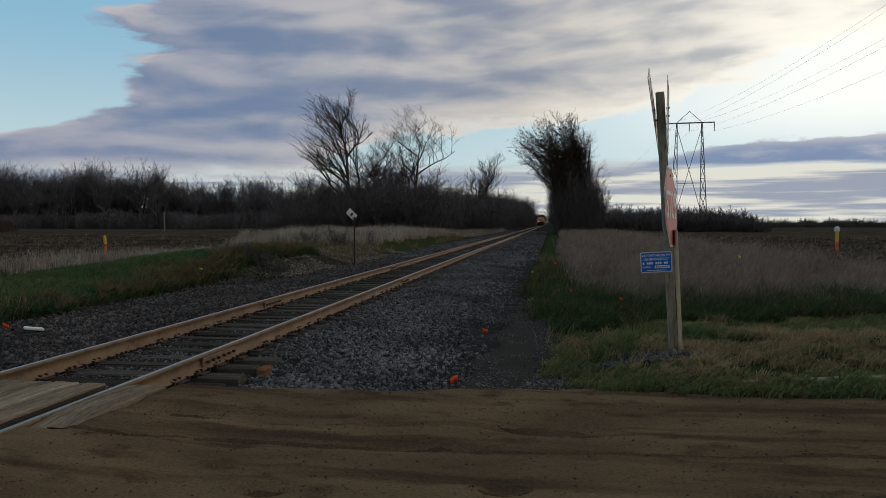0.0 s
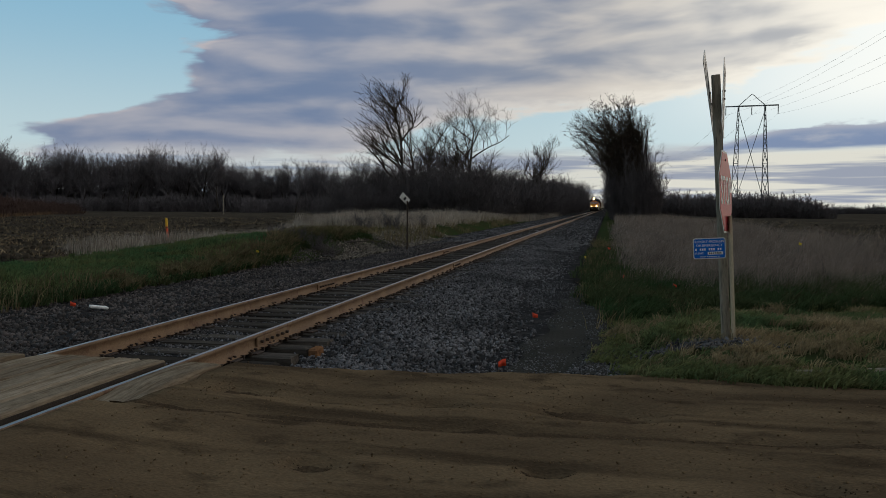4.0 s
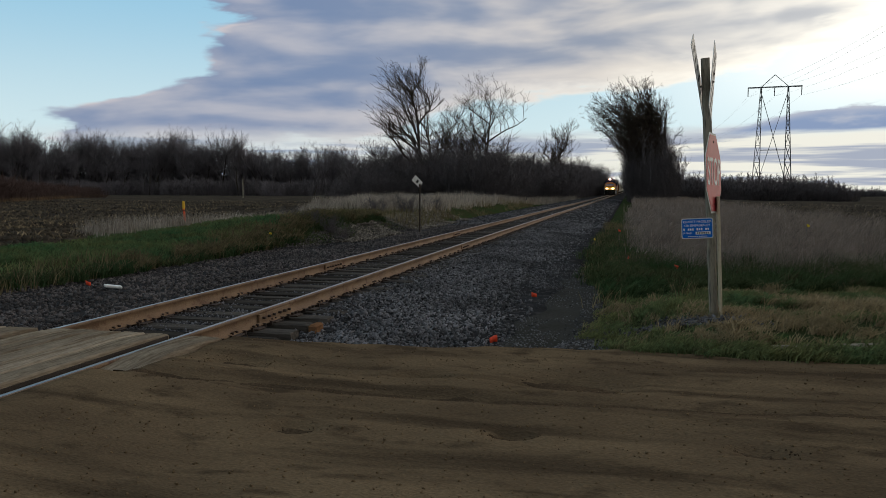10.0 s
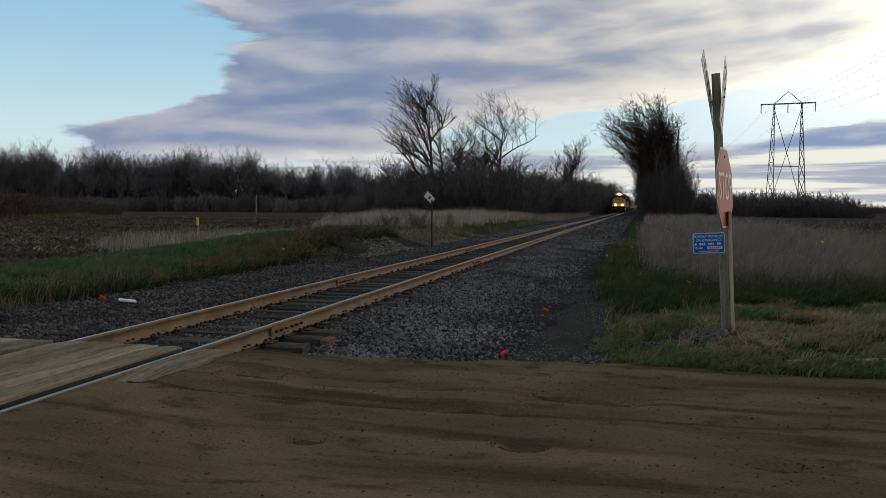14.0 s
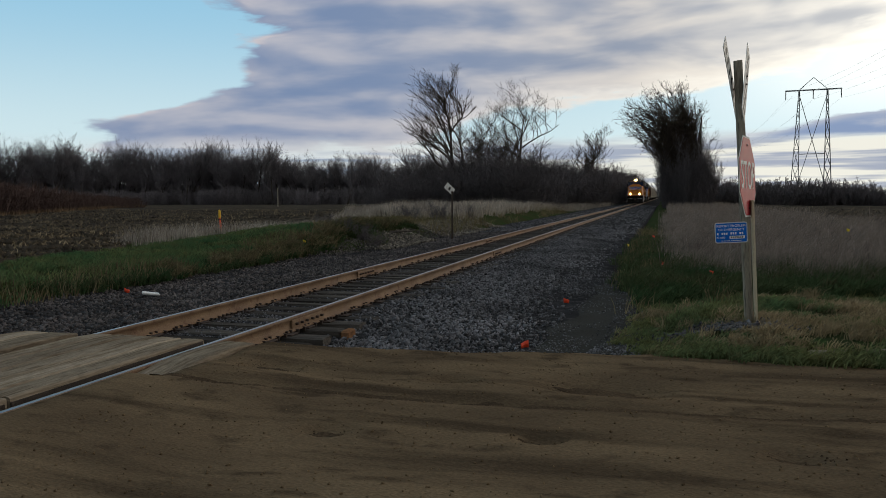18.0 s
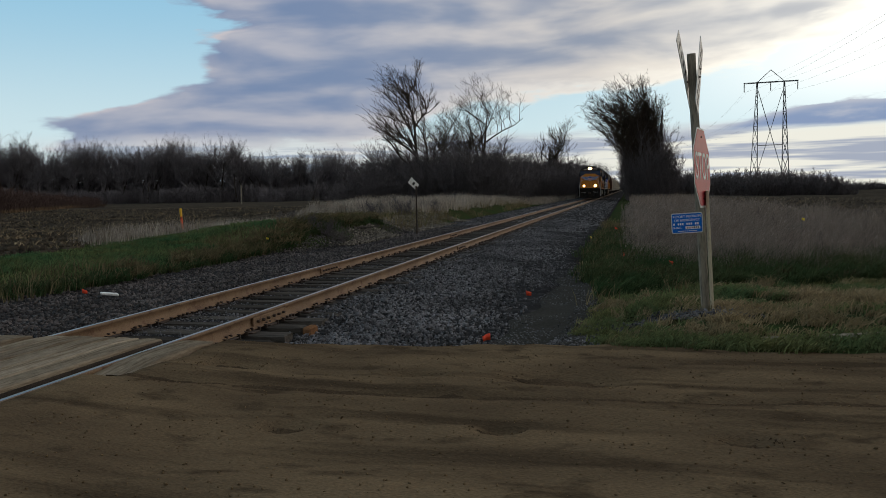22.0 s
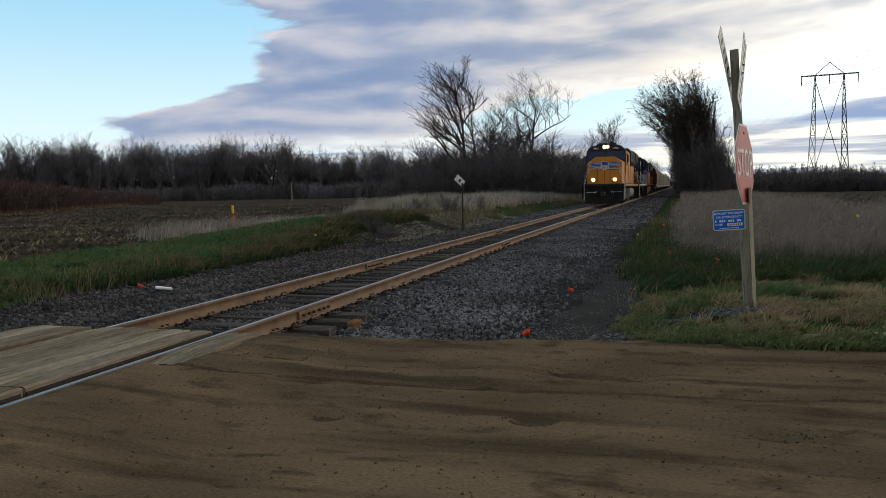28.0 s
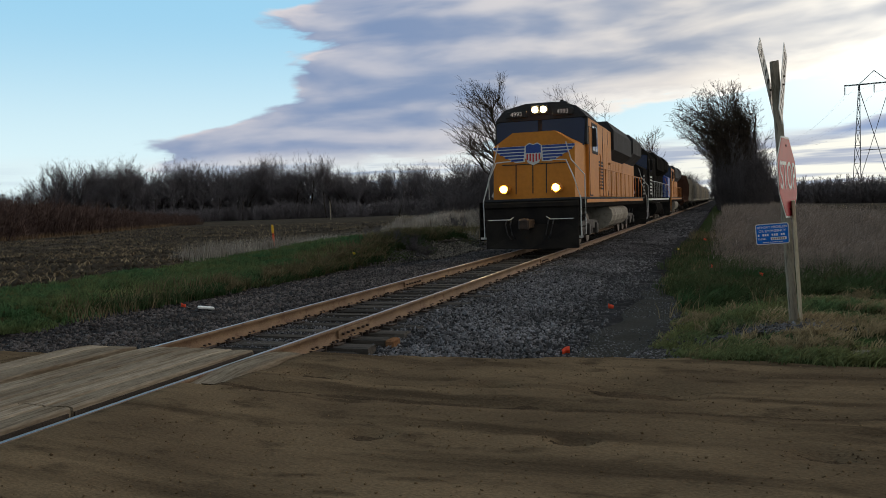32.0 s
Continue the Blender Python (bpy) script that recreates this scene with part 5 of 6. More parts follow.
def build_grass():
    rng = np.random.default_rng(11)

    def pick(n, x0, x1, y0, y1, keep, power=1.0):
        out = []
        while len(out) < n:
            x, y = rng.uniform(x0, x1), y0 + (y1 - y0) * rng.random() ** power
            if keep(x, y):
                out.append((x, y, ground_z(x, y) - 0.02))
        return out

    def verge(x, y):
        if y < road_edge(x) - 0.02 + 0.05 * rng.normal():
            return False
        if noise.noise((x * 0.9, y * 0.9, 2.0)) < -0.42:
            return False
        edge = 3.9 - 0.45 * sm(6, 11, y) + 0.3 * noise.noise((y * 0.7, 3.0, 0)) + 0.25 * sm(2.0, 0.3, y)
        return x - drift(max(y, 0)) > edge and math.hypot((x - 5.0) * 0.8, (y - 2.2) * 1.9) > 0.5 + 0.2 * rng.random()

    def withered(x, y):
        k = noise.noise((x * 0.45, y * 0.8, 8.0)) + 0.25 * rng.normal()
        for cx, cy, r in ((7.6, 3.3, 1.3), (6.0, 2.7, 0.45), (9.3, 4.2, 1.2), (6.9, 6.0, 0.7)):
            k += 0.75 * math.exp(-((x - cx) / (r * 1.5)) ** 2 - ((y - cy) / r) ** 2)
        return k > 0.34 - 0.35 * sm(0.9, 0.5, y)  and y > 0.85

    p = pick(26000, 3.4, 14, 0.2, 11, verge, 1.35)
    blades("verge_grass", p, 0.06, 0.015, 0.7, "turf", "short green grass with yellowing tips on the verge", 1)
    p = pick(4200, 3.5, 14, 0.2, 11, lambda x, y: verge(x, y) and not withered(x, y), 1.25)
    tufts("grass_tussocks", p, 34, 0.14, 0.013, "turf", "matted green grass tussocks on the verge", 21)
    p = pick(1100, 3.6, 14, 0.4, 11, lambda x, y: verge(x, y) and withered(x, y), 1.1)
    tufts("dry_tufts", p, 36, 0.17, 0.010, "straw", "pale flattened dry grass in the verge", 22)
    p = pick(900, 3.7, 11, 4.5, 10, lambda x, y: verge(x, y) and y > 5 + 0.6 * (x - 4) and y < 10, 0.8)
    tufts("dark_tussocks", p, 26, 0.32, 0.016, "dark_grass", "rank dark green grass before the tall dry grass", 23)
    p = pick(1000, 3.3, 5.4, 6.0, 26, lambda x, y: x - drift(y) > 3.95 - 0.45 * sm(6, 11, y) + 0.2 * rng.normal())
    tufts("dark_tussocks", p, 20, 0.24, 0.016, "dark_grass", "rank dark green grass along the ballast", 24)
    p = pick(2600, 3.4, 5.4, 4.5, 34, lambda x, y: x - drift(y) > 3.75 - 0.5 * sm(6, 11, y) + 0.2 * rng.normal() and noise.noise((x, y * 0.6, 4.0)) > -0.1)
    blades("edge_weeds", p, 0.28, 0.014, 0.5, "weed", "brown weeds at the ballast edge", 3, "weeds")
    # left strip of mown grass
    def strip(x, y):
        return x < -6.0 - 0.3 * noise.noise((y * 0.6, 1.0, 0)) + 0.12 * rng.normal() - 1.6 * sm(15, 20, y) and x > left_field(y) + 0.3 * noise.noise((y * 0.6, 5.0, 0)) + 0.15 * rng.normal() and y > road_edge(x) + 0.1
    p = pick(34000, -15.5, -5.4, 0.0, 30, strip, 1.3)
    blades("verge_grass", p, 0.08, 0.022, 0.6, "grass", "short green grass strip between track and field", 4, wind=(0.2, 0))
    p = pick(2600, -14.5, -5.6, 0.0, 26, lambda x, y: strip(x, y) and noise.noise((x * 0.6, y * 0.5, 12.0)) > -0.25, 1.3)
    tufts("grass_tussocks", p, 30, 0.165, 0.017, "grass", "uneven green grass tussocks beside the track", 25)
    p = pick(430, -7.6, -5.4, 7.5, 26, lambda x, y: abs(x + 6.2 + 0.5 * sm(14, 20, y) + 0.3 * noise.noise((y * 0.6, 1.0, 0))) < 0.38 and noise.noise((y * 0.5, 4.0, 0)) > -0.2, 0.8)
    tufts("dry_tufts", p, 32, 0.36, 0.014, "weed", "brown dead grass hanging over the edge of the bank", 26)
    p = pick(450, -7.2, -5.4, 4.0, 26, lambda x, y: abs(x + 6.0 + 0.4 * sm(14, 20, y) + 0.3 * noise.noise((y * 0.6, 1.0, 0))) < 0.35, 1.0)
    tufts("dark_tussocks", p, 26, 0.26, 0.016, "dark_grass", "dark matted grass along the foot of the bank", 27)
    p = pick(2200, -7.4, -5.7, 3, 30, lambda x, y: noise.noise((x * 0.45, y * 0.25, 6.0)) > 0.0, 1.0)
    blades("edge_weeds", p, 0.32, 0.016, 0.6, "weed", "brown weeds and dead stalks on the bank", 5, "weeds")
    # tall dry grass beside the track, right
    def tall(x, y):
        xx = x - drift(y)
        front = 8.8 + 0.05 * xx + 1.0 * noise.noise((x * 0.35, 2.0, 0)) + 0.5 * rng.normal() * 0.6
        if xx < 4.6 + 0.3 * noise.noise((y * 0.2, 7, 0)) + 0.2 * rng.normal():
            return False
        return y > front and x < field_side(y) + 0.9 * noise.noise((x * 0.5, y * 0.5, 4.0)) + 0.3 * rng.normal()
    seats = pick(3300, 4.3, 26, 7.5, 60, tall, 1.4)
    p = []
    for sx, sy, _z in seats:
        high, wide = rng.uniform(0.65, 1.15), rng.uniform(0.08, 0.22)
        for _ in range(32):
            bx, by = sx + rng.normal(0, wide), sy + rng.normal(0, wide)
            p.append((bx, by, ground_z(bx, by) - 0.02, high))
    tuft_high = np.array([q[3] for q in p])
    p = [q[:3] for q in p]
    d = np.array([q[1] for q in p])
    w = 0.0042 + 0.00024 * d
    front = np.array([sm(7.8, 12.5, q[1]) * (0.5 + 0.5 * sm(4.4, 7.0, q[0] - drift(q[1]))) for q in p])
    clumps = np.array([0.8 + 0.45 * noise.noise((q[0] * 0.55, q[1] * 0.45, 1.0)) + 0.25 * noise.noise((q[0] * 2.2, q[1] * 1.6, 1.0)) for q in p])
    stand = np.array([1.05 - 0.34 * sm(6.5, 10.5, q[0]) * sm(26, 14, q[1]) for q in p])
    blades("tall_dry_grass", p, np.minimum(stand * tuft_high * clumps * (0.35 + 0.65 * front), 1.2), w, 0.75, "dry", "tall pale dry grass standing along the field", 6, wind=(0.7, 0.1))
    heads = [(*q[:2], q[2] + min(stand[i] * tuft_high[i] * clumps[i] * (0.35 + 0.65 * front[i]), 1.2) * 0.78) for i, q in enumerate(p) if i % 14 == 0 and front[i] > 0.5]
    plumes("grass_plumes", heads, "pale feathery seed heads of the tall dry grass", 31)
    p = pick(20000, 4.3, 24, 7.2, 13, tall, 1.0)
    blades("tall_grass_base", p, 0.36, 0.014, 0.5, "dark_grass", "dark tangled lower stems of the tall grass", 7)
    p = pick(15000, 5.0, 16, 40, 230, lambda x, y: x - drift(y) > 4.8 and x - drift(y) < 13, 1.2)
    blades("tall_dry_grass", p, 0.95, 0.03, 0.3, "dry", "tall pale dry grass along the distant track", 8)
    # tall dry grass, left: a belt at the field's edge and along the bank further off
    def belt(x, y):
        c = left_field(y) + 0.1 + 0.4 * noise.noise((y * 0.25, 9, 0))
        return abs(x - c) < 0.5 + 0.018 * y and y > 13 + rng.random() * 1.5
    p = pick(12000, -18, -10, 13, 52, belt, 1.0)
    blades("tall_dry_grass", p, 0.6, 0.016, 0.35, "dry_pale", "thin belt of pale dry grass beside the tilled field", 9)
    def bank(x, y):
        xx = x - drift(y)
        return left_field(min(y, 60)) - 1.5 < x and -17.5 < xx < -6.4 + 1.2 * sm(60, 95, y) - 0.5 * noise.noise((y * 0.3, 2, 0)) and y > 35 + 2.2 * noise.noise((x * 0.4, 3, 0)) - 0.5 * (x + 5)
    p = pick(34000, -18, -3, 32, 150, bank, 1.9)
    blades("tall_dry_grass", p, [0.72 + 0.4 * noise.noise((q[0] * 0.5, q[1] * 0.35, 5.0)) for q in p], 0.026, 0.45, "dry_pale", "pale dry grass on the bank before the thicket", 10)
    p = pick(3500, -7.6, -4.8, 26, 75, lambda x, y: noise.noise((x * 0.3, y * 0.2, 3)) > -0.1, 1.0)
    blades("edge_weeds", p, 0.4, 0.02, 0.5, "weed", "dark weeds on the bank", 14, "weeds")
    # far margin of the left field
    for count, off, wide, high, mat, label, seed in ((9000, 4.0, 3.5, 1.3, "brush", "reddish-brown rough grass along the far field edge", 12), (9000, -1.0, 2.2, 0.6, "stem", "tan dry grass along the far field edge", 13)):
        p = []
        for _ in range(count):
            x, y = field_end(-0.15 + 1.15 * rng.random(), off + rng.normal(0, wide))
            p.append((x, y, ground_z(x, y) - 0.05))
        blades("field_margin", p, high, 0.09, 0.3, mat, label, seed)


def field_end(t, off):
    """A point on the left field's far edge, t along it, off metres beyond it."""
    x, y = -70 - 52 * t, 58 + 100 * t
    return x - 0.887 * off, y + 0.461 * off


def build_fields():
    def left(x, y):
        return ground_z(x, y) + 0.05 + 0.05 * math.sin(y * 2.6 + 0.1 * x) * sm(90, 30, y) + 0.05 * noise.noise((x * 1.1, y * 1.1, 0))
    # left field lies between the grass strip and the far margin
    ys = axis_steps(2.0, 196, 6, 40, 0.28, 1.06)
    us = list(np.linspace(0, 1, 150) ** 1.6)
    verts = []
    for y in ys:
        r = left_field(y) + 0.3 * noise.noise((y * 0.2, 0, 0))
        for u in us:
            x = r - u * (150 + y * 1.0)
            verts.append((x, y, left(x, y) - (0.25 if u == 0 else 0)))
    n = len(us)
    faces = [(k * n + i, k * n + i + 1, k * n + n + i + 1, k * n + n + i) for k in range(len(ys) - 1) for i in range(n - 1)]
    tagged(new("tilled_field", raw_mesh("tilled_field", verts, faces, MAT["field"], True)), "dark tilled field with scattered corn stubble", "field", kind="structure")

    def right(x, y):
        return ground_z(x, y) + 0.06 + 0.05 * math.sin(y * 2.2 + x * 0.4) + 0.05 * noise.noise((x * 1.1, y * 1.1, 4))
    ys = axis_steps(15.2, 710, 16, 50, 0.35, 1.08)
    verts = []
    us = list(np.linspace(0, 1, 130) ** 1.5)
    for y in ys:
        for u in us:
            x = field_side(y) - 0.3 + u * (140 + y)
            verts.append((x, y, right(x, y) - (0.3 if u == 0 else 0)))
    n = len(us)
    faces = [(k * n + i, k * n + i + 1, k * n + n + i + 1, k * n + n + i) for k in range(len(ys) - 1) for i in range(n - 1)]
    tagged(new("tilled_field", raw_mesh("tilled_field", verts, faces, MAT["field"], True)), "dark tilled field beyond the tall grass", "field", kind="structure")
    # clods and stubble
    def clods(rng):
        y = 4 + 100 * rng.random() ** 1.6
        x = left_field(y) - 0.2 - (10 + 1.5 * y) * rng.random() ** 1.2
        return (x, y, left(x, y) + 0.01)
    stones("soil_clods", 24000, clods, "dark turned clods of soil in the field", 21, 0.05, 0.17, "field")
    def more(rng):
        y = 16 + 80 * rng.random() ** 1.5
        x = field_side(y) + (8 + 0.9 * y) * rng.random()
        return (x, y, right(x, y) + 0.01)
    stones("soil_clods", 9000, more, "dark turned clods of soil beyond the tall grass", 22, 0.05, 0.17, "field")
    rng = np.random.default_rng(8)
    p = []
    for _ in range(36000):
        y = 4 + 105 * rng.random() ** 1.5
        x = left_field(y) - 0.2 - (9 + 1.2 * y) * rng.random() ** 1.1
        if noise.noise((x * 0.15, y * 0.35, 1)) > -0.05:
            p.append((x, y, left(x, y) - 0.02))
    blades("corn_stubble", p, 0.17, 0.042, 1.4, "stubble", "broken pale corn stubble lying in the soil", 15, "stubble")
    p = []
    for _ in range(9000):
        y = 16 + 100 * rng.random() ** 1.4
        x = field_side(y) + (12 + 1.0 * y) * rng.random()
        p.append((x, y, right(x, y) - 0.02))
    blades("corn_stubble", p, 0.18, 0.035, 1.3, "stubble", "broken pale corn stubble lying in the soil", 16, "stubble")


def build_trees():
    rnd = random.Random(77)
    G = lambda x, y: ground_z(x, y) - 0.1
    # the tall leaning tree over the thicket, and the round one beside it
    tree("bare_tree", pose(-18.3, 85, G(-18.3, 85)), "tall leaning bare tree with a ragged wind-bent crown", "tree", "", 4, height=17.5, trunk=0.30, lean=(-0.26, 0), kids=(13, 7, 5, 4), spread=0.42, up=0.16, clear=0.25, thick=1.5, bias=(-0.9, 0), taper=0.6)
    tree("bare_tree", pose(-17.5, 86.5, G(-17.5, 86.5)), "slender bare tree with a forked trunk", "tree", "", 9, height=11.5, trunk=0.2, lean=(-0.05, 0), kids=(9, 6, 5, 4), spread=0.5, up=0.15, clear=0.3, thick=1.4)
    tree("bare_tree", pose(-13.4, 91, G(-13.4, 91)), "broad round-crowned bare tree above the thicket", "tree", "", 21, height=14.2, trunk=0.27, kids=(11, 6, 5, 4), spread=0.62, up=0.24, clear=0.2, thick=1.3, low_stems=3)
    tree("bare_tree", pose(-10.2, 150, G(-10.2, 150)), "slim bare tree by the distant track", "tree", "", 31, height=13.5, trunk=0.2, kids=(9, 6, 5, 3), spread=0.5, up=0.35, clear=0.35, thick=2.0, low_stems=2)
    # the dense tree by the track
    def crown(rnd):
        # a leaning egg: wide and overhanging above, drawn in at the foot on the track's side
        while True:
            u, w, h = rnd.uniform(-1, 1), rnd.uniform(-1, 1), rnd.uniform(-1, 1)
            r = u * u + w * w + h * h
            if r > 1 or (r < 0.35 and rnd.random() < 0.6):
                continue
            x, z = 6.8 * u - 4.4 + 1.4 * h, 10.2 + 8.4 * h
            if z < 12.5 and x < -1.4 - 0.95 * max(0.0, z - 4.0):
                continue
            return (x, 5.0 * w, z)

    vine_tree(pose(8.6, 108, G(8.6, 108)), "dense dark vine-covered tree with a few withered leaves", 41, crown, 340, 18, 9000)

    def mass(rnd):
        a, r = rnd.uniform(0, 6.283), math.sqrt(rnd.random())
        return (3.6 * r * math.cos(a), 3.6 * r * math.sin(a), 12.5 * (1 - 0.45 * r * r) * rnd.random() ** 0.6 + 0.5)

    vine_tree(pose(8.6, 111, G(8.6, 111)), "dark twiggy tree smothered by climbing vines", 43, mass, 190, 13)
    # thicket beside the track, left, in rows, and round the dense tree
    kinds = [shrub("thicket_shrub", pose(-20 - 2 * i, 80, G(-20, 80)), "dense leafless dark thicket shrub", 50 + i, stems=30, height=5.6, width=3.8, kids=6, thick=0.022, mat="thicket", group="trackside thicket") for i in range(4)]
    spots = []
    for k in range(118):
        t = rnd.random() ** 0.9
        y = 78 + t * 190
        near = -7.0 - 4.0 * sm(130, 80, y)
        x = drift(y) + near - rnd.random() ** 1.4 * (17 - 5 * t)
        spots.append((x, y, 1.32 + 0.5 * t + rnd.uniform(-0.25, 0.3)))
    for k in range(30):
        spots.append((-26.5 + k * 0.64 + rnd.uniform(-0.5, 0.5), 77 + rnd.uniform(-1.5, 4), rnd.uniform(0.75, 1.3) * (0.6 + 0.4 * sm(0, 8, k))))
    for i, (x, y, s) in enumerate(spots):
        c = copy_thing(kinds[i % 4], pose(x, y, G(x, y), 0, 0, rnd.uniform(0, 360)))
        c.scale = (s * 1.1, s * 1.1, s)
    for k in range(34):
        x, y = 6.5 + 4.6 * rnd.random(), 105 + rnd.uniform(-2, 16)
        c = copy_thing(kinds[k % 4], pose(x, y, G(x, y), 0, 0, rnd.uniform(0, 360)))
        s = rnd.uniform(0.9, 1.75)
        c.scale = (s * 0.7, s * 0.7, s * 1.25)
    # the growth goes on along both sides far down the track and closes the view
    for k in range(46):
        y = 128 + 300 * (k / 45) ** 1.1
        x = drift(y) + 6.6 + 3.5 * rnd.random()
        c = copy_thing(kinds[k % 4], pose(x, y, G(x, y), 0, 0, rnd.uniform(0, 360)))
        s = rnd.uniform(0.8, 1.5)
        c.scale = (s * 0.8, s * 0.8, s)
    for k in range(26):
        y = 270 + 160 * k / 25
        x = drift(y) - 7.0 - 4.0 * rnd.random()
        c = copy_thing(kinds[k % 4], pose(x, y, G(x, y), 0, 0, rnd.uniform(0, 360)))
        s = rnd.uniform(1.2, 2.0)
        c.scale = (s, s, s)
    for k in range(16):
        x, y = -26 + 3.6 * k + rnd.uniform(-1, 1), 640 + rnd.uniform(0, 25)
        c = copy_thing(kinds[k % 4], pose(x, y, G(x, y), 0, 0, rnd.uniform(0, 360)))
        c.scale = (1.9, 1.9, 1.9)
    # low bushes on the bank
    for x, y, s in ((-5.2, 18.0, 0.10), (-5.8, 18.4, 0.13), (-6.4, 18.2, 0.11), (-6.9, 17.6, 0.10), (-7.4, 29.0, 0.2), (-7.0, 33.0, 0.22), (-6.6, 37.0, 0.18)):
        c = copy_thing(kinds[0], pose(x, y, G(x, y) + 0.08, 0, 0, rnd.uniform(0, 360)))
        c.scale = (s * 1.3, s * 1.3, s)
        tagged(c, "low dark brown bush on the gravel bank", "shrub", "bank bushes")
    # hedge lines behind on the right, low and far
    hedge = shrub("hedge_shrub", pose(20, 150, G(20, 150)), "low dark leafless hedge shrub beyond the field", 71, stems=38, height=4.2, width=6.0, kids=6, thick=0.045, mat="thicket", group="far hedge")
    for k in range(60):
        t = (k % 30) / 29
        x, y = 11 + 38 * t + rnd.uniform(-1, 1), 150 + 18 * t + rnd.uniform(-4, 4) + 8 * (k // 30)
        c = copy_thing(hedge, pose(x, y, G(x, y), 0, 0, rnd.uniform(0, 360)))
        s = rnd.uniform(1.1, 1.45) * (1.0 - 0.2 * sm(0.8, 1.0, t))
        c.scale = (s, s, s)
    # far wood on the left and far trees on the right
    far = []
    for i in range(7):
        far.append(tree("woodland_tree", pose(-60 - 12 * i, 205, G(-60 - 12 * i, 205)), "bare woodland tree in the far tree line", "tree", "far tree line", 80 + i, height=rnd.uniform(10, 15.0), trunk=0.26, kids=(11, 6, 5, 3), levels=4, spread=0.50, up=0.34, clear=0.35, taper=0.2, thick=1.9, low_stems=1, crown_mat="hazed_wood_twig"))
    for k in range(250):
        t = rnd.random()
        x = -215 + 190 * t
        y = 178 + 60 * t + rnd.uniform(-4, 22)
        c = copy_thing(far[k % 7], pose(x, y, G(x, y), 0, 0, rnd.uniform(0, 360)))
        s = rnd.uniform(0.9, 1.45) * (1.0 - 0.42 * t) * (0.6 + 0.4 * sm(-212, -190, x))
        c.scale = (s * 1.1, s * 1.1, s)
    under = shrub("woodland_shrub", pose(-90, 190, G(-90, 190)), "dark undergrowth at the foot of the far wood", 95, stems=46, height=5.0, width=9.0, mat="hazed_wood_twig", kids=6, thick=0.07, group="far undergrowth")
    for k in range(285):
        t = (k % 95 + rnd.random()) / 95
        x, y = -230 + 215 * t, 170 + 62 * t + rnd.uniform(-3, 6) + 14 * (k // 95)
        c = copy_thing(under, pose(x, y, G(x, y), 0, 0, rnd.uniform(0, 360)))
        s = rnd.uniform(0.8, 1.25) * (1 + 0.3 * (k // 95))
        c.scale = (s, s, s)
    brush = shrub("field_brush", pose(-100, 128, G(-100, 128)), "reddish-brown brush along the far field edge", 97, stems=46, height=2.6, width=7.0, mat="brush", kids=5, thick=0.03, group="field-edge brush")
    for k in range(110):
        t = (k % 55 + rnd.random()) / 55
        x, y = field_end(-0.2 + 1.3 * t, 8 + 9 * (k // 55) + rnd.uniform(-2, 3))
        c = copy_thing(brush, pose(x, y, G(x, y), 0, 0, rnd.uniform(0, 360)))
        s = rnd.uniform(0.85, 1.15) * (1.1 + 0.9 * sm(0.9, 0.1, t))
        c.scale = (s * 1.1, s * 1.1, s)
    for k in range(80):
        t = k / 79
        x, y = 30 + 300 * t + rnd.uniform(-5, 5), 330 + rnd.uniform(-15, 40)
        if 0.36 < t < 0.47:
            continue
        c = copy_thing(hedge, pose(x, y, G(x, y), 0, 0, rnd.uniform(0, 360)))
        s = rnd.uniform(0.45, 0.78) * (1.0 + 0.35 * sm(90, 130, x)) * 1.25
        c.scale = (s, s, s)
    for k in range(70):
        x, y = 62 + 2.1 * k + rnd.uniform(-1, 1), 335 + rnd.uniform(-8, 8)
        c = copy_thing(hedge, pose(x, y, G(x, y), 0, 0, rnd.uniform(0, 360)))
        s = rnd.uniform(0.5, 0.85) * (0.75 + 0.55 * sm(100, 118, x))
        c.scale = (s, s, s)
    for k in range(7):
        x, y = 150 + 14 * k + rnd.uniform(-4, 4), 300
        con = Shape()
        for r in range(7):
            con.tube([(0, 0, 0.8 + r * 1.3), (0, 0, 2.8 + r * 1.3)], [2.0 - r * 0.26, 0.12], 9, False)
        t = thing("evergreen_tree", pose(x, y, G(x, y)), "small dark evergreen in the far tree row", "tree", "far evergreens")
        part("trunk", Shape().tube([(0, 0, -0.3), (0, 0, 9)], [0.18, 0.05], 6), "bark", t)
        ragged = Shape()
        ragged.v = [(a * rnd.uniform(0.7, 1.2), b * rnd.uniform(0.7, 1.2), c + rnd.uniform(-0.35, 0.2)) for a, b, c in con.v]
        ragged.f = con.f
        part("crown", ragged, "evergreen", t)
    # two pale dead stems at the wood's edge
    for x, y in ((-78, 150), (-56, 158)):
        d = thing("utility_pole", pose(x, y, G(x, y)), "pale weathered pole at the edge of the wood", "pole", "far poles")
        part("pole", Shape().tube([(0, 0, -0.3), (0, 0, 4.4)], [0.14, 0.11], 8), "post", d)


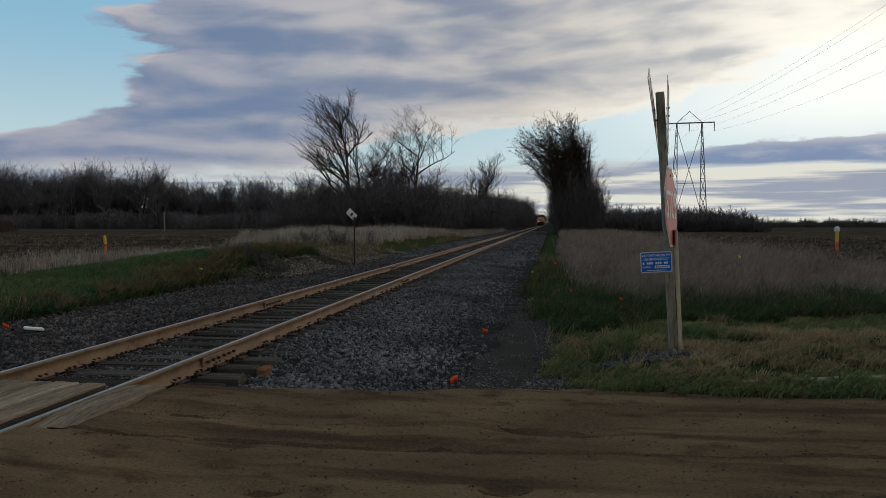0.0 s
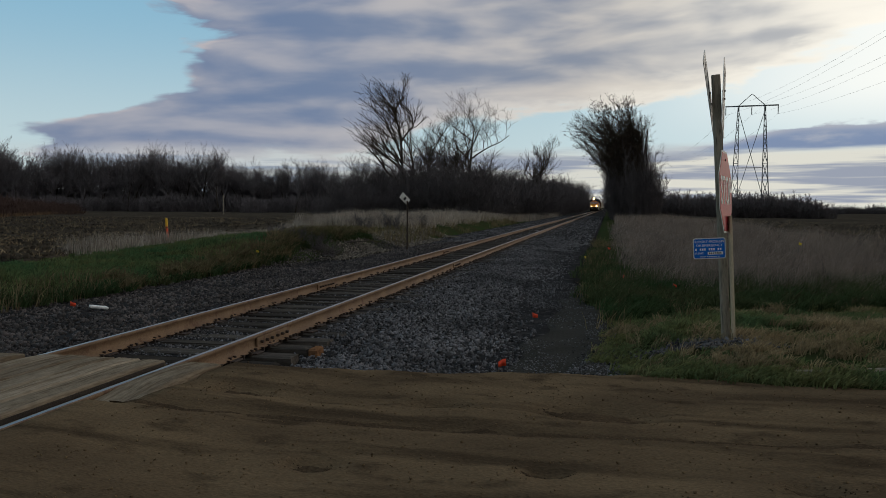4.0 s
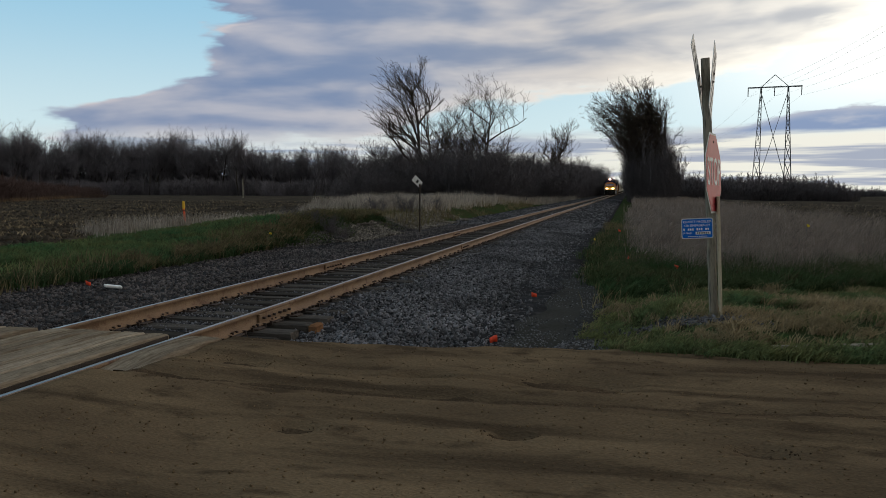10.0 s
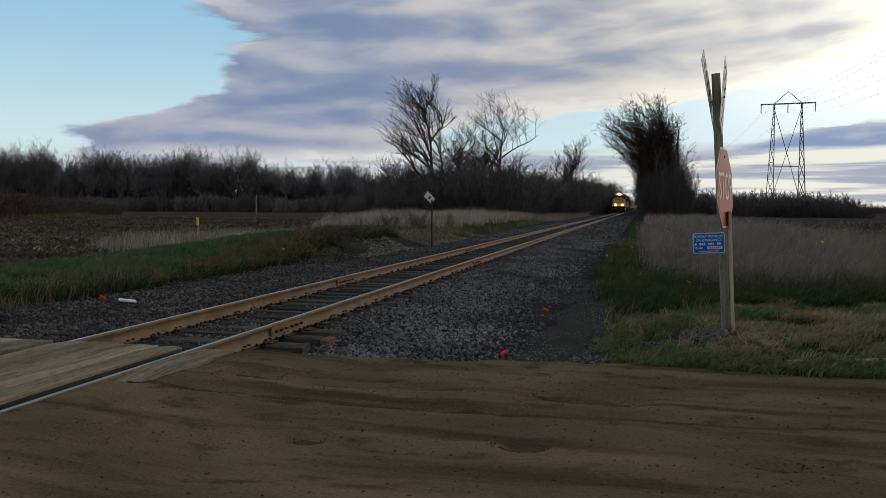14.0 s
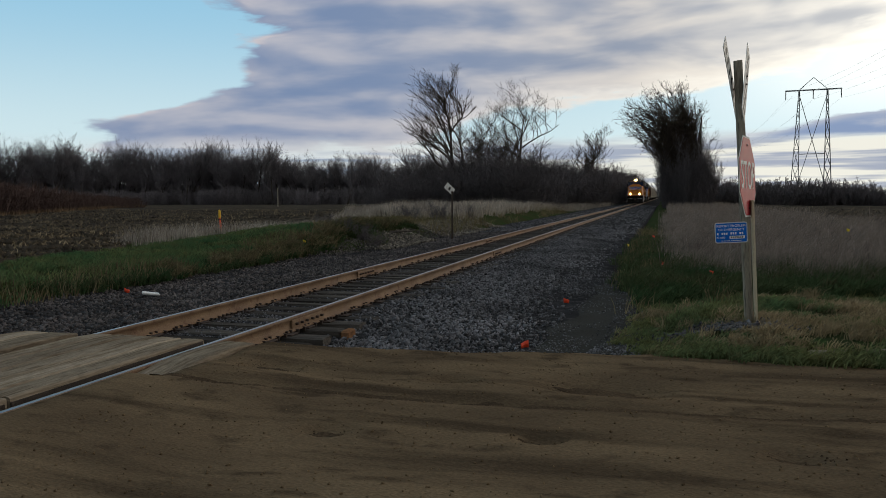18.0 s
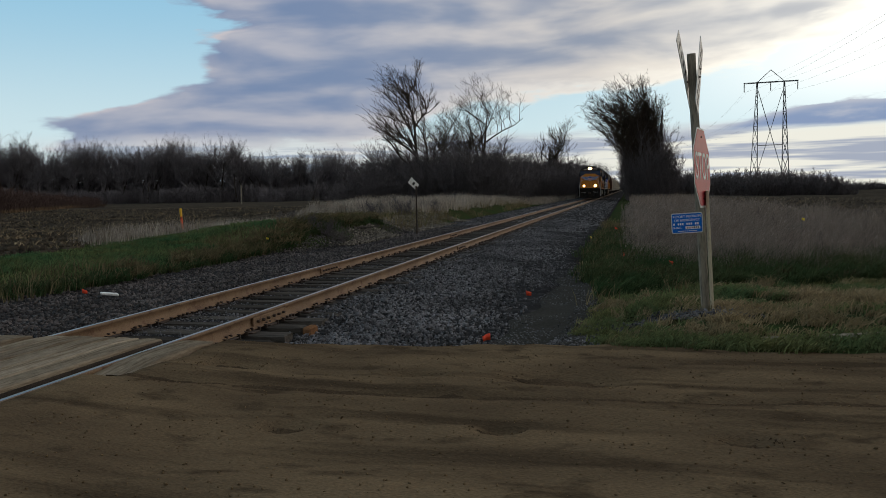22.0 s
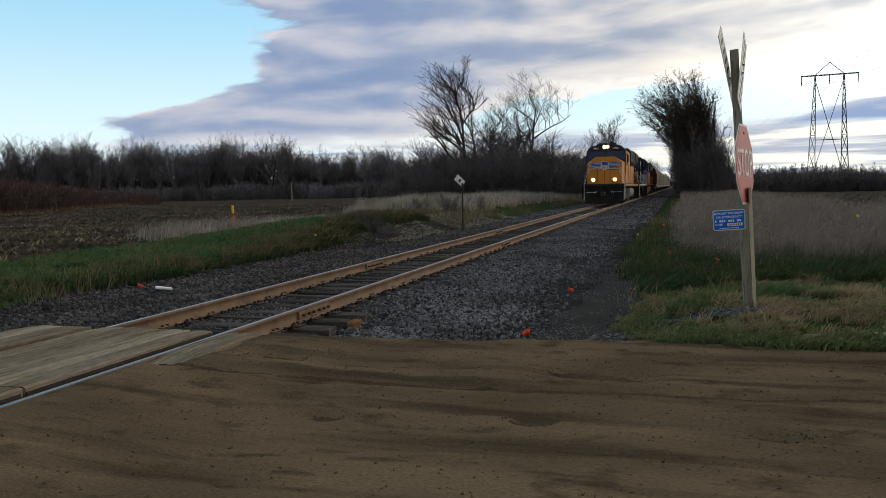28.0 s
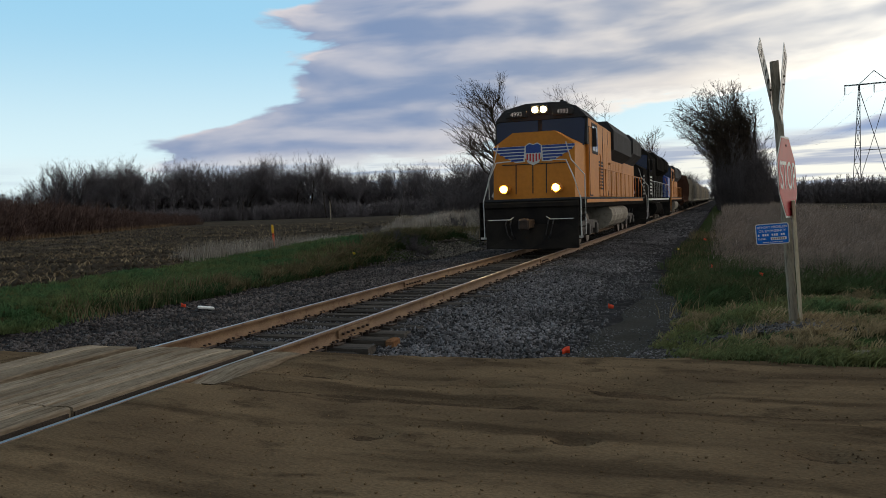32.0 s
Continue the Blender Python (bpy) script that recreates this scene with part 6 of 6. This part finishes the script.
# ---- the train: each vehicle's front end is at local y = 0, rails' top at z = 0, the track's middle at x = 0 ----
def truck(parent, y, axles, pitch=1.7, r=0.5, silver=False):
    """A bogie: frame, springs, axle boxes and wheels."""
    half = pitch * (axles - 1) / 2
    fr = Shape()
    for sx in (-1, 1):
        x = 1.02 * sx
        fr.prism([(y - half - 0.55, 0.62), (y - half - 0.3, 0.80), (y - 0.5, 0.86), (y + 0.5, 0.86), (y + half + 0.3, 0.80), (y + half + 0.55, 0.62), (y + half + 0.1, 0.52), (y + 0.4, 0.56), (y - 0.4, 0.56), (y - half - 0.1, 0.52)], x - 0.08, x + 0.08)
        for k in range(axles):
            yy = y - half + k * pitch
            fr.box(x - 0.02 if sx > 0 else x - 0.16, x + 0.16 if sx > 0 else x + 0.02, yy - 0.17, yy + 0.17, r - 0.2, r + 0.2, 0.04)
        for k in range(axles - 1):
            yy = y - half + (k + 0.5) * pitch
            for q in (-0.16, 0.16):
                fr.tube([(x, yy + q, 0.36), (x, yy + q, 0.62)], 0.09, 8)
    fr.box(-0.95, 0.95, y - 0.25, y + 0.25, 0.6, 0.85, 0.03)
    t = part("truck", fr, "truck_grey" if silver else "undergear", parent, "wheel truck frame")
    for k in range(axles):
        yy = y - half + k * pitch
        w = Shape()
        for sx in (-1, 1):
            x = 0.72 * sx
            w.tube([(x - 0.075 * sx, yy, r), (x - 0.045 * sx, yy, r), (x - 0.04 * sx, yy, r), (x + 0.07 * sx, yy, r), (x + 0.075 * sx, yy, r)], [r + 0.025, r + 0.025, r, r - 0.012, r - 0.11], 22)
        w.tube([(-0.7, yy, r), (0.7, yy, r)], 0.085, 10)
        part("wheelset", w, "wheel", t, smooth=False)


def handrail(parent, pts, r=0.018, mat="loco_white"):
    return part("handrail", Shape().tube(pts, r, 6), mat, parent)


def locomotive(label, body, roof, front, lit, detail, nose_paint=None):
    """A six-axle wide-nosed diesel locomotive, 22 m long, cab end first."""
    L = thing("locomotive", pose(0, 0, 0), label, "locomotive")
    hw = 1.05
    # underframe and walkway
    part("underframe", Shape().box(-1.5, 1.5, 0.55, 21.4, 1.28, 1.56, 0.03), "loco_black", L)
    part("walkway", Shape().box(-1.53, 1.53, 0.5, 21.5, 1.56, 1.63, 0.01), roof, L)
    part("sill_stripe", Shape().box(1.505, 1.517, 1.6, 20.6, 1.45, 1.56).box(-1.517, -1.505, 1.6, 20.6, 1.45, 1.56), body if body == "loco_yellow" else "loco_white", L)
    # front plate, plough, coupler, steps
    part("pilot", Shape().prism([(-1.42, 0.62), (1.42, 0.62), (1.45, 1.55), (-1.45, 1.55)], 0.42, 0.56, "y").box(-1.45, 1.45, 0.34, 0.58, 1.36, 1.52, 0.02), front, L)
    part("plough", Shape().add([(-1.42, 0.42, 0.12), (0, 0.10, 0.12), (1.42, 0.42, 0.12), (-1.42, 0.46, 0.85), (0, 0.30, 0.85), (1.42, 0.46, 0.85), (-1.42, 0.56, 0.12), (1.42, 0.56, 0.12), (-1.42, 0.56, 0.85), (1.42, 0.56, 0.85)], [(0, 1, 4, 3), (1, 2, 5, 4), (0, 3, 8, 6), (2, 7, 9, 5), (6, 8, 9, 7), (3, 4, 5, 9, 8), (0, 6, 7, 2, 1)]), "loco_black", L)
    part("coupler", Shape().box(-0.12, 0.12, -0.25, 0.6, 0.74, 1.0, 0.03).box(-0.2, 0.12, -0.42, -0.18, 0.70, 1.04, 0.05), "dark_rust", L)
    hoses = Shape()
    for x in (-0.75, -0.6, 0.55, 0.7):
        hoses.tube([(x, 0.40, 1.0), (x, 0.22, 0.85), (x * 0.9, 0.18, 0.55), (x * 0.8, 0.26, 0.4)], 0.025, 6)
    part("air_hoses", hoses, "black", L)
    for sx in (-1, 1):
        st = Shape()
        for k in range(4):
            st.box(sx * 1.5 - 0.16, sx * 1.5 + 0.03, 0.6, 1.15, 0.42 + 0.3 * k, 0.46 + 0.3 * k)
        st.box(sx * 1.5 - 0.17, sx * 1.5 - 0.14, 0.58, 1.17, 0.35, 1.56)
        part("steps", st, "loco_black", L)
        part("step_edges", Shape().box(sx * 1.5 - 0.165, sx * 1.5 + 0.035, 0.585, 0.60, 0.41, 0.47), "loco_white", L)
        rear = Shape()
        for k in range(4):
            rear.box(sx * 1.5 - 0.16, sx * 1.5 + 0.03, 20.7, 21.25, 0.42 + 0.3 * k, 0.46 + 0.3 * k)
        part("steps", rear, "loco_black", L)
    # nose: full width, sloping top with chamfered shoulders
    nw, top, hip = 1.29, 3.68, 3.27
    y0, y1 = 0.85, 2.35
    sec = lambda y, k: [(-nw - k * 0.10, y, 1.63), (nw + k * 0.10, y, 1.63), (nw + k * 0.10, y, hip + 0.04 * k), (nw * 0.52, y, top + 0.02 * k), (-nw * 0.52, y, top + 0.02 * k), (-nw - k * 0.10, y, hip + 0.04 * k)]
    vs = [(x * 0.985, y + 0.0 + (z - 1.63) * 0.10, z) for x, y, z in sec(y0, 0)] + sec(y1, 1)
    nose = Shape().add(vs, [(0, 1, 2, 3, 4, 5)] + [(i, (i + 1) % 6, 6 + (i + 1) % 6, 6 + i) for i in range(6)] + [(11, 10, 9, 8, 7, 6)])
    n = part("nose", nose, nose_paint or body, L)
    slant = pose(0, y0 + 0.0, 1.63, -5.7, 0, 0)
    # recessed centre door seams and step wells on the nose's face
    if detail:
        seams = Shape()
        for x in (-0.55, -0.02, 0.4):
            seams.box(x - 0.015, x + 0.015, -0.012, 0.01, 0.15, 1.05)
        seams.box(-1.0, 1.1, -0.012, 0.01, 1.05, 1.075)
        part("door_seams", seams, "loco_grey", n).matrix_local = slant
        shield = [(-0.24, 1.62), (-0.12, 1.70), (0, 1.66), (0.12, 1.70), (0.24, 1.62), (0.25, 1.3), (0.16, 1.12), (0, 1.04), (-0.16, 1.12), (-0.25, 1.3)]
        sh = part("emblem", Shape().prism([(x * 1.08, 1.36 + (z - 1.36) * 1.06) for x, z in shield], -0.02, -0.006, "y"), "loco_white", n, "shield-shaped emblem with striped wings")
        sh.matrix_local = slant
        part("emblem_top", Shape().prism([(-0.235, 1.40), (-0.235, 1.62), (-0.12, 1.69), (0, 1.65), (0.12, 1.69), (0.235, 1.62), (0.235, 1.40)][::-1], -0.026, -0.0205, "y"), "logo_blue", sh)
        st = Shape()
        for k in range(5):
            x = -0.19 + 0.095 * k
            st.box(x - 0.024, x + 0.024, -0.026, -0.0205, 1.12 + 0.35 * abs(x) , 1.38)
        part("emblem_stripes", st, "logo_red", sh)
        for sx in (-1, 1):
            wing = Shape().prism([(sx * 0.26, 1.14), (sx * 0.26, 1.63), (sx * 1.28, 1.63), (sx * 1.26, 1.54), (sx * 1.14, 1.45), (sx * 0.98, 1.36), (sx * 0.78, 1.24), (sx * 0.55, 1.12)], -0.018, -0.006, "y")
            w = part("emblem_wing", wing, "loco_white", n, "winged side of the emblem")
            w.matrix_local = slant
            for k, end in enumerate((1.275, 1.20, 1.06, 0.90, 0.70)):
                z = 1.59 - 0.098 * k
                a, b = sorted((sx * (0.27 + 0.01 * k), sx * end))
                part("wing_feather", Shape().box(a, b, -0.024, -0.0185, z - 0.034, z + 0.034, 0.003), "logo_blue", w)
    # ditch lights
    for sx in (-1, 1):
        h = part("ditch_light", Shape().tube([(sx * 0.80, 0.32, 1.93), (sx * 0.80, 0.60, 1.93), (sx * 0.80, 0.95, 1.93)], [0.15, 0.15, 0.10], 14), front if not detail else body, L, "round ditch light")
        part("lens", Shape().tube([(sx * 0.80, 0.305, 1.93), (sx * 0.80, 0.318, 1.93)], 0.095, 16), "lamp_glow" if lit else "alu", h)
    # cab
    cy0, cy1 = 2.0, 4.5
    roofp = [(-1.5, 4.15), (-1.16, 4.52), (-0.45, 4.68), (0.45, 4.68), (1.16, 4.52), (1.5, 4.15)]
    side = Shape().prism([(-1.48, 1.63), (1.48, 1.63), (1.48, 4.16), (-1.48, 4.16)], cy0 + 0.34, cy1, "y")
    part("cab", side, body, L, "crew cab")
    part("cab_roof", Shape().prism(roofp, cy0 + 0.05, cy1 + 0.05, "y"), roof, L)
    part("cab_front", Shape().add([(x, cy0 - 0.02 + (z - 3.3) * 0.14 + 0.03, z) for x, z in ((-1.485, 3.3), (1.485, 3.3), (1.485, 4.16), (1.15, 4.5), (-1.15, 4.5), (-1.485, 4.16))] + [(x, cy0 + 0.36, z) for x, z in ((-1.485, 3.3), (1.485, 3.3), (1.485, 4.16), (1.15, 4.5), (-1.15, 4.5), (-1.485, 4.16))], [(0, 1, 2, 3, 4, 5), (11, 10, 9, 8, 7, 6)] + [(i, (i + 1) % 6, 6 + (i + 1) % 6, 6 + i) for i in range(6)]), roof, L, "dark cab front round the windscreen")
    for sx in (-1, 1):
        g = Shape().prism([(sx * 0.07, -0.15), (sx * 1.40, -0.15), (sx * 1.43, 0.66), (sx * 1.32, 0.74), (sx * 0.07, 0.74)], -0.008, 0.008, "y")
        part("windscreen", g, "cab_glass", L, "dark windscreen pane").matrix_local = pose(0, cy0 - 0.02, 3.40, -8, 0, 0)
        wn = part("side_window", Shape().box(sx * 1.488 - 0.008, sx * 1.488 + 0.008, 3.15, 3.6, 3.15, 3.95).box(sx * 1.488 - 0.008, sx * 1.488 + 0.008, 3.72, 4.2, 3.15, 3.95), "cab_glass", L)
        part("window_frame", Shape().box(sx * 1.485 - 0.006, sx * 1.485 + 0.006, 3.05, 4.3, 3.05, 4.05), roof, wn)
        part("mirror", Shape().box(sx * 1.58 - 0.07, sx * 1.58 + 0.07, 2.95, 3.0, 3.25, 3.85, 0.015), roof, L)
        bd = part("number_board", Shape().box(sx * 0.75 - 0.33, sx * 0.75 + 0.33, cy0 - 0.03, cy0 + 0.11, 4.25, 4.45, 0.01), "black", L)
        if detail:
            letters("lettering", "4993", 0.19, "text_white", bd, pose(sx * 0.75, cy0 - 0.035, 4.35, 90, 0, 0), 0.002)
    hl = part("headlight", Shape().box(-0.30, 0.30, cy0 - 0.02, cy0 + 0.12, 4.30, 4.62, 0.03), roof, L, "twin headlight housing")
    for x in (-0.135, 0.135):
        part("lens", Shape().tube([(x, cy0 - 0.035, 4.46), (x, cy0 - 0.018, 4.46)], 0.095, 16), "lamp_glow" if lit else "alu", hl)
    part("horn", Shape().tube([(0.5, 3.6, 4.70), (0.5, 3.6, 4.80), (0.5, 3.2, 4.82)], [0.03, 0.03, 0.07], 8).tube([(-0.6, 3.2, 4.6), (-0.6, 3.2, 4.80)], 0.03, 6), "loco_black", L)
    part("roof_unit", Shape().box(-0.7, 0.7, 3.0, 4.3, 4.66, 4.80, 0.03), roof, L, "flat roof air unit")
    # hood
    part("electrical_cabinet", Shape().box(-1.42, 1.42, 4.5, 7.3, 1.63, 4.22, 0.05).box(-1.40, 1.40, 7.2, 8.6, 2.9, 4.22, 0.05), body, L)
    part("cabinet_roof", Shape().prism([(-1.42, 4.2), (-1.2, 4.36), (1.2, 4.36), (1.42, 4.2)], 4.5, 8.6, "y"), roof, L)
    for sx in (-1, 1):
        for k in range(2):
            lv = Shape()
            for q in range(9):
                lv.box(sx * 1.425 - 0.012, sx * 1.425 + 0.012, 4.75 + 0.62 * k, 5.2 + 0.62 * k, 1.9 + 0.115 * q, 1.965 + 0.115 * q)
            part("louvre", lv, roof, L)
        for k in range(3):
            part("cabinet_door", Shape().box(sx * 1.425 - 0.01, sx * 1.425 + 0.01, 6.0 + 0.43 * k, 6.4 + 0.43 * k, 1.85, 3.6, 0.006), body, L)
    part("hood", Shape().box(-hw, hw, 7.3, 20.7, 1.63, 3.95, 0.05), body, L)
    part("hood_roof", Shape().prism([(-hw, 3.95), (-hw * 0.7, 4.3), (hw * 0.7, 4.3), (hw, 3.95)], 7.3, 20.7, "y"), roof, L)
    for sx in (-1, 1):
        for k in range(15):
            part("hood_door", Shape().box(sx * hw - 0.014, sx * hw + 0.014, 7.55 + 0.56 * k, 8.03 + 0.56 * k, 1.75, 3.35, 0.006), body, L)
    for sx in (-1, 1):
        for k in range(16):
            part("door_gap", Shape().box(sx * hw - 0.008, sx * hw + 0.008, 7.44 + 0.56 * k, 7.54 + 0.56 * k, 1.72, 3.4), "loco_grey", L)
        part("side_door", Shape().box(sx * 1.486 - 0.012, sx * 1.486 + 0.012, 2.45, 2.98, 1.7, 3.85, 0.008), body, L)
        part("door_gap", Shape().box(sx * 1.486 - 0.006, sx * 1.486 + 0.006, 2.42, 3.01, 1.66, 3.88), "loco_grey", L)
        for y in (4.52, 5.95, 7.28):
            part("panel_seam", Shape().box(sx * 1.425 - 0.006, sx * 1.425 + 0.006, y - 0.02, y + 0.02, 1.66, 4.1), "loco_grey", L)
        part("grab_iron", Shape().tube([(sx * 1.53, 4.42, 1.9), (sx * 1.56, 4.42, 2.0), (sx * 1.56, 4.42, 3.0), (sx * 1.53, 4.42, 3.1)], 0.014, 5), body, L)
    part("dynamic_brake", Shape().prism([(-1.5, 3.5), (-1.5, 4.25), (-1.25, 4.62), (1.25, 4.62), (1.5, 4.25), (1.5, 3.5), (1.05, 3.2), (-1.05, 3.2)], 8.6, 15.2, "y"), roof, L, "wide dark dynamic brake housing")
    part("radiator", Shape().prism([(-1.5, 3.75), (-1.52, 4.4), (-1.3, 4.66), (1.3, 4.66), (1.52, 4.4), (1.5, 3.75), (1.05, 3.3), (-1.05, 3.3)], 15.9, 20.2, "y"), roof, L, "flared radiator housing")
    fans = Shape()
    for y in (9.5, 11.2, 16.7, 18.0, 19.3):
        fans.tube([(0, y, 4.6), (0, y, 4.74)], 0.6, 16)
    fans.tube([(0, 13.4, 4.28), (0, 13.4, 4.5)], 0.28, 12)
    part("fans", fans, roof, L)
    # tanks and trucks
    tank = [(-1.36, 1.24), (-1.47, 1.12), (-1.50, 0.92), (-1.45, 0.72), (-1.32, 0.55), (-1.12, 0.44), (-0.9, 0.40), (0.9, 0.40), (1.12, 0.44), (1.32, 0.55), (1.45, 0.72), (1.50, 0.92), (1.47, 1.12), (1.36, 1.24)]
    part("fuel_tank", Shape().prism(tank, 7.7, 13.2, "y"), "silver" if body == "loco_yellow" else "loco_black", L, "grimy fuel tank")
    for sx in (-1, 1):
        part("air_reservoir", Shape().tube([(sx * 1.25, 7.9, 1.36), (sx * 1.25, 12.6, 1.36)], 0.15, 12), "silver", L)
    truck(L, 4.3, 3, 1.75, 0.53, body == "loco_yellow")
    truck(L, 17.2, 3, 1.75, 0.53, body == "loco_yellow")
    # handrails
    rail_mat = "loco_white" if detail or body != "loco_yellow" else body
    side_mat = body if detail else rail_mat
    for sx in (-1, 1):
        handrail(L, [(sx * 1.46, 4.7, 2.65), (sx * 1.46, 20.6, 2.65)], 0.018, side_mat)
        for k in range(11):
            y = 4.8 + 1.57 * k
            part("stanchion", Shape().tube([(sx * 1.46, y, 1.6), (sx * 1.46, y, 2.65)], 0.016, 5), side_mat, L)
        handrail(L, [(sx * 1.50, 0.52, 0.45), (sx * 1.50, 0.50, 1.6), (sx * 1.30, 0.50, 2.25), (sx * 1.08, 0.55, 2.75), (sx * 0.6, 0.56, 2.78)], 0.02, rail_mat)
        handrail(L, [(sx * 1.52, 1.22, 0.5), (sx * 1.52, 1.22, 2.3), (sx * 1.2, 0.75, 2.75), (sx * 1.05, 0.74, 3.3)], 0.018, rail_mat)
        if detail:
            part("uncoupling_lever", Shape().tube([(sx * 1.3, 0.30, 1.0), (sx * 0.62, 0.28, 1.0), (sx * 0.5, 0.28, 1.08)], 0.015, 5), "loco_white", L)
    return L


def stripes(L, n):
    for sx in (-1, 1):
        for k in range(n):
            part("white_stripe", Shape().box(sx * 1.485 - 0.012, sx * 1.485 + 0.012, 2.55, 4.4, 1.8 + 0.2 * k, 1.9 + 0.2 * k), "loco_white", L)
    for k in range(n):
        part("white_stripe", Shape().box(-1.36, 1.36, 0.90 + 0.02 * k, 0.92 + 0.02 * k, 1.8 + 0.2 * k, 1.9 + 0.2 * k), "loco_white", L)


def hopper(label, mat, length=17.5):
    """A covered hopper car with ribbed, slightly curved sides."""
    c = thing("covered_hopper_car", pose(0, 0, 0), label, "freight car", "freight cars")
    hw = 1.58
    prof = [(-hw * 0.93, 1.25), (-hw, 2.1), (-hw, 3.3), (-hw * 0.86, 4.15), (-hw * 0.5, 4.55), (hw * 0.5, 4.55), (hw * 0.86, 4.15), (hw, 3.3), (hw, 2.1), (hw * 0.93, 1.25)]
    part("body", Shape().prism(prof, 1.3, length - 1.3, "y"), mat, c)
    part("end_slope", Shape().prism([(0.9, 4.4), (1.3, 4.5), (1.3, 1.6), (3.2, 1.3), (1.3, 1.2), (1.2, 1.9)], -hw * 0.85, hw * 0.85), mat, c)
    part("end_slope", Shape().prism([(length - 0.9, 4.4), (length - 1.3, 4.5), (length - 1.3, 1.6), (length - 1.2, 1.9)], -hw * 0.85, hw * 0.85), mat, c)
    for sx in (-1, 1):
        for k in range(12):
            y = 1.35 + (length - 2.7) * k / 11
            part("side_rib", Shape().prism([(sx * hw * 0.94, 1.25), (sx * (hw + 0.05), 2.1), (sx * (hw + 0.05), 3.3), (sx * (hw * 0.88), 4.15), (sx * hw * 0.80, 4.1), (sx * hw * 0.9, 2.0)], y - 0.05, y + 0.05, "y"), mat, c)
        part("side_sill", Shape().box(sx * hw - 0.08, sx * hw + 0.04, 0.8, length - 0.8, 1.12, 1.34, 0.02), mat, c)
    chutes = Shape()
    for k in range(3):
        y = length * (0.27 + 0.23 * k)
        chutes.add([(-1.3, y - 1.7, 1.3), (1.3, y - 1.7, 1.3), (1.3, y + 1.7, 1.3), (-1.3, y + 1.7, 1.3), (-0.6, y - 0.5, 0.35), (0.6, y - 0.5, 0.35), (0.6, y + 0.5, 0.35), (-0.6, y + 0.5, 0.35)], [(0, 1, 5, 4), (1, 2, 6, 5), (2, 3, 7, 6), (3, 0, 4, 7), (4, 5, 6, 7)])
    part("outlet_chutes", chutes, mat, c)
    part("roof_walk", Shape().box(-0.35, 0.35, 1.0, length - 1.0, 4.62, 4.66).box(-0.3, 0.3, 2.0, length - 2.0, 4.55, 4.62), "steel", c)
    part("centre_sill", Shape().box(-0.3, 0.3, 0.2, length - 0.2, 0.85, 1.2), "undergear", c)
    for sx in (-1, 1):
        lad = Shape()
        for k in range(8):
            lad.tube([(sx * 1.2, 0.85, 1.3 + 0.38 * k), (sx * 1.55, 0.85, 1.3 + 0.38 * k)], 0.015, 4)
        lad.tube([(sx * 1.2, 0.85, 1.1), (sx * 1.2, 0.85, 4.3)], 0.018, 4).tube([(sx * 1.55, 0.85, 1.1), (sx * 1.55, 0.85, 4.1)], 0.018, 4)
        part("ladder", lad, mat, c)
    truck(c, 1.9, 2, 1.7, 0.46)
    truck(c, length - 1.9, 2, 1.7, 0.46)
    return c


def build_train():
    """The vehicles, each with its place behind the leading nose."""
    cars = [(locomotive("yellow and dark-grey diesel locomotive with lit headlights", "loco_yellow", "loco_grey", "loco_black", True, True), 0.0)]
    second = locomotive("black diesel locomotive with white cab stripes", "loco_black", "loco_black", "loco_black", False, False)
    stripes(second, 6)
    cars.append((second, 22.3))
    third = locomotive("yellow diesel locomotive with a blue-topped nose", "loco_yellow", "loco_grey", "loco_black", False, False, "logo_blue")
    cars.append((third, 44.6))
    s = 67.0
    brown = hopper("dark brown covered hopper car, weathered", "car_brown")
    cars.append((brown, s))
    s += 18.1
    tan = hopper("dusty tan covered hopper car with ribbed sides", "hopper_tan")
    grey = hopper("dusty grey covered hopper car with ribbed sides", "hopper_grey")
    cars += [(tan, s), (grey, s + 18.1)]
    s += 36.2
    for k in range(9):
        cars.append((copy_thing((tan, grey, tan)[k % 3], pose(0, 0, 0)), s))
        s += 18.1
    return cars


SPEED, NOSE_END = 9.1, 15.1     # metres a second; where the nose stands at the end


def on_track(y):
    """Pose on the track's middle line at the distance y."""
    k = (drift(max(y + 9, 0)) - drift(max(y - 9, 0))) / 18
    return pose(MID + drift(max(y, 0)), y, 0, 0, 0, -math.degrees(math.atan(k)))


def motions():
    for car, back in TRAIN:
        walk(car, [(t, on_track(NOSE_END + SPEED * (32.0 - t) + back)) for t in range(0, 33, 2)])


build_ground()
build_road()
build_damp_spots()
build_fields()
build_trees()
build_grass()
build_post()
build_blue_sign()
build_stop_sign()
build_markers()
for fx, fy, fc, fh, fr in ((2.89, 1.64, "flag", 0.085, 200), (2.85, 5.43, "flag", 0.10, 10), (5.33, 9.03, "flag", 0.22, 30), (4.17, 21.87, "flag", 0.3, 0), (4.43, 11.71, "flag", 0.2, 60), (-4.8, 4.43, "flag", 0.16, 20),
                           (9.3, 16.0, "flag_yellow", 0.85, 10), (3.4, 18.5, "flag_yellow", 0.2, 40), (-10.8, 26.0, "flag_yellow", 0.5, 0), (-6.2, 14.5, "flag_yellow", 0.25, 30)):
    pin_flag(fx, fy, fc, fh, fr)
build_tower()
TRAIN = build_train()
build_planks()
build_mud()
build_track()
scatter_ballast()
motions()
